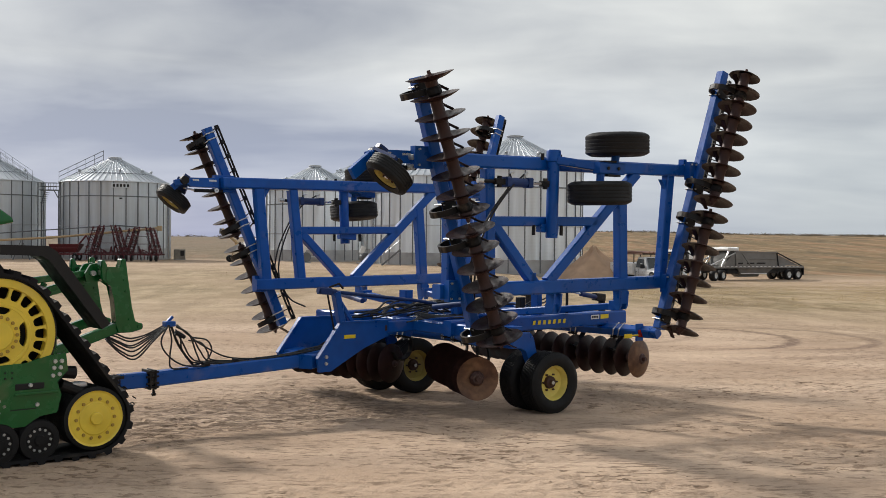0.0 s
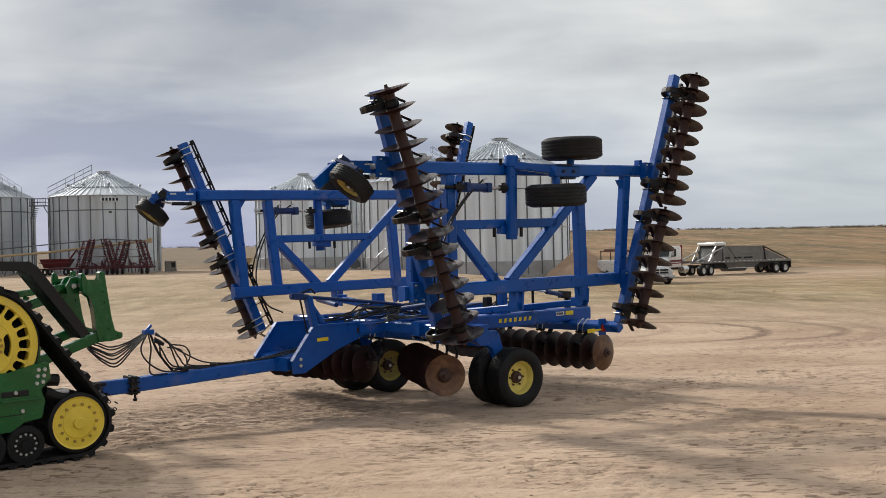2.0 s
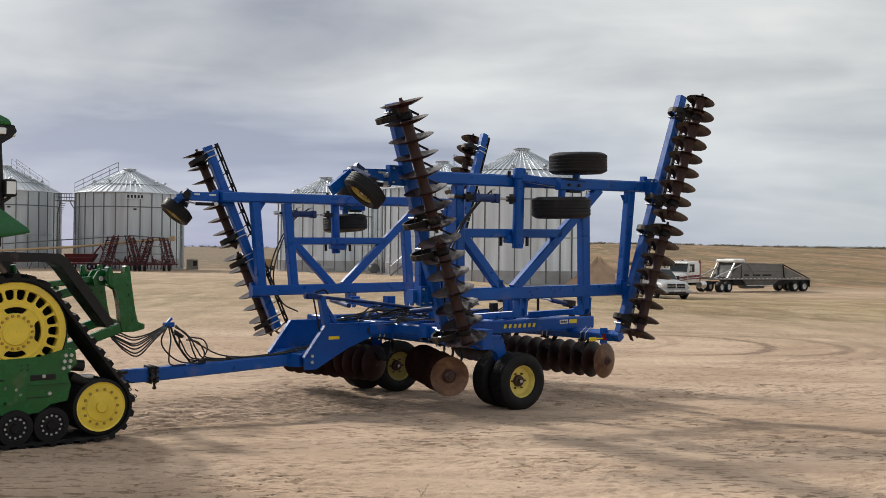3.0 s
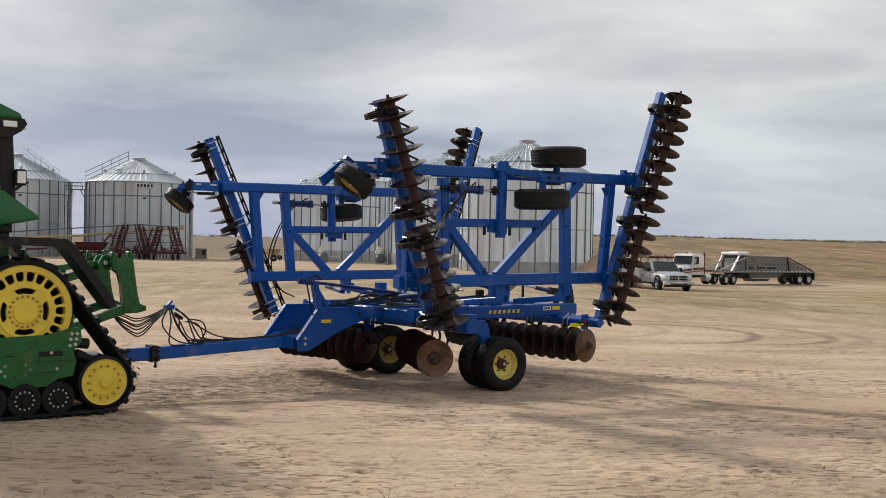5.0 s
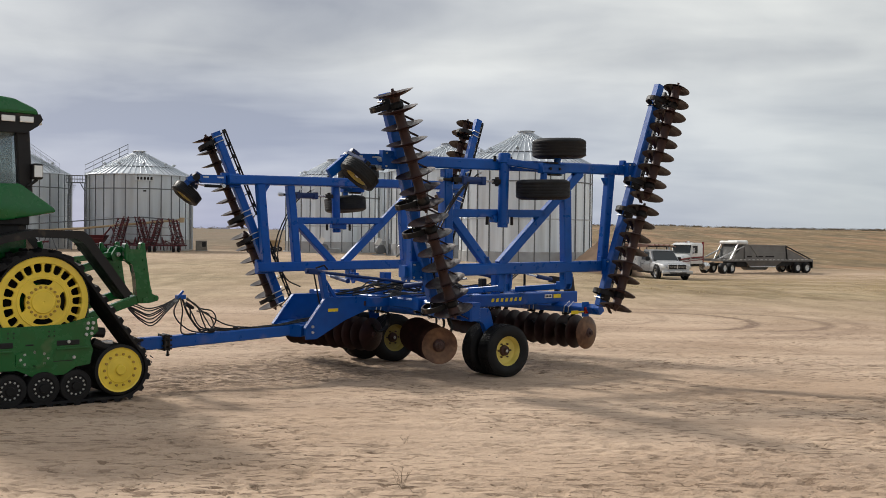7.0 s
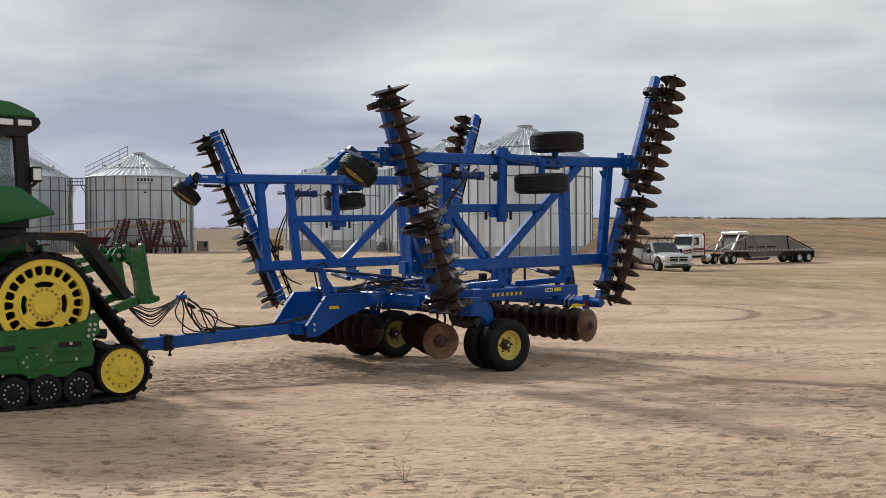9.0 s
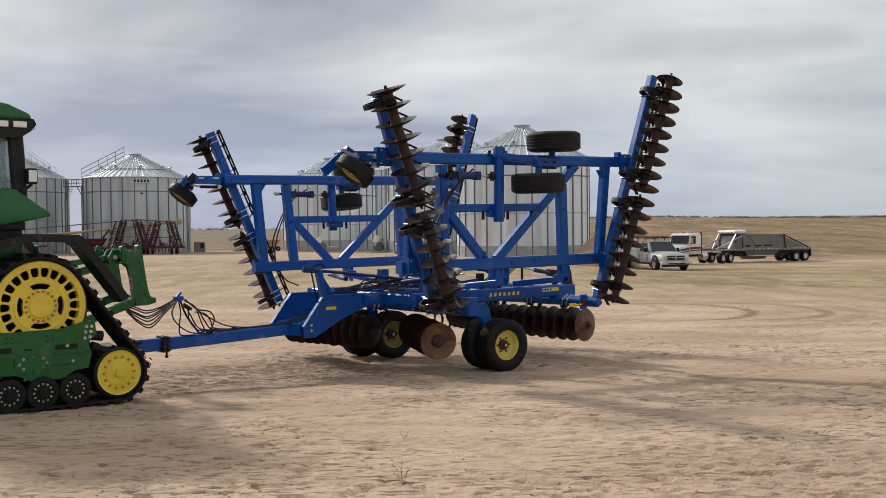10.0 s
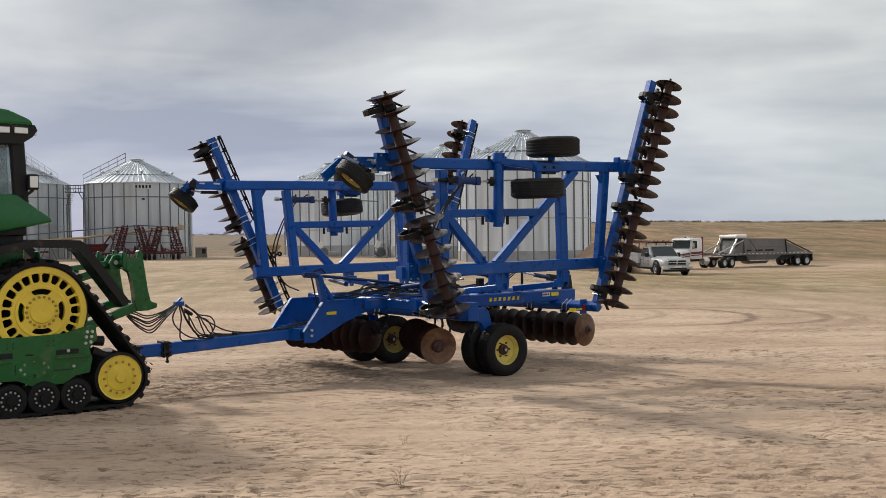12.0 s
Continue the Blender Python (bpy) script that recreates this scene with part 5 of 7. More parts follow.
def track_unit(sg):
    """Belt, wheels and frame of one side; sg -1: the near side."""
    c = MID
    yo, yi = c + sg * (c - TY0), c + sg * (c - TY1)
    face = Vector((0, sg, 0))
    path = belt_path(0.045)
    bm = bmesh.new()
    rings = []
    for k, p in enumerate(path):
        d = (path[(k + 1) % len(path)] - path[k - 1]).normalized()
        nrm = Vector((d.y, -d.x))
        rings.append([bm.verts.new((q.x, y, q.y)) for q, y in ((p - nrm * 0.028, yo), (p, yo), (p, yi), (p - nrm * 0.028, yi))])
    for k in range(len(rings)):
        r0, r1 = rings[k], rings[(k + 1) % len(rings)]
        for i in range(4):
            bm.faces.new((r0[i], r0[(i + 1) % 4], r1[(i + 1) % 4], r1[i]))
    belt = part("track_belt", bm, TRACK, tractor, "black ribbed rubber track belt")
    lug = None
    pts = belt_path(0.155)
    for k, p in enumerate(pts):
        d = (pts[(k + 1) % len(pts)] - pts[k - 1]).normalized()
        nrm = Vector((d.y, -d.x))
        for half in (0, 1):
            q = p + (d * 0.07 if half else d * 0)
            if lug is None:
                bm = bmesh.new()
                w = abs(yi - yo) / 2 - 0.01
                v = []
                for y, o in ((0, 0), (w, 0.055)):
                    v.append([bm.verts.new((o + x, y, z)) for x, z in ((-0.04, -0.002), (-0.028, 0.036), (0.028, 0.036), (0.04, -0.002))])
                for i in range(3):
                    bm.faces.new((v[0][i], v[0][i + 1], v[1][i + 1], v[1][i]))
                bm.faces.new(v[0])
                bm.faces.new(v[1][::-1])
                bmesh.ops.recalc_face_normals(bm, faces=bm.faces)
                lug = bpy.data.meshes.new("lug")
                bm.to_mesh(lug)
                bm.free()
                lug.materials.append(TRACK)
            mm = Matrix.Identity(4)
            s = 1 if (half == 0) else -1
            mm.col[0].xyz = (d.x * 1, 0, d.y)
            mm.col[1].xyz = (0, -sg * s, 0)
            mm.col[2].xyz = (nrm.x, 0, nrm.y)
            mm.col[3].xyz = (q.x, yo if half == 0 else yi, q.y)
            again("lug", lug, belt, mm)
    # driving wheel
    m = axis_frame((DRIVE[0], yo - sg * 0.03, DRIVE[1]), face)
    bm = bmesh.new()
    annulus(bm, m, 0.432, 0.508, -0.10, 0.0)
    slotted_disc(bm, m, 0.325, 0.434, 22, 0.013, 0.024, -0.05, -0.012)
    annulus(bm, m, 0.255, 0.330, -0.05, -0.012)
    annulus(bm, m, 0.255, 0.292, -0.05, 0.0)
    slotted_disc(bm, m, 0.190, 0.262, 4, 0.078, 0.022, -0.04, -0.004)
    lathe(bm, [(0, 0.012), (0.012, 0.016), (0.125, 0.014), (0.135, 0.0), (0.14, -0.002), (0.194, -0.004), (0.194, -0.06), (0, -0.06)], m, 40)
    drive = part("drive_wheel", bm, YELLOW, tractor, "yellow slotted driving wheel")
    bolt_ring(drive, m, 0.166, 18, 0.0165, BOLT_TAN, -0.003)
    bm = bmesh.new()
    lathe(bm, [(0.50, -0.02), (0.528, -0.02), (0.528, -0.5), (0.50, -0.5)], m, 48, closed=True)
    lathe(bm, [(0, -0.30), (0.30, -0.30), (0.42, -0.24), (0.50, -0.24), (0.50, -0.26), (0, -0.34)], m, 40)
    part("drum", bm, BLACK, drive)
    # rear idler
    for name, cx, cz, r, bolts in (("rear_idler", REAR[0], REAR[1], 0.262, 14), ("front_idler", FRONT[0], FRONT[1], 0.27, 14)):
        m = axis_frame((cx, yo - sg * 0.01, cz), face)
        bm = bmesh.new()
        lathe(bm, [(0, 0.035), (0.05, 0.035), (0.058, 0.028), (0.06, 0.004), (0.10, 0.0), (0.15, -0.004), (0.16, -0.012), (r - 0.02, -0.012), (r, -0.002), (r, -0.10), (0, -0.10)], m, 48)
        ob = part(name, bm, YELLOW, tractor, "yellow idler wheel")
        bolt_ring(ob, m, r * 0.70, bolts, 0.0165, BOLT_TAN, -0.012)
        bm = bmesh.new()
        lathe(bm, [(r, 0.0), (r + 0.035, -0.012), (r + 0.035, -0.5), (r, -0.5)], m, 48, closed=True)
        part("idler_tyre", bm, TYRE, ob)
    # rollers under the frame
    for cx in (-6.22, -6.58, -6.94, -7.32, -7.70):
        m = axis_frame((cx, yo - sg * 0.015, 0.225), face)
        bm = bmesh.new()
        lathe(bm, [(0, 0.03), (0.045, 0.03), (0.05, 0.01), (0.115, 0.004), (0.125, 0.016), (0.175, 0.012), (0.185, -0.01), (0.185, -0.16), (0, -0.16)], m, 36)
        ob = part("roller", bm, TYRE, tractor, "black roller wheel", smooth=True)
        bolt_ring(ob, m, 0.098, 12, 0.013, BOLT, 0.004)
    # undercarriage frame
    bm = bmesh.new()
    outline = [(-8.25, 0.48), (-6.86, 0.44), (-6.70, 0.36), (-6.35, 0.36), (-6.22, 0.44), (-6.06, 0.46), (-6.02, 0.62), (-6.06, 0.74), (-5.96, 0.84), (-5.98, 1.0), (-6.12, 0.99), (-6.35, 0.93), (-6.8, 0.92), (-8.25, 0.95)]
    plate(bm, outline, 0.05, lambda x, y, c0: Vector((x, yo - sg * 0.045 + c0, y)))
    fr = part("track_frame", bm, GREEN, tractor)
    for x0, x1, z0, z1 in ((-6.44, -6.17, 0.685, 0.755), (-7.20, -6.90, 0.685, 0.76), (-6.78, -6.68, 0.70, 0.73), (-6.50, -6.24, 0.51, 0.525)):
        bm = bmesh.new()
        box(bm, (x0, yo - sg * 0.045 - 0.0275, z0), (x1, yo - sg * 0.045 + 0.0275, z1), None, 0.012)
        part("slot", bm, BLACK, fr)
    at = [(-6.02, 0.93), (-6.08, 0.93), (-6.03, 0.87), (-6.09, 0.87), (-6.04, 0.81), (-6.10, 0.80), (-6.24, 0.55), (-6.30, 0.73)]
    at += [(-6.68 + 0.15 * math.cos(t), 0.56 + 0.075 * math.sin(t)) for t in [k * math.pi / 4 for k in range(8)]]
    mesh = None
    for x0, z0 in at:
        mm = axis_frame((x0, yo - sg * 0.02, z0), face)
        if mesh is None:
            bm = bmesh.new()
            lathe(bm, [(0, 0.016), (0.016, 0.016), (0.021, 0.009), (0.021, 0), (0, 0)], None, 8)
            ob = part("bolt", bm, BOLT, fr)
            ob.matrix_local = mm
            mesh = ob.data
        else:
            again("bolt", mesh, fr, mm)
    bm = bmesh.new()
    plate(bm, [(-6.88, 0.50), (-6.78, 0.465), (-6.58, 0.465), (-6.48, 0.50), (-6.48, 0.62), (-6.58, 0.655), (-6.78, 0.655), (-6.88, 0.62)], 0.016, lambda x, y, c0: Vector((x, yo - sg * 0.012 + c0, y)))
    part("cover_plate", bm, GREEN, fr)
    for x0, x1, z0 in ((-8.2, -6.92, 0.655), (-6.44, -6.06, 0.655)):
        bm = bmesh.new()
        beam(bm, (x0, yo - sg * 0.01, z0), (x1, yo - sg * 0.01, z0), 0.03, 0.022)
        part("frame_lip", bm, GREEN, fr)
    for x0 in (-6.96, -6.90, -6.52, -6.46):
        for z0 in (0.805, 0.855):
            bm = bmesh.new()
            lathe(bm, [(0, 0.006), (0.009, 0.006), (0.009, 0), (0, 0)], axis_frame((x0, yo - sg * 0.02, z0), face), 8)
            part("plug", bm, BLACK, fr)
    bm = bmesh.new()
    box(bm, (-8.1, min(yi, yo - sg * 0.1), 0.45), (-6.0, max(yi, yo - sg * 0.1), 0.8), None, 0.03)
    part("frame_core", bm, BLACK, fr)
    bm = bmesh.new()
    tube(bm, [(-6.0, yo - sg * 0.10, 0.70), (-5.78, yo - sg * 0.10, 0.60)], 0.055, 12)
    tube(bm, [(-6.02, yo - sg * 0.12, 0.82), (-5.86, yo - sg * 0.12, 0.80)], 0.06, 12)
    part("tensioner", bm, CAST, fr)
    bm = bmesh.new()
    box(bm, (-6.0, yo - sg * 0.10 - 0.03, 0.665), (-5.76, yo - sg * 0.10 + 0.03, 0.71), None, 0.015)
    part("belt_scraper", bm, SILVER, fr, "pale steel belt scraper")
    # black fender over the belt
    bm = bmesh.new()
    prof = [(-7.35, 1.80), (-7.0, 1.93), (-6.66, 2.0), (-6.14, 1.985), (-6.06, 1.93), (-5.56, 1.25)]
    lo_ = [(-7.33, 1.73), (-6.98, 1.85), (-6.66, 1.91), (-6.20, 1.895), (-6.13, 1.85), (-5.64, 1.20)]
    y0, y1 = yo - sg * 0.02, yo - sg * 0.36
    v = [[bm.verts.new((x, y, z)) for x, z in row] for y in (y0, y1) for row in (prof, lo_)]
    for i in range(len(prof) - 1):
        bm.faces.new((v[0][i], v[0][i + 1], v[2][i + 1], v[2][i]))
        bm.faces.new((v[1][i], v[3][i], v[3][i + 1], v[1][i + 1]))
        bm.faces.new((v[0][i], v[1][i], v[1][i + 1], v[0][i + 1]))
        bm.faces.new((v[2][i], v[2][i + 1], v[3][i + 1], v[3][i]))
    for i in (0, len(prof) - 1):
        bm.faces.new((v[0][i], v[2][i], v[3][i], v[1][i]))
    part("fender", bm, BLACK, tractor, "black plastic track fender")
    bm = bmesh.new()
    tube(bm, [(-6.30, yi - sg * 0.15, 1.3), (-6.42, yi - sg * 0.1, 1.86)], 0.03, 8)
    tube(bm, [(-6.15, yi - sg * 0.15, 1.2), (-5.95, yi - sg * 0.1, 1.62)], 0.03, 8)
    part("fender_stay", bm, GREEN, tractor)


track_unit(-1)
track_unit(1)
# rear axle and chassis
bm = bmesh.new()
tube(bm, [(-6.58, 0.75, 1.19), (-6.58, 2.55, 1.19)], 0.20, 20)
part("rear_axle", bm, GREEN, tractor)
bm = bmesh.new()
box(bm, (-10.2, MID - 0.36, 0.75), (-5.75, MID + 0.36, 1.42), None, 0.05)
part("chassis", bm, GREEN, tractor)
bm = bmesh.new()
box(bm, (-10.9, MID - 0.48, 1.3), (-8.25, MID + 0.48, 2.12), None, 0.14)
part("bonnet", bm, GREEN, tractor)
# cab
cab_from = set(bpy.data.objects)
bm = bmesh.new()
prof = [(-8.35, 3.38), (-8.30, 3.47), (-7.2, 3.55), (-6.66, 3.50), (-6.42, 3.40), (-6.38, 3.33), (-8.3, 3.33)]
plate(bm, prof, 1.86, lambda x, y, c0: Vector((x, MID + c0, y)))
bmesh.ops.bevel(bm, geom=list(bm.edges), offset=0.035, segments=2, affect="EDGES", profile=0.5)
roof = part("cab_roof", bm, GREEN, tractor, smooth=True)
bm = bmesh.new()
plate(bm, [(-8.2, 3.12), (-8.2, 3.34), (-6.37, 3.34), (-6.34, 3.28), (-6.40, 3.20), (-6.52, 3.12)], 1.80, lambda x, y, c0: Vector((x, MID + c0, y)))
part("roof_liner", bm, BLACK, roof)
for y0 in (MID - 0.80, MID - 0.55, MID + 0.6):
    bm = bmesh.new()
    box(bm, (-6.42, y0 - 0.09, 3.22), (-6.345, y0 + 0.09, 3.30), pose(0, 0, 0), 0.012)
    part("work_lamp", bm, LENS_W, roof, "clear work lamp")
for x0 in (-6.80, -6.60):
    bm = bmesh.new()
    box(bm, (x0, MID - 0.925, 3.235), (x0 + 0.15, MID - 0.895, 3.305), None, 0.01)
    part("side_lamp", bm, LENS_W, roof, "clear side work lamp")
for y0, k in ((MID - 0.80, -1), (MID + 0.80, 1)):
    for p0, p1, w in (((-6.50, y0, 2.28), (-6.55, y0, 3.2), 0.15), ((-8.15, y0, 2.1), (-8.0, y0, 3.2), 0.08)):
        beam_part("pillar", p0, p1, w, 0.11, BLACK, tractor, side=(0, 1, 0))
    bm = bmesh.new()
    plate(bm, [(-8.08, 2.42), (-6.64, 2.42), (-6.66, 3.16), (-7.97, 3.16)], 0.012, lambda x, y, c0, q=y0: Vector((x, q + c0, y)))
    part("side_window", bm, GLASS, tractor, "tinted cab window")
    bm = bmesh.new()
    box(bm, (-8.15, y0 - 0.03, 2.08), (-6.46, y0 + 0.03, 2.40), None, 0.015)
    part("cab_sill", bm, BLACK, tractor)
bm = bmesh.new()
plate(bm, [(MID - 0.74, 2.45), (MID + 0.74, 2.45), (MID + 0.74, 3.16), (MID - 0.74, 3.16)], 0.012, lambda x, y, c0: Vector((-6.52 + c0, x, y)))
part("rear_window", bm, GLASS, tractor, "tinted rear cab window")
bm = bmesh.new()
box(bm, (-8.15, MID - 0.77, 1.95), (-6.47, MID + 0.77, 2.12), None, 0.03)
part("cab_floor", bm, BLACK, tractor)
bm = bmesh.new()
box(bm, (-7.45, MID - 0.25, 2.12), (-6.95, MID + 0.25, 2.55), None, 0.06)
box(bm, (-7.05, MID - 0.25, 2.5), (-6.9, MID + 0.25, 3.05), None, 0.05)
part("seat", bm, BLACK, tractor)
# green rear deck that slopes back from the cab
bm = bmesh.new()
plate(bm, [(-8.0, 2.13), (-6.74, 2.13), (-6.18, 2.23), (-6.20, 2.28), (-6.58, 2.55), (-8.0, 2.55)], 1.78, lambda x, y, c0: Vector((x, MID + c0, y)))
bmesh.ops.bevel(bm, geom=list(bm.edges), offset=0.025, segments=2, affect="EDGES", profile=0.5)
part("rear_deck", bm, GREEN, tractor, smooth=True)
bm = bmesh.new()
box(bm, (-6.95, MID - 0.55, 1.35), (-6.40, MID + 0.55, 2.06), None, 0.04)
part("rear_housing", bm, GREEN, tractor)
bm = bmesh.new()
tube(bm, [(-6.50, MID - 0.88, 2.52), (-6.40, MID - 0.90, 2.60)], 0.018, 8)
arm = part("lamp_arm", bm, BLACK, tractor)
bm = bmesh.new()
box(bm, (-6.47, MID - 0.96, 2.60), (-6.35, MID - 0.80, 2.78), None, 0.02)
part("lamp_body", bm, BLACK, arm)
bm = bmesh.new()
box(bm, (-6.455, MID - 0.968, 2.625), (-6.365, MID - 0.958, 2.755), None, 0.003)
part("lamp_lens", bm, LENS_W, arm, "clear lamp lens")
for o in set(bpy.data.objects) - cab_from:
    if o.parent == tractor:
        o.location += Vector((-0.165, 0, -0.035))
# three-point hitch tower and links
for y0, thick in ((MID - 0.17, 0.12), (MID + 0.64, 0.06)):
    bm = bmesh.new()
    tow = [(-5.27, 1.74), (-5.26, 1.83), (-5.22, 1.83), (-5.21, 1.745), (-5.05, 1.74), (-5.05, 1.84), (-4.995, 1.84), (-4.985, 1.70), (-4.93, 1.32), (-4.905, 1.17), (-4.805, 1.15), (-4.805, 1.09), (-4.93, 1.06), (-5.085, 1.06), (-5.10, 1.14), (-5.125, 1.40), (-5.15, 1.56), (-5.26, 1.62)]
    plate(bm, tow, thick, lambda x, y, c0, q=y0: Vector((x, q + c0, y)))
    bmesh.ops.bevel(bm, geom=list(bm.edges), offset=0.012, segments=1, affect="EDGES")
    leg = part("hitch_tower", bm, GREEN, tractor)
    for x0, z0 in ((-5.02, 1.62), (-5.00, 1.50), (-4.96, 1.20), (-4.86, 1.12)):
        bm = bmesh.new()
        lathe(bm, [(0, 0.014), (0.013, 0.014), (0.015, 0), (0, 0)], axis_frame((x0, y0 - thick / 2, z0), (0, -1, 0)), 8)
        part("bolt", bm, GREEN, leg)
    beam_part("lower_link", (-6.1, y0, 0.78), (-5.0, y0, 1.14), 0.09, 0.11, GREEN, tractor)
beam_part("lift_arm", (-6.0, MID + 0.1, 1.42), (-5.34, MID + 0.1, 1.60), 0.08, 0.10, GREEN, tractor)
beam_part("cross_tube", (-5.15, MID - 0.24, 1.67), (-5.15, MID + 0.66, 1.67), 0.13, 0.13, GREEN, tractor)
beam_part("cross_tube", (-4.99, MID - 0.24, 1.10), (-4.99, MID + 0.66, 1.10), 0.08, 0.07, GREEN, tractor)
for y0 in (MID - 0.06, MID + 0.12):
    bm = bmesh.new()
    plate(bm, [(-5.36, 1.60), (-5.20, 1.60), (-5.16, 1.72), (-5.22, 1.80), (-5.32, 1.78), (-5.38, 1.68)], 0.035, lambda x, y, c0, q=y0: Vector((x, q + c0, y)))
    part("link_ear", bm, GREEN, tractor)
bm = bmesh.new()
tube(bm, [(-5.30, MID - 0.12, 1.69), (-5.30, MID + 0.18, 1.69)], 0.028, 10)
part("link_pin", bm, BOLT, tractor)
beam_part("top_link", (-6.2, MID + 0.03, 1.58), (-5.28, MID + 0.03, 1.69), 0.07, 0.07, GREEN, tractor)
bm = bmesh.new()
for k in range(4):
    box(bm, (-5.86, MID - 0.3 + 0.16 * k, 1.16), (-5.72, MID - 0.22 + 0.16 * k, 1.30), None, 0.01)
part("hydraulic_coupler", bm, CAST, tractor, kind="stuff")
beam_part("tow_bar", (-5.9, MID, 0.46), (-4.86, MID, 0.46), 0.12, 0.06, CAST, tractor)


# ---- grain bins ----
def corrugated(name, base):
    m = shader(name, base, 0.40, 0.35, 0.24, 1.7, (0.34, 0.33, 0.31), 0.22, stretch=(1, 1, 0.07))
    n, l = m.node_tree.nodes, m.node_tree.links
    b = n["Principled BSDF"]
    tc = n.new("ShaderNodeTexCoord")
    wv = n.new("ShaderNodeTexWave")
    wv.bands_direction = "Z"
    wv.inputs["Scale"].default_value = 3.0
    l.new(tc.outputs["Object"], wv.inputs["Vector"])
    bp = n.new("ShaderNodeBump")
    bp.inputs["Strength"].default_value, bp.inputs["Distance"].default_value = 0.22, 0.010
    l.new(wv.outputs[1], bp.inputs["Height"])
    l.new(bp.outputs[0], b.inputs["Normal"])
    return m


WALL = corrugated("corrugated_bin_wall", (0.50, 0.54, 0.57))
# brighter copy of WALL: missing light on four bins is put into the colour
WALL_BRIGHT = corrugated("brighter_corrugated_bin_wall", (0.72, 0.77, 0.81))


def grain_bin(x, y, r, eave, peak, turn, sign=False, ladder=None, side_pipes=(), words=""):
    z = land(x, y)
    ob = thing("grain_bin", words or "round galvanised corrugated steel grain bin with a ribbed conical roof", "grain bin", pose(x, y, z, 0, 0, turn), "grain bins")
    eave, peak = eave - z, peak - z
    bm = bmesh.new()
    lathe(bm, [(r + 0.25, -0.4), (r + 0.25, 0.12), (0, 0.12)], None, 48)
    part("foundation", bm, CONCRETE, ob)
    bm = bmesh.new()
    lathe(bm, [(r, 0.1), (r, eave), (r - 0.03, eave), (r - 0.03, 0.1)], None, 84, closed=True)
    wall = part("bin_wall", bm, WALL if sign else WALL_BRIGHT, ob, smooth=True)
    bm = bmesh.new()
    lathe(bm, [(r, 0.1), (r + 0.035, 0.1), (r + 0.035, 1.10), (r, 1.12)], None, 84)
    part("base_ring", bm, GALV_BASE, wall, smooth=True)
    # ring seams
    for k, zz in enumerate((eave - 1.42, eave - 4.3)):
        bm = bmesh.new()
        lathe(bm, [(r, zz - 0.05), (r + 0.05, zz - 0.04), (r + 0.05, zz + 0.04), (r, zz + 0.05)], None, 84)
        part("wind_ring" if k == 0 else "seam", bm, GALV_DARK if k == 0 else GALV, wall)
    count = 28
    mesh = None
    for k in range(count):
        t = 2 * math.pi * k / count
        mm = Matrix.Rotation(t, 4, "Z") @ Matrix.Translation((r, 0, 0))
        if mesh is None:
            bm = bmesh.new()
            beam(bm, (0.03, 0, 0.12), (0.03, 0, eave), 0.085, 0.08, (1, 0, 0))
            s = part("stiffener", bm, GALV_DARK, wall)
            s.matrix_local = mm
            mesh = s.data
        else:
            again("stiffener", mesh, wall, mm)
    # roof of ribbed sheets
    bm = bmesh.new()
    lathe(bm, [(r + 0.18, eave - 0.04), (r + 0.18, eave + 0.02), (0.55, peak - 0.22), (0.55, peak - 0.26), (r + 0.1, eave - 0.05)], None, 84, closed=True)
    roof = part("bin_roof", bm, GALV_ROOF, ob)
    mesh = None
    for k in range(count * 2):
        t = 2 * math.pi * (k + 0.5) / (count * 2)
        mm = Matrix.Rotation(t, 4, "Z")
        if mesh is None:
            bm = bmesh.new()
            beam(bm, (r + 0.16, 0, eave + 0.05), (0.6, 0, peak - 0.19), 0.06, 0.09, (0, 0, 1))
            s = part("roof_rib", bm, GALV_ROOF, roof)
            s.matrix_local = mm
            mesh = s.data
        else:
            again("roof_rib", mesh, roof, mm)
    bm = bmesh.new()
    lathe(bm, [(0.62, peak - 0.28), (0.62, peak - 0.05), (0.72, peak - 0.02), (0.45, peak + 0.06), (0, peak + 0.10)], None, 28)
    part("roof_cap", bm, GALV, roof)
    bm = bmesh.new()
    fr = 0.72
    zr = eave + (peak - eave) * (1 - fr)
    lathe(bm, [(r * fr - 0.03, zr + 0.10), (r * fr + 0.03, zr + 0.10), (r * fr + 0.03, zr + 0.16), (r * fr - 0.03, zr + 0.16)], None, 60, closed=True)
    part("roof_ring", bm, GALV_DARK, roof)
    vent = None
    for k in range(9):
        t = 2 * math.pi * (k + 0.3) / 9
        mm = Matrix.Rotation(t, 4, "Z") @ Matrix.Translation((r * 0.66, 0, eave + (peak - eave) * 0.31))
        if vent is None:
            bm = bmesh.new()
            tube(bm, curve_points([(0, 0, 0), (0, 0, 0.32), (0.10, 0, 0.40), (0.20, 0, 0.34)], 4), 0.12, 10)
            s = part("roof_vent", bm, GALV, roof)
            s.matrix_local = mm
            vent = s.data
        else:
            again("roof_vent", vent, roof, mm)
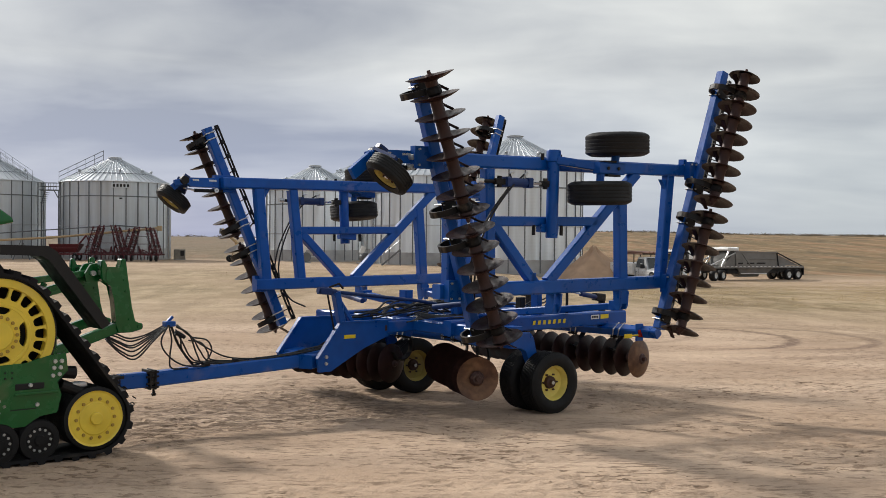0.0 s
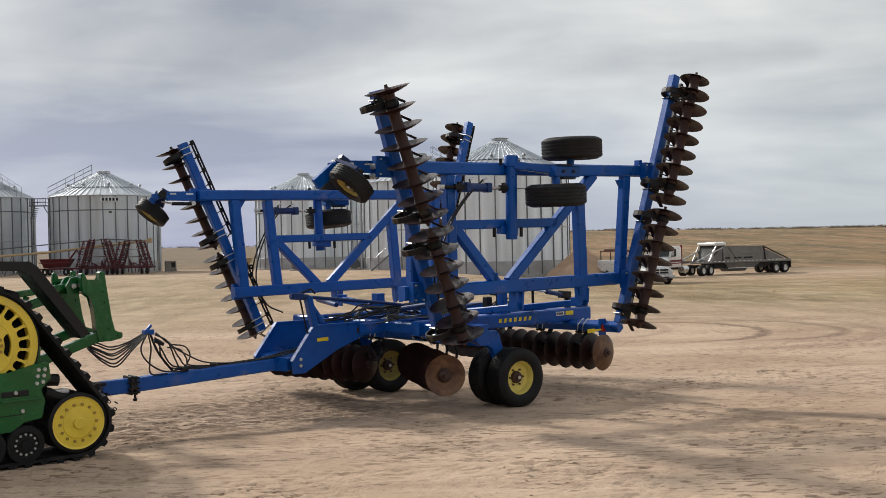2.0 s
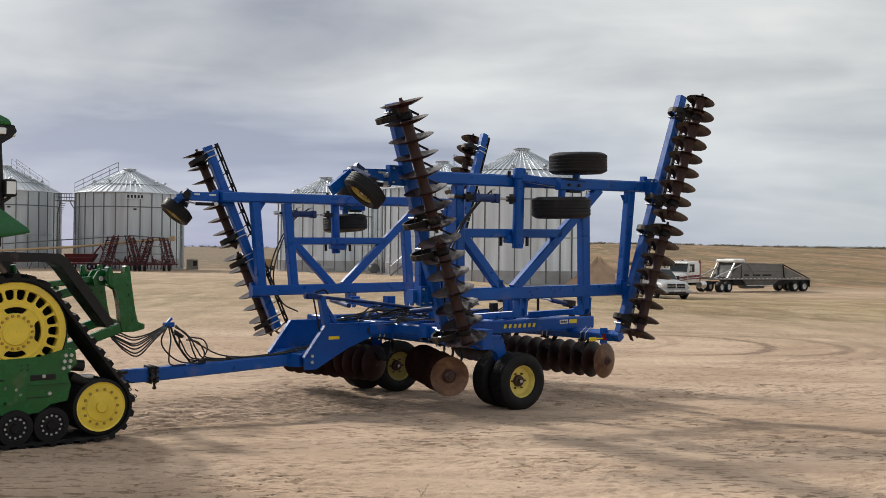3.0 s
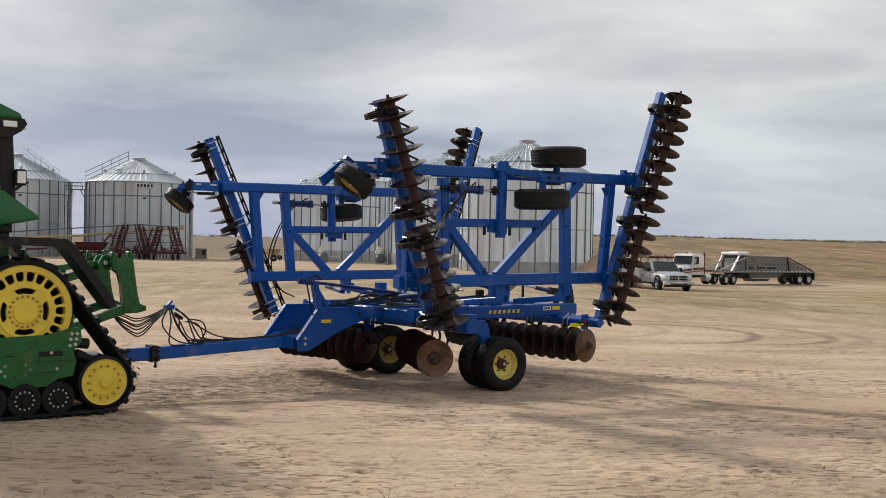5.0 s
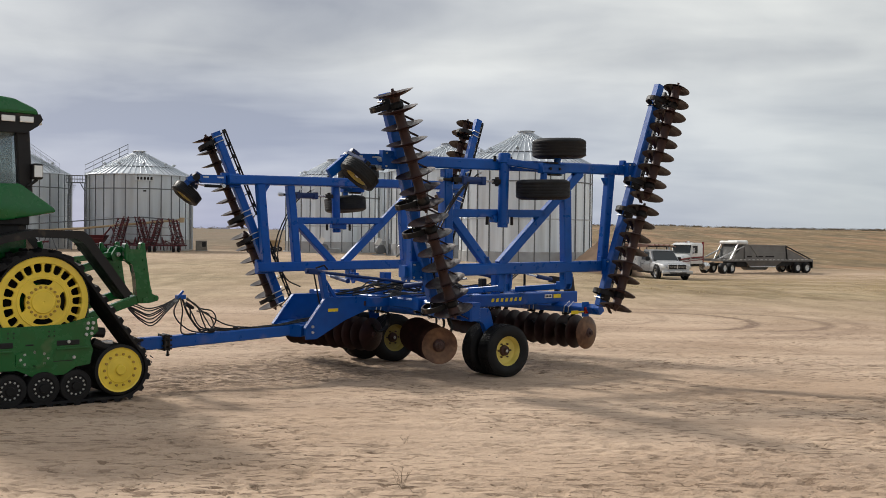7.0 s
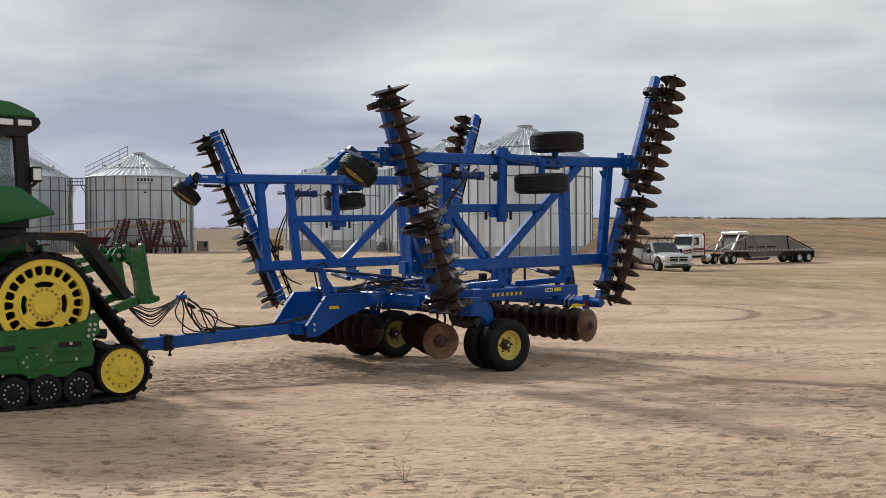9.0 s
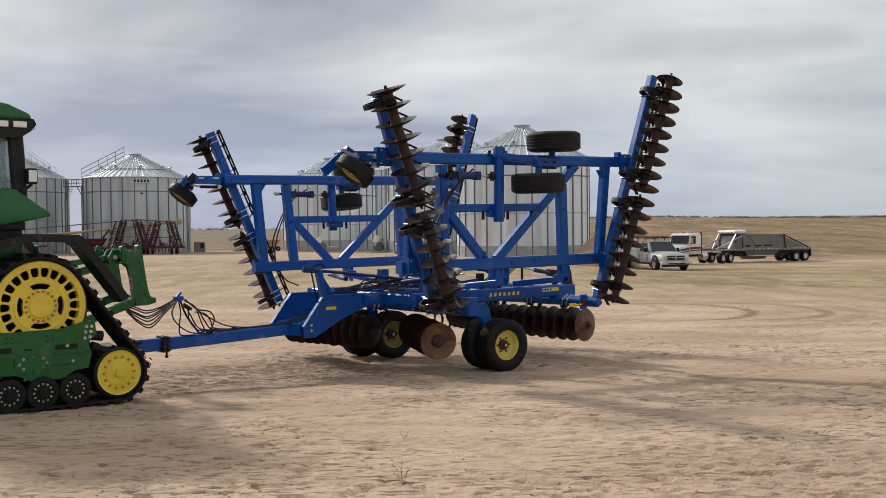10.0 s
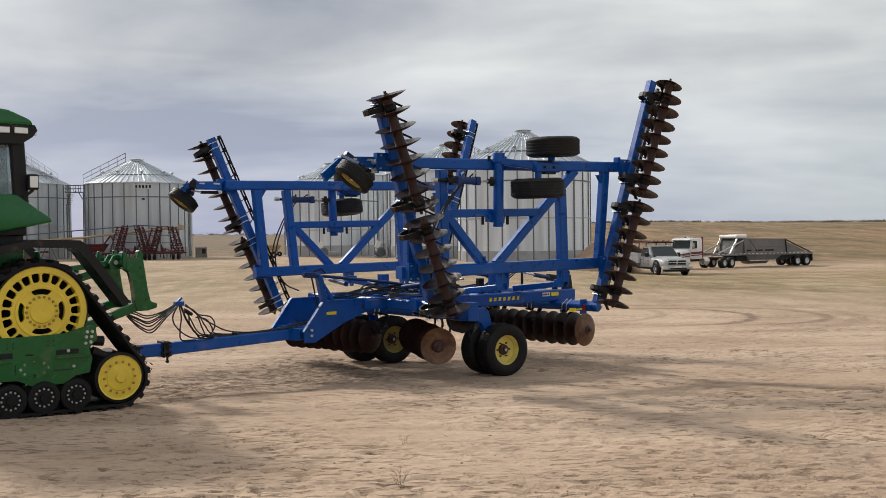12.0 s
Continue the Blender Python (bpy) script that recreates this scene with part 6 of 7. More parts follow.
    if ladder is not None:
        # stair with railings up the roof
        t = math.radians(ladder - turn)
        rad, tan = Vector((math.cos(t), math.sin(t), 0)), Vector((-math.sin(t), math.cos(t), 0))
        for o in (-0.35, 0.35):
            a0, b0 = rad * (r + 0.1) + tan * o + Vector((0, 0, eave)), rad * 1.1 + tan * o + Vector((0, 0, peak - 0.35))
            bm = bmesh.new()
            for hgt in (0.12, 0.55, 1.0):
                tube(bm, [a0 + Vector((0, 0, hgt)), b0 + Vector((0, 0, hgt))], 0.016, 6)
            part("handrail", bm, GALV_DARK, roof)
            for k in range(6):
                p = a0.lerp(b0, k / 5)
                bm = bmesh.new()
                tube(bm, [p, p + Vector((0, 0, 1.0))], 0.016, 6)
                part("rail_post", bm, GALV_DARK, roof)
    for a0, wide in side_pipes:
        t = math.radians(a0 - turn)
        for o in (0, 1):
            q = Vector((math.cos(t), math.sin(t), 0)) * (r + 0.22) + Vector((-math.sin(t), math.cos(t), 0)) * o * wide
            bm = bmesh.new()
            tube(bm, [q + Vector((0, 0, 0.1)), q + Vector((0, 0, eave - 0.1))], 0.10, 8)
            part("ladder_tube", bm, GALV, wall)
    if sign:
        # maker's plate with its letters as plain bars
        t = math.radians(sign - turn)
        mm = Matrix.Rotation(t, 4, "Z") @ Matrix.Translation((r + 0.10, 0, eave - 0.42))
        bm = bmesh.new()
        box(bm, (-0.02, -0.92, -0.23), (0.02, 0.92, 0.23), mm, 0.01)
        sg_ = part("sign", bm, GALV_ROOF, wall, "pale maker's sign with dark bars")
        for k in range(5):
            bm = bmesh.new()
            box(bm, (0.022, -0.74 + 0.32 * k, -0.14), (0.03, -0.54 + 0.32 * k, 0.14), mm)
            part("letter_bar", bm, DECAL_K, sg_)
        bm = bmesh.new()
        box(bm, (-0.02, -0.14, -1.30), (0.02, 0.14, -1.16), mm)
        part("small_plate", bm, DECAL_K, wall)
    return ob


def eye_dir(x, y):
    return math.degrees(math.atan2(-2 - y, 0.8 - x))


grain_bin(-31.8, 102.6, 5.15, 7.45, 10.05, 3, sign=eye_dir(-31.6, 102.6) + 6, ladder=200, side_pipes=((eye_dir(-31.6, 102.6) + 80, 0.3),),
          words="galvanised corrugated grain bin with a maker's sign under its eave")
grain_bin(-44.5, 102.6, 5.15, 7.55, 10.25, 9, sign=eye_dir(-44.4, 102.6) + 4, ladder=-20, side_pipes=((eye_dir(-44.4, 102.6) + 78, 0.3),),
          words="galvanised corrugated grain bin beside its twin, joined by a walkway")
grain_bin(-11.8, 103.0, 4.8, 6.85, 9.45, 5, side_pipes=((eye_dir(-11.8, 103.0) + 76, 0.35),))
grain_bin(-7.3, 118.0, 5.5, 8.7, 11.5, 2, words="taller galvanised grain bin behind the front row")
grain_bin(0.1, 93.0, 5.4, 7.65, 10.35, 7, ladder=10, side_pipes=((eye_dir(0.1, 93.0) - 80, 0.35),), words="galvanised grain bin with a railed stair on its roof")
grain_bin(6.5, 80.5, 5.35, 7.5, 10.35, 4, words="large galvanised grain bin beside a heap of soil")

# walkway between the two bins
bridge = thing("walkway", "steel walkway with railings between two grain bins", "walkway", pose(-38.1, 102.0, land(-38, 102)))
bm = bmesh.new()
box(bm, (-0.85, -0.4, 6.78), (0.85, 0.4, 6.88))
part("deck", bm, GALV_DARK, bridge)
for y0 in (-0.4, 0.4):
    for hgt in (7.2, 7.55):
        bm = bmesh.new()
        tube(bm, [(-0.85, y0, hgt), (0.85, y0, hgt)], 0.03, 6)
        part("handrail", bm, GALV_DARK, bridge)
    for x0 in (-0.8, -0.27, 0.27, 0.8):
        bm = bmesh.new()
        tube(bm, [(x0, y0, 6.8), (x0, y0, 7.55)], 0.03, 6)
        part("rail_post", bm, GALV_DARK, bridge)
# short flight that hangs under the deck, then the long ladder
for k in range(6):
    bm = bmesh.new()
    box(bm, (-0.78 + 0.07 * k, -0.3, 5.55 + 0.2 * k), (-0.45 + 0.07 * k, 0.3, 5.6 + 0.2 * k))
    part("tread", bm, GALV_DARK, bridge)
bm = bmesh.new()
tube(bm, [(-0.42, 0, 6.8), (-0.80, 0, 5.5), (-0.80, 0, 0.0)], 0.06, 6)
part("stair_rail", bm, GALV_DARK, bridge)
bm = bmesh.new()
tube(bm, [(0.45, 0, 6.8), (0.85, 0, 6.1)], 0.05, 6)
part("brace", bm, GALV_DARK, bridge)
bm = bmesh.new()
tube(bm, [(0.80, 0.3, 0), (0.80, 0.3, 6.8)], 0.06, 6)
part("post", bm, GALV_DARK, bridge)


# ---- things by the bins ----
def folded_cultivator(x, y, wide, tall, seed, words):
    """A red folded cultivator: base frame with wheels and rolling baskets, raised wing ladders leaning together, full of shanks."""
    rr = random.Random(seed)
    z = land(x, y)
    ob = thing("folded_cultivator", words, "cultivator", pose(x, y, z, 0, 0, 4), "folded cultivators")
    bm = bmesh.new()
    for y0 in (-1.2, -0.4, 0.4, 1.2):
        beam(bm, (-wide / 2, y0, 0.62), (wide / 2, y0, 0.62), 0.13, 0.13)
    for x0 in (-wide * 0.42, -wide * 0.2, 0.0, wide * 0.2, wide * 0.42):
        beam(bm, (x0, -1.3, 0.76), (x0, 1.4, 0.76), 0.10, 0.12, (0, 0, 1))
    part("base_frame", bm, RED, ob)
    for k in range(11):
        x0 = -wide * 0.46 + wide * 0.092 * k
        bm = bmesh.new()
        tube(bm, [(x0, -1.2, 0.62), (x0 + 0.05, -1.45, 0.45), (x0, -1.3, 0.18)], 0.04, 5)
        part("shank", bm, CAST if k % 2 else RED, ob)
    for x0 in (-wide * 0.40, -wide * 0.26, wide * 0.26, wide * 0.40):
        bm = bmesh.new()
        lathe(bm, [(0.12, -0.11), (0.27, -0.12), (0.31, -0.07), (0.31, 0.07), (0.27, 0.12), (0.12, 0.11)], axis_frame((x0, -1.1, 0.31), (1, 0.1, 0)), 18, closed=True)
        part("wheel", bm, TYRE, ob)
    for sg in (-1, 1):
        for k, (foot, head, hy, top) in enumerate(((0.45, 0.26, -1.15, 0.95), (0.35, 0.14, -0.6, 1.0), (0.40, 0.20, 0.7, 0.93))):
            pair = []
            for o in (-0.21, 0.21):
                a0 = Vector((sg * wide * foot + o, hy, 0.55))
                b0 = Vector((sg * wide * head + o, hy * 0.8, tall * top))
                if k == 0:
                    a0.z = 0.75
                pair.append((a0, b0))
            rail = beam_part("wing_rail", pair[0][0], pair[0][1], 0.085, 0.11, RED, ob, side=(0, 1, 0))
            beam_part("wing_rail", pair[1][0], pair[1][1], 0.085, 0.11, RED, ob, side=(0, 1, 0))
            for j in range(11):
                f = (j + 0.4) / 11
                p, q = pair[0][0].lerp(pair[0][1], f), pair[1][0].lerp(pair[1][1], f)
                beam_part("rung", p + Vector((-0.12, -0.05, rr.uniform(-0.08, 0.08))), q + Vector((0.12, -0.05, rr.uniform(-0.08, 0.08))), 0.06, 0.05, RED if j % 3 else CAST, rail)
                bm = bmesh.new()
                e = (p + q) / 2 + Vector((sg * rr.uniform(-0.32, 0.12), rr.uniform(-0.35, -0.1), rr.uniform(-0.25, -0.08)))
                tube(bm, [p, (p + e) / 2 + Vector((0, -0.08, 0.08)), e], 0.034, 5)
                part("shank", bm, CAST if j % 2 else RED, rail)
    for zz, w in ((0.50, 0.29), (0.72, 0.24)):
        beam_part("wing_stay", (-wide * w, -0.9, tall * zz), (wide * w, -0.9, tall * zz), 0.055, 0.055, RED if zz < 0.6 else DULL, ob)
    for k in range(5):
        bm = bmesh.new()
        x0 = rr.uniform(-wide * 0.22, wide * 0.22)
        tube(bm, [(x0, -0.9, 0.75), (x0 + rr.uniform(-0.2, 0.2), -0.7, rr.uniform(1.0, 1.5)), (x0 + rr.uniform(-0.5, 0.5), 0.2, 0.8)], 0.05, 6)
        part("fold_arm", bm, RED, ob)
    return ob


folded_cultivator(-30.0, 95.0, 3.6, 3.35, 3, "folded dark red field cultivator standing before a grain bin")
folded_cultivator(-26.75, 95.0, 3.4, 3.2, 8, "folded red cultivator with many shanks, parked beside its twin")

# red grain cart
z = land(-34.4, 95)
cart = thing("grain_cart", "red farm hopper cart on small wheels by the bins", "farm cart", pose(-33.7, 94.5, z, 0, 0, 5) @ Matrix.Diagonal((0.72, 1, 1, 1)))
bm = bmesh.new()
v0 = [bm.verts.new(p) for p in ((-1.9, -1.0, 1.55), (1.9, -1.0, 1.55), (1.9, 1.0, 1.55), (-1.9, 1.0, 1.55))]
v1 = [bm.verts.new(p) for p in ((-1.5, -0.6, 0.75), (1.3, -0.6, 0.75), (1.3, 0.6, 0.75), (-1.5, 0.6, 0.75))]
for i in range(4):
    bm.faces.new((v0[i], v0[(i + 1) % 4], v1[(i + 1) % 4], v1[i]))
bm.faces.new(v1)
bm.faces.new(v0[::-1])
part("hopper", bm, RED, cart)
bm = bmesh.new()
beam(bm, (-2.1, -0.7, 0.62), (2.2, -0.7, 0.62), 0.12, 0.14)
beam(bm, (-2.1, 0.7, 0.62), (2.2, 0.7, 0.62), 0.12, 0.14)
beam(bm, (-1.9, -1.02, 1.2), (1.9, -1.02, 1.2), 0.06, 0.08)
part("chassis", bm, RED, cart)
for x0 in (-1.3, 1.3):
    for y0 in (-0.85, 0.85):
        bm = bmesh.new()
        lathe(bm, [(0.16, -0.12), (0.33, -0.12), (0.36, 0), (0.33, 0.12), (0.16, 0.12)], axis_frame((x0, y0, 0.36), (0, 1, 0)), 18, closed=True)
        part("wheel", bm, TYRE, cart)
bm = bmesh.new()
tube(bm, [(1.5, 0, 1.5), (2.4, 0, 2.35), (2.75, 0, 1.9)], 0.11, 8)
part("spout", bm, RED, cart)
# small red wheeled cart further along
z = land(-38, 88)
dolly = thing("implement_dolly", "red two-wheeled implement dolly with white wheel centres", "trailer", pose(-37.9, 88.5, z))
bm = bmesh.new()
beam(bm, (-1.8, 0, 0.75), (2.4, 0, 0.95), 0.14, 0.18)
part("beam", bm, RED, dolly)
for x0 in (-0.2,):
    for y0 in (-0.6, 0.6):
        bm = bmesh.new()
        lathe(bm, [(0.2, -0.11), (0.38, -0.12), (0.42, 0), (0.38, 0.12), (0.2, 0.11)], axis_frame((x0, y0, 0.42), (0, 1, 0)), 20, closed=True)
        w = part("wheel", bm, TYRE, dolly)
        bm = bmesh.new()
        lathe(bm, [(0, -0.09), (0.21, -0.09), (0.21, 0.09), (0, 0.09)], axis_frame((x0, y0, 0.42), (0, 1, 0)), 16)
        part("rim", bm, WHITE, w)

# long auger tube and the thin pipe rail above
aug = thing("grain_auger", "long faded orange grain auger tube lying on stands", "grain auger", pose(0, 0, 0))
bm = bmesh.new()
tube(bm, [(-45.2, 95.4, 1.45), (-35.6, 96.4, 2.02), (-25.95, 96.9, 2.97)], 0.11, 12)
part("tube", bm, ORANGE, aug)
bm = bmesh.new()
box(bm, (-26.0, 96.65, 2.72), (-25.6, 97.15, 3.2), None, 0.05)
part("head", bm, ORANGE, aug)
for x0, y0, z0 in ((-38.5, 96.1, 1.83), (-28.2, 96.75, 2.72)):
    bm = bmesh.new()
    tube(bm, [(x0 - 0.8, y0, land(x0, y0)), (x0, y0, z0), (x0 + 0.8, y0, land(x0, y0))], 0.06, 6)
    part("stand", bm, GALV_DARK, aug)
rail = thing("pipe_rail", "thin dark pipe carried on posts past the bins", "pipe", pose(0, 0, 0))
bm = bmesh.new()
tube(bm, [(-46, 97.3, 2.0), (-36.6, 96.6, 2.7), (-29.6, 96.6, 3.2), (-26.2, 96.8, 2.95)], 0.055, 6)
part("pipe", bm, GALV_DARK, rail)
for x0, z0 in ((-44.0, 2.1), (-36.6, 2.7), (-29.6, 3.2)):
    bm = bmesh.new()
    tube(bm, [(x0, 97.0, land(x0, 97)), (x0, 97.0, z0)], 0.05, 6)
    part("post", bm, GALV_DARK, rail)

# small weathered hopper on wheels
fx, fy = -17.9, 103.5
hopper = thing("hopper", "small weathered tan hopper on two wheels beside a bin", "hopper", pose(fx, fy, land(fx, fy), 0, 0, 12))
bm = bmesh.new()
lo = [bm.verts.new((a, b, 0.45)) for a, b in ((-0.3, -0.3), (0.3, -0.3), (0.3, 0.3), (-0.3, 0.3))]
hi = [bm.verts.new((a, b, 1.15)) for a, b in ((-0.75, -0.6), (0.75, -0.6), (0.75, 0.6), (-0.75, 0.6))]
inn = [bm.verts.new((a, b, 1.13)) for a, b in ((-0.70, -0.55), (0.70, -0.55), (0.70, 0.55), (-0.70, 0.55))]
deep = [bm.verts.new((a, b, 0.52)) for a, b in ((-0.27, -0.27), (0.27, -0.27), (0.27, 0.27), (-0.27, 0.27))]
for r0, r1 in ((lo, hi), (hi, inn), (inn, deep)):
    for k in range(4):
        bm.faces.new((r0[k], r0[(k + 1) % 4], r1[(k + 1) % 4], r1[k]))
bm.faces.new(lo[::-1])
bm.faces.new(deep)
bmesh.ops.recalc_face_normals(bm, faces=bm.faces)
part("bowl", bm, ORANGE, hopper)
for a, b in ((-0.32, -0.32), (0.32, -0.32), (0.32, 0.32), (-0.32, 0.32)):
    beam_part("leg", (a * 1.3, b * 1.3, 0.0), (a, b, 0.62), 0.06, 0.06, GALV_DARK, hopper)
for k in (-1, 1):
    bm = bmesh.new()
    lathe(bm, [(0.08, -0.06), (0.22, -0.06), (0.25, 0), (0.22, 0.06), (0.08, 0.06)], axis_frame((0.55, k * 0.5, 0.25), (0, 1, 0)), 14, closed=True)
    part("wheel", bm, TYRE, hopper)
beam_part("spout", (-0.2, 0, 0.5), (-1.35, 0, 0.95), 0.16, 0.16, ORANGE, hopper)

# grey control cabinet
z = land(-25, 101)
cab_box = thing("control_cabinet", "weathered tan-grey metal control cabinet on the ground by a bin", "cabinet", pose(-24.9, 101, z, 0, 0, 20) @ Matrix.Diagonal((0.82, 0.85, 0.92, 1)))
bm = bmesh.new()
box(bm, (-0.65, -0.4, 0.05), (0.65, 0.4, 1.15), None, 0.04)
part("body", bm, CABINET, cab_box)
bm = bmesh.new()
box(bm, (0.05, -0.43, 0.45), (0.5, -0.405, 1.0), None, 0.01)
part("door", bm, BLACK, cab_box)
bm = bmesh.new()
box(bm, (-0.75, -0.45, -0.1), (0.75, 0.45, 0.06))
part("base", bm, CONCRETE, cab_box)

# portable auger on wheels
z = land(-18.6, 95)
pa = thing("portable_auger", "small tan portable auger raised on a wheeled frame", "grain auger", pose(-18.4, 95, z))
bm = bmesh.new()
tube(bm, [(1.9, 0, 0.35), (-1.1, 0, 3.05)], 0.14, 10)
part("tube", bm, ORANGE, pa)
bm = bmesh.new()
tube(bm, [(-1.15, 0, 3.1), (-1.2, 0, 2.6)], 0.17, 8)
part("spout", bm, GALV_DARK, pa)
bm = bmesh.new()
tube(bm, [(-0.2, 0, 0.35), (0.2, 0, 1.9)], 0.05, 6)
tube(bm, [(-0.2, -0.6, 0.35), (2.0, -0.2, 0.35)], 0.05, 6)
part("frame", bm, ORANGE, pa)
for x0, y0 in ((-0.25, -0.65), (-0.25, 0.65), (2.0, -0.3)):
    bm = bmesh.new()
    lathe(bm, [(0.1, -0.09), (0.30, -0.09), (0.33, 0), (0.30, 0.09), (0.1, 0.09)], axis_frame((x0, y0, 0.33), (0, 1, 0)), 16, closed=True)
    part("wheel", bm, TYRE, pa)

# bin fans with pale motor hoods
for x0, y0, sc in ((-11.6, 93.2, 1.0), (-6.2, 92.2, 1.05)):
    z = land(x0, y0)
    fan = thing("bin_fan", "white hooded aeration fan on a small base by a grain bin", "fan", pose(x0, y0, z, 0, 0, 15), "bin fans")
    bm = bmesh.new()
    lathe(bm, [(0, 0), (0.42, 0), (0.45, 0.1), (0.45, 0.5), (0.40, 0.55), (0, 0.55)], axis_frame((0, 0, 0.55), (0.3, -1, 0)), 18)
    part("housing", bm, GALV_DARK, fan)
    bm = bmesh.new()
    beam(bm, (-0.25, -0.3, 0.95), (0.05, -0.3, 1.55), 0.42, 0.30, (0, 1, 0))
    part("hood", bm, WHITE, fan)
    bm = bmesh.new()
    beam(bm, (0.1, 0.3, 0.45), (1.7, 1.2, 0.35), 0.5, 0.4)
    part("duct", bm, GALV, fan)
    bm = bmesh.new()
    box(bm, (-0.5, -0.6, -0.1), (0.5, 0.5, 0.12))
    part("base", bm, CONCRETE, fan)

# small steel stair at the foot of a bin
sx, sy = -3.4, 87.0
stair = thing("bin_stair", "short galvanised steel stair at the foot of a bin", "stairs", pose(sx, sy, land(sx, sy)))
for y0 in (-0.35, 0.35):
    beam_part("stringer", (-0.85, y0, 0.0), (0.75, y0, 1.35), 0.05, 0.14, GALV_DARK, stair)
    bm = bmesh.new()
    tube(bm, [(-0.8, y0, 0.1), (-0.8, y0, 0.85), (0.75, y0, 2.2), (0.75, y0, 1.35)], 0.025, 6)
    part("handrail", bm, GALV, stair)
for k in range(6):
    bm = bmesh.new()
    box(bm, (-0.80 + 0.26 * k, -0.35, 0.12 + 0.22 * k), (-0.54 + 0.26 * k, 0.35, 0.15 + 0.22 * k))
    part("tread", bm, GALV, stair)
for y0 in (-0.35, 0.35):
    bm = bmesh.new()
    tube(bm, [(0.75, y0, 0.0), (0.75, y0, 1.35)], 0.035, 6)
    part("leg", bm, GALV_DARK, stair)

# heap of soil
bm = bmesh.new()
rows_, cols_ = 26, 44
grid = []
for j in range(rows_ + 1):
    f = j / rows_
    ring = []
    for i in range(cols_):
        t = 2 * math.pi * i / cols_
        rr_ = 3.1 * f * (1 + 0.12 * math.sin(2 * t + 1) + 0.06 * math.sin(5 * t))
        hh = 2.5 * (1 - f) ** 1.05 * (1 + 0.10 * math.sin(3 * t)) + 0.28 * noise.noise(Vector((rr_ * math.cos(t) * 0.9, rr_ * math.sin(t) * 0.9, 4))) * (1 - f * f) + 0.14 * noise.noise(Vector((rr_ * math.cos(t) * 2.5, rr_ * math.sin(t) * 2.5, 8))) * (1 - f)
        ring.append(bm.verts.new((rr_ * math.cos(t) * 0.95, rr_ * math.sin(t), hh - 0.25 * f ** 4)))
    grid.append(ring)
for j in range(rows_):
    for i in range(cols_):
        k = (i + 1) % cols_
        if j == 0:
            continue
        bm.faces.new((grid[j][i], grid[j][k], grid[j + 1][k], grid[j + 1][i]))
bm.faces.new(grid[1])
for q in grid[0]:
    bm.verts.remove(q)
heap = part("soil_mound", bm, SAND, None, smooth=True)
heap.matrix_world = pose(11.85, 74.0, land(11.85, 74))
tagged(heap, "tall heap of bare sandy soil beside a grain bin", "soil mound")


# ---- vehicles ----
def road_wheel(ob, at, along, r=0.5, w=0.28, rim=None):
    m = axis_frame(at, along)
    bm = bmesh.new()
    h = w / 2
    lathe(bm, [(r * 0.58, -h), (r * 0.9, -h), (r, -h * 0.7), (r, h * 0.7), (r * 0.9, h), (r * 0.58, h)], m, 28, closed=True)
    tyre = part("tyre", bm, TYRE, ob, smooth=True)
    bm = bmesh.new()
    lathe(bm, [(0, h * 0.7), (0.09, h * 0.7), (0.11, h * 0.3), (r * 0.42, h * 0.2), (r * 0.60, h * 0.9), (r * 0.60, -h * 0.8), (0, -h * 0.8)], m, 22)
    part("rim", bm, rim or SILVER, tyre, smooth=True)
    return tyre


# silver service pickup, seen from its front corner
px, py = 15.0, 68.5
PM = pose(px, py, land(px, py), 0, 0, -77) @ Matrix.Scale(1.10, 4)       # local x points forward
pick = thing("service_pickup", "silver pickup truck with a utility box bed parked on dry grass", "pickup truck", PM)
def loft(bm, rings):
    """A closed skin over rings of points, capped at both ends."""
    vr = [[bm.verts.new(p) for p in r] for r in rings]
    n_ = len(vr[0])
    for r0, r1 in zip(vr, vr[1:]):
        for i in range(n_):
            bm.faces.new((r0[i], r0[(i + 1) % n_], r1[(i + 1) % n_], r1[i]))
    bm.faces.new(vr[0][::-1])
    bm.faces.new(vr[-1])


def car_ring(x, half, low, belt, high, crown):
    """Half-rounded cross section of a car body at one station."""
    return [(x, -half + 0.04, low), (x, -half, low + 0.12), (x, -half, belt - 0.10), (x, -half + 0.05, belt), (x, -half * crown, high), (x, half * crown, high), (x, half - 0.05, belt), (x, half, belt - 0.10), (x, half, low + 0.12), (x, half - 0.04, low)]


bm = bmesh.new()
loft(bm, [car_ring(x, w, lo_, be, hi_, cr) for x, w, lo_, be, hi_, cr in ((-0.80, 0.93, 0.48, 1.10, 1.14, 0.8), (0.9, 0.95, 0.48, 1.10, 1.16, 0.78), (1.1, 0.96, 0.50, 1.06, 1.19, 0.62), (1.75, 0.97, 0.52, 1.02, 1.16, 0.58), (2.35, 0.93, 0.54, 0.98, 1.10, 0.55), (2.56, 0.86, 0.56, 0.92, 1.02, 0.55), (2.62, 0.78, 0.58, 0.86, 0.96, 0.55))])
part("body", bm, SILVER, pick, smooth=True)
bm = bmesh.new()
box(bm, (-4.2, -0.42, 0.46), (-0.7, 0.42, 0.72), None, 0.04)
part("frame", bm, CAST, pick)
bm = bmesh.new()
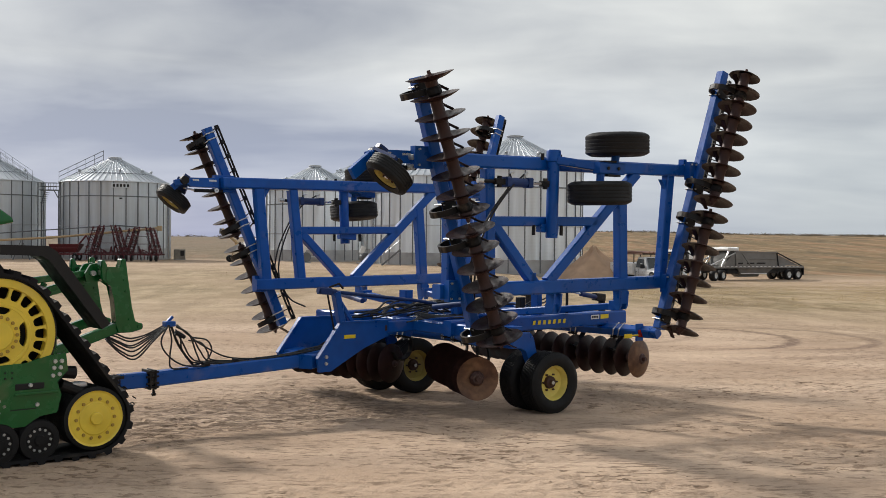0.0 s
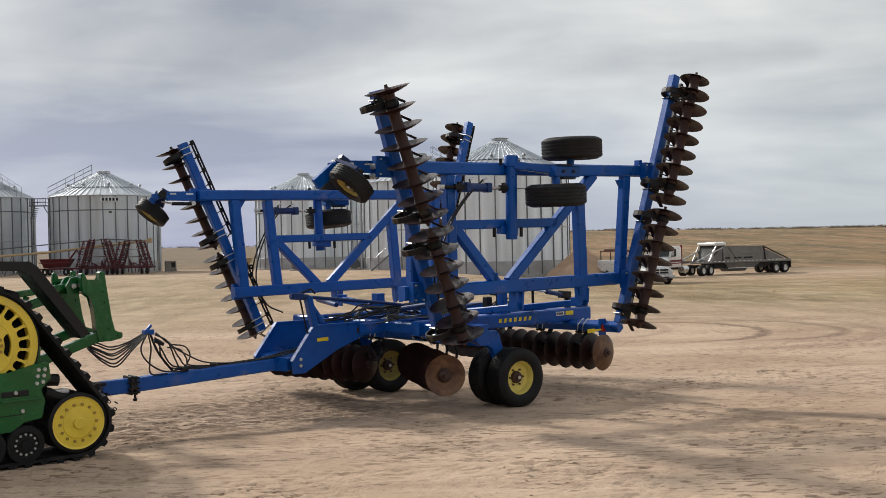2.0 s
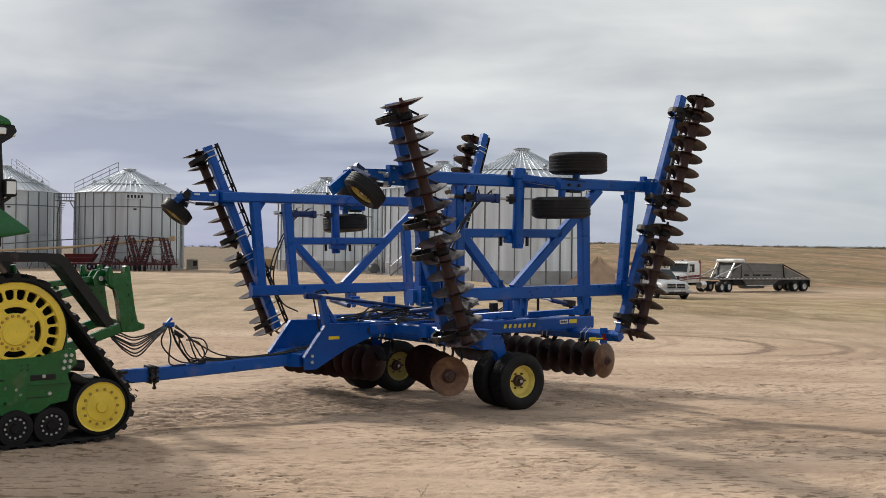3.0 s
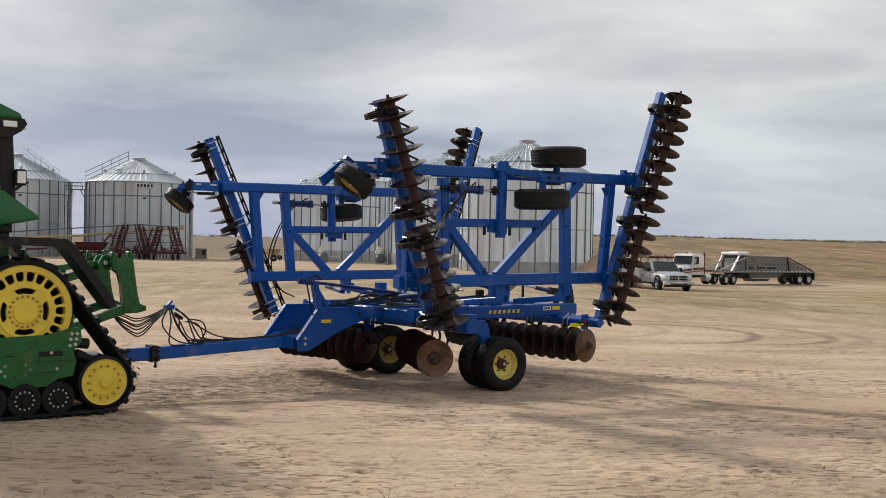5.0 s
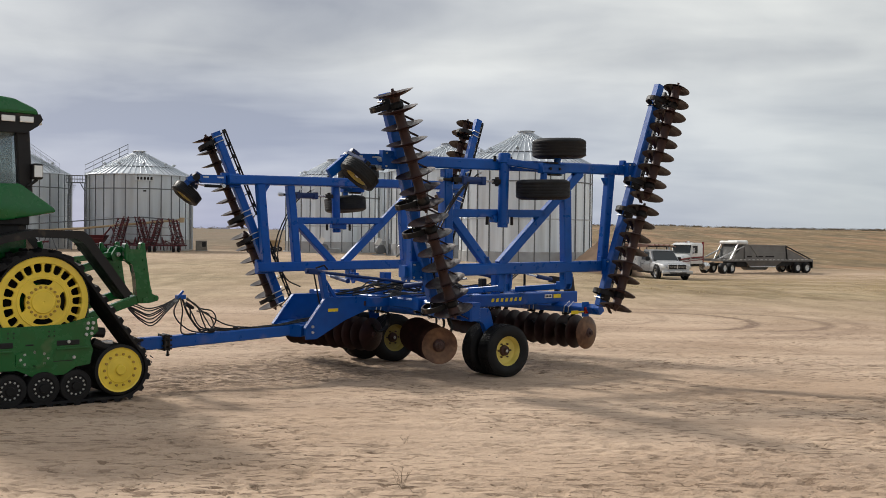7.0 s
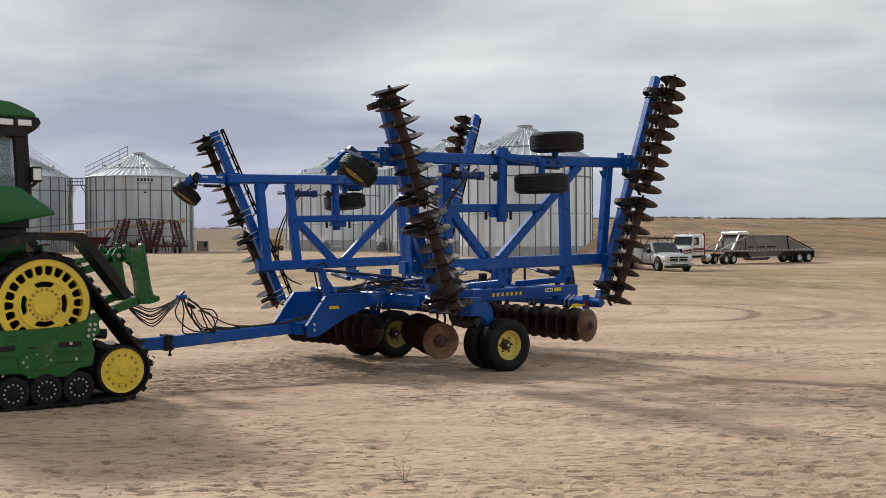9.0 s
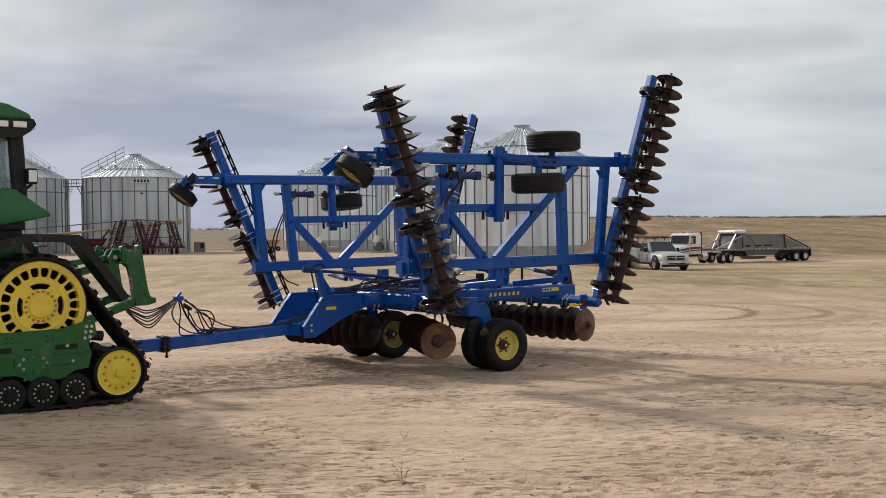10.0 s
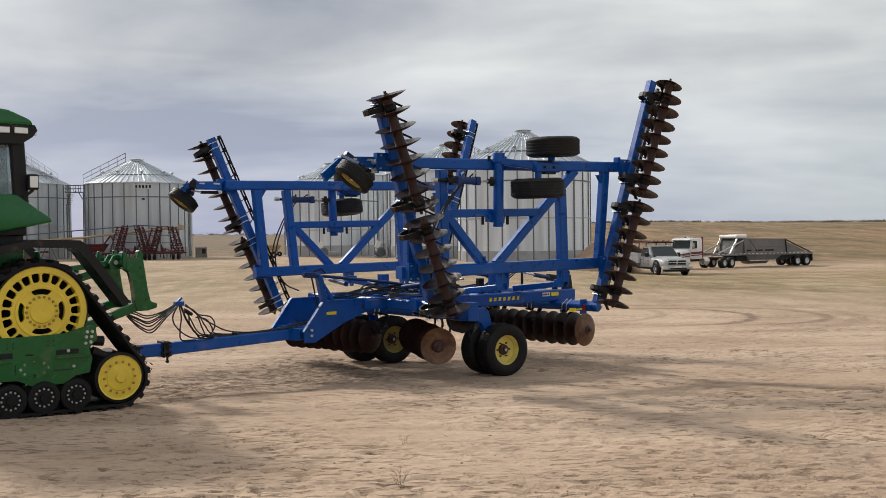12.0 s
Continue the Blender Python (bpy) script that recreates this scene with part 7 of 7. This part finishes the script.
loft(bm, [[(x0, -w0, z0), (x1, -w1, z1), (x2, -w2, z2), (x3, -w2, z2), (x3, w2, z2), (x2, w2, z2), (x1, w1, z1), (x0, w0, z0)] for x0, w0, z0, x1, w1, z1, x2, w2, z2, x3 in ((1.05, 0.90, 1.08, 0.75, 0.86, 1.40, 0.36, 0.72, 1.76, 0.30), (0.20, 0.92, 1.08, 0.15, 0.88, 1.42, 0.10, 0.74, 1.82, 0.05), (-0.62, 0.92, 1.08, -0.62, 0.88, 1.42, -0.60, 0.74, 1.82, -0.58), (-0.78, 0.90, 1.08, -0.76, 0.86, 1.42, -0.70, 0.70, 1.76, -0.70))])
cabin = part("cabin", bm, SILVER, pick, smooth=True)
bm = bmesh.new()
w0 = [bm.verts.new(p) for p in ((1.06, 0.80, 1.15), (1.06, -0.80, 1.15), (0.45, -0.67, 1.735), (0.45, 0.67, 1.735))]
w1 = [bm.verts.new(v.co + Vector((0.03, 0, 0.035))) for v in w0]
bm.faces.new(w0[::-1])
bm.faces.new(w1)
for i in range(4):
    bm.faces.new((w0[i], w0[(i + 1) % 4], w1[(i + 1) % 4], w1[i]))
part("windscreen", bm, GLASS_SKY, cabin)
for k in (-1, 1):
    bm = bmesh.new()
    q = [(-0.52, 0.795, 1.71), (0.22, 0.785, 1.69), (0.70, 0.895, 1.18), (-0.58, 0.91, 1.18)]
    w0 = [bm.verts.new((x, k * y, zz)) for x, y, zz in q]
    w1 = [bm.verts.new((x, k * (y + 0.03), zz)) for x, y, zz in q]
    bm.faces.new(w0)
    bm.faces.new(w1[::-1])
    for i in range(4):
        bm.faces.new((w0[i], w0[(i + 1) % 4], w1[(i + 1) % 4], w1[i]))
    part("side_window", bm, GLASS_DARK, cabin)
    bm = bmesh.new()
    box(bm, (0.55, k * 1.06 - 0.12, 1.14), (0.66, k * 1.06 + 0.12, 1.38), None, 0.03)
    part("mirror", bm, BLACK, cabin)
bm = bmesh.new()
box(bm, (-4.3, -1.05, 0.70), (-0.85, 1.05, 1.42), None, 0.03)
bed = part("utility_box", bm, WHITE, pick, "white utility box bed")
for x0 in (-4.2, -3.3, -2.2, -1.5):
    for k in (-1, 1):
        bm = bmesh.new()
        box(bm, (x0, k * 1.063 - 0.012, 1.02 if x0 == -3.3 else 0.80), (x0 + 0.6, k * 1.063 + 0.012, 1.36), None, 0.01)
        door = part("box_door", bm, WHITE, bed)
        bm = bmesh.new()
        box(bm, (x0 + 0.27, k * 1.08 - 0.012, 1.16), (x0 + 0.34, k * 1.08 + 0.012, 1.20))
        part("latch", bm, BLACK, door)
# ladder rack with a load of reddish pipes
for y0 in (-0.92, 0.92):
    for x0 in (-4.0, -2.4, -0.9):
        bm = bmesh.new()
        tube(bm, [(x0, y0, 1.40), (x0, y0, 1.98)], 0.035, 6)
        part("rack_post", bm, CAST, pick)
    bm = bmesh.new()
    beam(bm, (-4.1, y0, 2.0), (0.35, y0, 2.02), 0.06, 0.09)
    part("rack_rail", bm, RACK, pick, "weathered reddish rack rail")
for x0 in (-4.0, -2.4, -0.9, 0.3):
    bm = bmesh.new()
    beam(bm, (x0, -0.95, 2.0), (x0, 0.95, 2.0), 0.06, 0.06)
    part("rack_bar", bm, CAST, pick)
for y0, r_ in ((-0.55, 0.07), (-0.30, 0.06), (0.05, 0.07), (0.45, 0.06)):
    bm = bmesh.new()
    tube(bm, [(-4.2, y0, 2.10), (0.55, y0, 2.10)], r_, 8)
    part("pipe", bm, RACK, pick, "weathered reddish pipe on the rack")
bm = bmesh.new()
box(bm, (2.54, -0.62, 0.66), (2.655, 0.62, 0.98), None, 0.04)
grille = part("grille", bm, CHROME, pick, "bright grille surround")
for y0, y1 in ((-0.57, -0.03), (0.03, 0.57)):
    for z0, z1 in ((0.69, 0.81), (0.84, 0.95)):
        bm = bmesh.new()
        box(bm, (2.62, y0, z0), (2.662, y1, z1), None, 0.012)
        part("grille_opening", bm, BLACK, grille)
bm = bmesh.new()
box(bm, (2.52, -0.98, 0.40), (2.80, 0.98, 0.60), None, 0.06)
bumper = part("bumper", bm, SILVER, pick)
bm = bmesh.new()
box(bm, (2.795, -0.55, 0.43), (2.808, 0.55, 0.50), None, 0.004)
part("bumper_slot", bm, BLACK, bumper)
for k in (-1, 1):
    bm = bmesh.new()
    box(bm, (2.42, k * 0.76 - 0.15, 0.72), (2.62, k * 0.76 + 0.15, 0.90), None, 0.05)
    part("headlight", bm, LENS_W, pick)
for k in (-1, 1):
    for x0 in (-0.62, 0.66):
        bm = bmesh.new()
        box(bm, (x0 - 0.012, k * 0.955 - 0.006, 0.60), (x0 + 0.012, k * 0.955 + 0.006, 1.02))
        part("door_seam", bm, BLACK, pick)
    bm = bmesh.new()
    box(bm, (-0.5, k * 0.96 - 0.02, 0.92), (-0.36, k * 0.96 + 0.02, 0.95))
    part("door_handle", bm, BLACK, pick)
    bm = bmesh.new()
    box(bm, (-1.2, k * 0.92 - 0.03, 0.38), (1.25, k * 0.92 + 0.03, 0.50), None, 0.02)
    part("sill", bm, BLACK, pick)
bm = bmesh.new()
box(bm, (2.36, -0.82, 0.27), (2.70, 0.82, 0.42), None, 0.03)
part("air_dam", bm, BLACK, pick)
bm = bmesh.new()
box(bm, (2.80, -0.22, 0.50), (2.825, 0.22, 0.61))
part("number_plate", bm, DECAL_W, pick)
for x0 in (-2.75, 1.75):
    for k in (-1, 1):
        bm = bmesh.new()
        lathe(bm, [(0, 0.0), (0.51, 0.0), (0.51, 0.03), (0, 0.03)], axis_frame((x0, k * 0.948, 0.47), (0, k, 0)), 24)
        part("wheel_arch", bm, BLACK, pick)
        wheel = thing("wheel", "", "")
        wheel.parent = pick
        road_wheel(wheel, (x0, k * 0.92, 0.42), (0, k, 0), 0.42, 0.26)

# white road tractor with a bottom-dump trailer; local x points to the truck's front
TRM = pose(29.65, 95.9, land(29.65, 95.9), 0, 0, 180 + 27)
trailer = thing("dump_trailer", "grey bottom-dump trailer with a rolled white tarp, parked on grass", "trailer", TRM)


bm = bmesh.new()
body = [((-2.75, 2.62), (2.4, 2.70)), ((-2.6, 1.30), (2.3, 1.30)), ((-1.75, 0.62), (1.5, 0.62))]
ringsb = []
for (x0, z0), (x1, z1) in body:
    w = 1.25 if z0 > 1 else 0.98
    ringsb.append([bm.verts.new(p) for p in ((x0, -w, z0), (x1, -w, z1), (x1, w, z1), (x0, w, z0))])
for r0, r1 in zip(ringsb, ringsb[1:]):
    for i in range(4):
        bm.faces.new((r0[i], r0[(i + 1) % 4], r1[(i + 1) % 4], r1[i]))
bm.faces.new(ringsb[-1])
bm.faces.new(ringsb[0][::-1])
hopper = part("hopper", bm, GREY, trailer)
for k in (-1, 1):
    for p0, p1, w in (((-2.7, k * 1.27, 2.60), (2.35, k * 1.27, 2.68), 0.12), ((-2.65, k * 1.27, 1.98), (2.3, k * 1.27, 1.98), 0.07), ((1.7, k * 1.28, 2.6), (0.55, k * 1.28, 1.35), 0.06)):
        beam_part("rib", p0, p1, 0.06, w, GREY, hopper)
    for x0, x1 in ((-1.3, -0.2), (0.1, 1.0), (1.5, 2.1)):
        bm = bmesh.new()
        box(bm, (x0, k * 1.262 - 0.012, 1.52), (x1, k * 1.262 + 0.012, 1.66), None, 0.01)
        part("step_slot", bm, CAST, hopper)
    bm = bmesh.new()
    plate(bm, [(-2.72, 2.52), (-5.75, 1.36), (-2.72, 1.36)], 0.04, lambda x, y, c0, q=k * 1.08: Vector((x, q + c0, y)))
    part("slope_side", bm, GREY, trailer)
    bm = bmesh.new()
    plate(bm, [(2.4, 2.6), (3.9, 1.36), (2.4, 1.36)], 0.04, lambda x, y, c0, q=k * 1.12: Vector((x, q + c0, y)))
    part("slope_side", bm, GREY, trailer)
for k in (-1, 1):
    bm = bmesh.new()
    beam(bm, (-6.3, k * 1.2, 1.22), (6.3, k * 1.2, 1.25), 0.12, 0.22)
    part("side_rail", bm, GREY, trailer)
    bm = bmesh.new()
    for j in range(22):
        box(bm, (-5.6 + j * 0.52, k * 1.265 - 0.006, 1.26), (-5.34 + j * 0.52, k * 1.265 + 0.006, 1.31))
    part("marking_tape", bm, DECAL_W, trailer, kind="stuff")
    for p0, p1, mt in (((-6.2, k * 1.15, 1.3), (-2.7, k * 1.2, 2.64), CAST), ((5.6, k * 1.1, 1.3), (2.0, k * 1.2, 2.72), SILVER), ((-2.95, k * 1.28, 1.3), (-2.75, k * 1.28, 2.6), CAST), ((4.0, k * 1.1, 1.3), (3.1, k * 1.15, 2.8), SILVER)):
        beam_part("slope_brace", p0, p1, 0.09, 0.11, mt, trailer)
bm = bmesh.new()
tube(bm, [(2.1, -1.2, 2.96), (2.1, 1.2, 2.96)], 0.15, 12)
box(bm, (1.95, -1.25, 2.74), (3.3, 1.25, 3.06), None, 0.12)
part("tarp_roll", bm, WHITE, trailer, "white rolled tarp")
bm = bmesh.new()
plate(bm, [(3.6, 1.38), (3.0, 2.76), (2.42, 2.76), (2.42, 1.38)], 2.2, lambda x, y, c0: Vector((x, c0, y)))
part("slope_sheet", bm, SHEET, trailer)
bm = bmesh.new()
plate(bm, [(-6.3, 1.15), (-3.4, 1.15), (-2.9, 0.8), (-3.6, 0.72), (-6.3, 0.72)], 1.9, lambda x, y, c0: Vector((x, c0, y)))
part("rear_bogie", bm, CAST, trailer)
for x0, x1 in ((1.75, 3.1), (-3.3, -2.0)):
    bm = bmesh.new()
    box(bm, (x0, -0.95, 0.62), (x1, 0.95, 1.16), None, 0.05)
    part("gate_box", bm, CAST, trailer)
bm = bmesh.new()
plate(bm, [(-1.6, 0.62), (1.5, 0.62), (1.1, 0.30), (-1.2, 0.30)], 0.7, lambda x, y, c0: Vector((x, c0, y)))
part("dump_gate", bm, GREY, trailer)
for k in (-1, 1):
    bm = bmesh.new()
    beam(bm, (-1.75, k * 1.0, 0.62), (1.5, k * 1.0, 0.62), 0.05, 0.07)
    part("gate_edge", bm, WHITE, trailer, "pale lower edge of the hopper")
for x0 in (-5.65, -4.45):
    for k in (-1, 1):
        wheel = thing("wheel", "", "")
        wheel.parent = trailer
        road_wheel(wheel, (x0, k * 1.0, 0.5), (0, k, 0), 0.5, 0.5, WHITE)
bm = bmesh.new()
box(bm, (-6.42, -1.2, 0.45), (-6.30, 1.2, 1.25), None, 0.02)
part("rear_bumper", bm, CAST, trailer)

truck = thing("road_tractor", "white road tractor with dark red stripes, coupled to a trailer", "truck", TRM @ pose(4.3, 0, 0, 0, 0, 15) @ pose(-3.35, 0, 0))
for k in (-1, 1):
    beam_part("chassis_rail", (2.4, k * 0.45, 0.85), (11.2, k * 0.45, 0.85), 0.12, 0.24, CAST, truck)
bm = bmesh.new()
plate(bm, [(7.62, 0.95), (7.62, 2.66), (7.82, 2.86), (9.12, 2.84), (9.26, 2.76), (9.42, 1.84), (9.46, 0.95)], 2.14, lambda x, y, c0: Vector((x, c0, y)))
bmesh.ops.bevel(bm, geom=list(bm.edges), offset=0.09, segments=2, affect="EDGES", profile=0.5)
tc = part("cab", bm, WHITE, truck, smooth=True)
bm = bmesh.new()
loft(bm, [[(x, -w, 0.75), (x, -w, z0 - 0.2), (x, -w * 0.7, z0), (x, w * 0.7, z0), (x, w, z0 - 0.2), (x, w, 0.75)] for x, w, z0 in ((9.42, 0.98, 1.84), (10.5, 0.92, 1.70), (11.2, 0.84, 1.56), (11.4, 0.74, 1.44))])
part("bonnet", bm, WHITE, truck, smooth=True)
bm = bmesh.new()
plate(bm, [(9.275, 2.66), (9.425, 1.92), (9.475, 1.93), (9.325, 2.67)], 1.86, lambda x, y, c0: Vector((x, c0, y)))
part("windscreen", bm, GLASS_SKY, tc)
bm = bmesh.new()
plate(bm, [(9.20, 2.78), (9.52, 2.70), (9.53, 2.66), (9.20, 2.70)], 2.0, lambda x, y, c0: Vector((x, c0, y)))
part("sun_visor", bm, WHITE, tc)
for k in (-1, 1):
    bm = bmesh.new()
    plate(bm, [(8.50, 1.92), (9.26, 1.92), (9.14, 2.60), (8.50, 2.60)], 0.03, lambda x, y, c0, q=k * 1.075: Vector((x, q + c0, y)))
    part("side_window", bm, GLASS_DARK, tc)
    for j, (mt, w_) in enumerate(((STRIPE, 0.13), (DECAL_K, 0.05), (STRIPE, 0.09))):
        zc = (1.62, 1.48, 1.36)[j]
        bm = bmesh.new()
        plate(bm, [(7.66, zc + 0.02), (9.42, zc - 0.02), (9.42, zc - 0.02 - w_), (7.66, zc + 0.02 - w_)], 0.02, lambda x, y, c0, q=k * 1.082: Vector((x, q + c0, y)))
        part("stripe", bm, mt, tc, "dark stripe along the cab")
        bm = bmesh.new()
        v0_ = [bm.verts.new(p) for p in ((9.45, k * 0.99, zc - 0.06), (11.1, k * 0.87, zc - 0.22), (11.1, k * 0.87, zc - 0.22 - w_ * 0.8), (9.45, k * 0.99, zc - 0.06 - w_))]
        v1_ = [bm.verts.new(v.co + Vector((0, k * 0.02, 0))) for v in v0_]
        bm.faces.new(v0_)
        bm.faces.new(v1_[::-1])
        for i in range(4):
            bm.faces.new((v0_[i], v0_[(i + 1) % 4], v1_[(i + 1) % 4], v1_[i]))
        part("stripe", bm, mt, tc, "dark stripe along the bonnet")
    bm = bmesh.new()
    tube(bm, [(6.8, k * 0.95, 0.75), (7.6, k * 0.95, 0.75)], 0.32, 16)
    part("fuel_tank", bm, CHROME, truck)
    bm = bmesh.new()
    tube(bm, [(7.45, k * 0.92, 1.0), (7.45, k * 0.92, 2.95)], 0.085, 10)
    part("exhaust_stack", bm, STRIPE, truck, "dark red exhaust stack behind the cab")
    bm = bmesh.new()
    tube(bm, [(9.3, k * 1.08, 2.55), (9.42, k * 1.32, 2.5), (9.42, k * 1.32, 1.9), (9.32, k * 1.08, 1.85)], 0.02, 6)
    mirror = part("mirror_arm", bm, CAST, tc)
    bm = bmesh.new()
    box(bm, (9.38, k * 1.33 - 0.1, 2.0), (9.45, k * 1.33 + 0.1, 2.42), None, 0.02)
    part("mirror", bm, CHROME, mirror)
bm = bmesh.new()
box(bm, (11.38, -0.7, 0.85), (11.46, 0.7, 1.42), None, 0.03)
part("grille", bm, CHROME, truck)
bm = bmesh.new()
box(bm, (11.35, -1.1, 0.45), (11.6, 1.1, 0.75), None, 0.04)
part("bumper", bm, CHROME, truck)
for y0 in (-0.8, -0.4, 0.0, 0.4, 0.8):
    bm = bmesh.new()
    box(bm, (9.0, y0 - 0.06, 2.83), (9.12, y0 + 0.06, 2.92), None, 0.02)
    part("roof_lamp", bm, LENS_W, truck)
bm = bmesh.new()
tube(bm, [(8.6, 0.3, 2.84), (8.6, 0.3, 2.96), (9.0, 0.3, 2.98)], 0.04, 8)
part("air_horn", bm, CHROME, truck)
for x0, w in ((3.1, 0.52), (4.32, 0.52), (10.55, 0.3)):
    for k in (-1, 1):
        wheel = thing("wheel", "", "")
        wheel.parent = truck
        road_wheel(wheel, (x0, k * 1.0, 0.5), (0, k, 0), 0.5, w, WHITE)

# ---- small stuff on the ground ----
def scatter(name, label, category, material, count, place, piece, seed):
    """Many small pieces as one sheet of stuff."""
    rr = random.Random(seed)
    verts, faces = [], []
    for _ in range(count):
        spot = place(rr)
        if spot is None:
            continue
        pv, pf = piece(rr)
        base = len(verts)
        verts += [(spot[0] + a, spot[1] + b, spot[2] + c) for a, b, c in pv]
        faces += [tuple(base + i for i in f) for f in pf]
    me = bpy.data.meshes.new(name)
    me.from_pydata(verts, [], faces)
    me.materials.append(material)
    return tagged(new(name, me), label, category, kind="stuff")


def clod(rr):
    r = 0.004 + 0.014 * rr.random() ** 4
    pts = [(1, 0, 0), (0, 1, 0), (-1, 0, 0), (0, -1, 0), (0.6, 0.6, 0.7), (-0.6, 0.5, 0.8), (-0.5, -0.6, 0.7), (0.6, -0.5, 0.75), (0, 0, 1.1)]
    v = [(a * r * rr.uniform(0.6, 1.3), b * r * rr.uniform(0.6, 1.3), c * r * rr.uniform(0.4, 0.9)) for a, b, c in pts]
    return v, [(0, 4, 7), (0, 1, 4), (1, 5, 4), (1, 2, 5), (2, 6, 5), (2, 3, 6), (3, 7, 6), (3, 0, 7), (8, 4, 5), (8, 5, 6), (8, 6, 7), (8, 7, 4)]


def yard_spot(rr):
    y = 4.5 + 20 * rr.random() ** 1.6
    x = rr.uniform(-0.55, 0.55) * (y + 3) + 0.5
    if noise.noise(Vector((x * 0.5, y * 0.9, 2.0))) + rr.uniform(-0.3, 0.3) < -0.05:
        return None
    return x, y, land(x, y) + relief(x, y) - 0.002


scatter("dirt_clods", "small crumbs and clods of dry soil lying on the yard", "soil", CLOD, 3600, yard_spot, clod, 11)


def tuft(rr):
    v, f = [], []
    for _ in range(7):
        t, h, w = rr.uniform(0, 6.28), rr.uniform(0.015, 0.045), 0.02
        lean = rr.uniform(0.04, 0.16)
        ox, oy = rr.gauss(0, 0.22), rr.gauss(0, 0.30)
        b = len(v)
        c, s = math.cos(t), math.sin(t)
        v += [(ox - s * w, oy + c * w, -0.02), (ox + s * w, oy - c * w, -0.02), (ox + c * lean, oy + s * lean, h)]
        f.append((b, b + 1, b + 2))
    return v, f


def grass_spot(rr):
    y = 27 + 65 * rr.random() ** 0.8
    x = rr.uniform(-0.45, 0.5) * (y + 3)
    k = noise.noise(Vector((x * 0.12, y * 0.20, 6.0)))
    side = min(1.0, max(0.0, (x - 1) / 8))
    if k + rr.uniform(-0.35, 0.35) < 0.62 - 0.72 * side + max(0.0, (48 - y) / 22):
        return None
    return x, y, land(x, y)


scatter("dry_grass", "short straw-coloured dry grass past the yard", "grass", STRAW_BLADE, 22000, grass_spot, tuft, 21)


def bush(rr):
    v, f = [], []
    R = rr.uniform(0.6, 1.45)
    for _ in range(26):
        t, e_ = rr.uniform(0, 6.28), rr.uniform(0, 1.4)
        d = R * rr.uniform(0.4, 1.0)
        c = Vector((math.cos(t) * math.cos(e_) * d * 1.5, math.sin(t) * math.cos(e_) * d, math.sin(e_) * d * 0.8))
        b = len(v)
        for _k in range(3):
            v.append(tuple(c + Vector((rr.uniform(-1, 1), rr.uniform(-1, 1), rr.uniform(-0.7, 0.9))) * 0.28))
        f.append((b, b + 1, b + 2))
    return v, f


def ridge_spot(rr):
    az = math.radians(rr.uniform(-16, 30))
    d = rr.uniform(395, 462)
    x, y = d * math.sin(az), d * math.cos(az)
    if az < math.radians(6) and rr.random() < 0.75:
        return None
    if noise.noise(Vector((math.degrees(az) * 0.8, 0, 3.0))) + rr.uniform(-0.5, 0.5) < -0.15:
        return None
    return x, y, land(x, y) - 0.25


scatter("ridge_shrubs", "low dark shrubs scattered along the ridge", "shrub", SHRUB, 2400, ridge_spot, bush, 31)


# dead weeds standing in the near soil
def dead_weed(x, y, scale, count, trail, seed):
    ob = thing("dead_weed", "thin dry branching weed rooted in the bare soil", "weed", pose(x, y, land(x, y) + relief(x, y)) @ Matrix.Scale(scale, 4), "dead weeds")
    rr = random.Random(seed)
    for k in range(count):
        t, h = rr.uniform(0, 6.28), rr.uniform(0.09, 0.20)
        p = Vector((rr.uniform(-0.02, 0.02), rr.uniform(-0.02, 0.02), -0.02))
        pts, lean = [p.copy()], Vector((math.cos(t), math.sin(t), 0))
        for j in range(5):
            p = p + Vector((lean.x * h * 0.10 + rr.uniform(-0.012, 0.012), lean.y * h * 0.10 + rr.uniform(-0.012, 0.012), h * (0.28 - 0.03 * j)))
            pts.append(p.copy())
        bm = bmesh.new()
        tube(bm, curve_points(pts, 3), 0.0013, 5)
        stem = part("stem", bm, TWIG, ob)
        for j in range(3):
            a0 = pts[rr.randint(2, 4)]
            u = rr.uniform(0, 6.28)
            b0 = a0 + Vector((math.cos(u) * 0.035, math.sin(u) * 0.035, rr.uniform(0.005, 0.035)))
            bm = bmesh.new()
            tube(bm, curve_points([a0, a0.lerp(b0, 0.5) + Vector((0, 0, 0.008)), b0], 3), 0.0009, 5)
            part("twig", bm, TWIG, stem)
    for tip in trail:
        bm = bmesh.new()
        e_ = Vector(tip)
        tube(bm, curve_points([(0, 0, 0.03), e_ * 0.4 + Vector((0, 0, 0.035)), e_ * 0.75 + Vector((0.01, -0.01, 0.012)), e_], 4), 0.0017, 5)
        part("runner", bm, TWIG, ob)


dead_weed(0.41, 4.90, 0.8, 8, ((0.10, -0.16, 0.004), (-0.16, 0.04, 0.012), (-0.22, -0.02, 0.006)), 9)
dead_weed(0.33, 6.9, 0.55, 6, ((0.06, 0.02, 0.01),), 4)
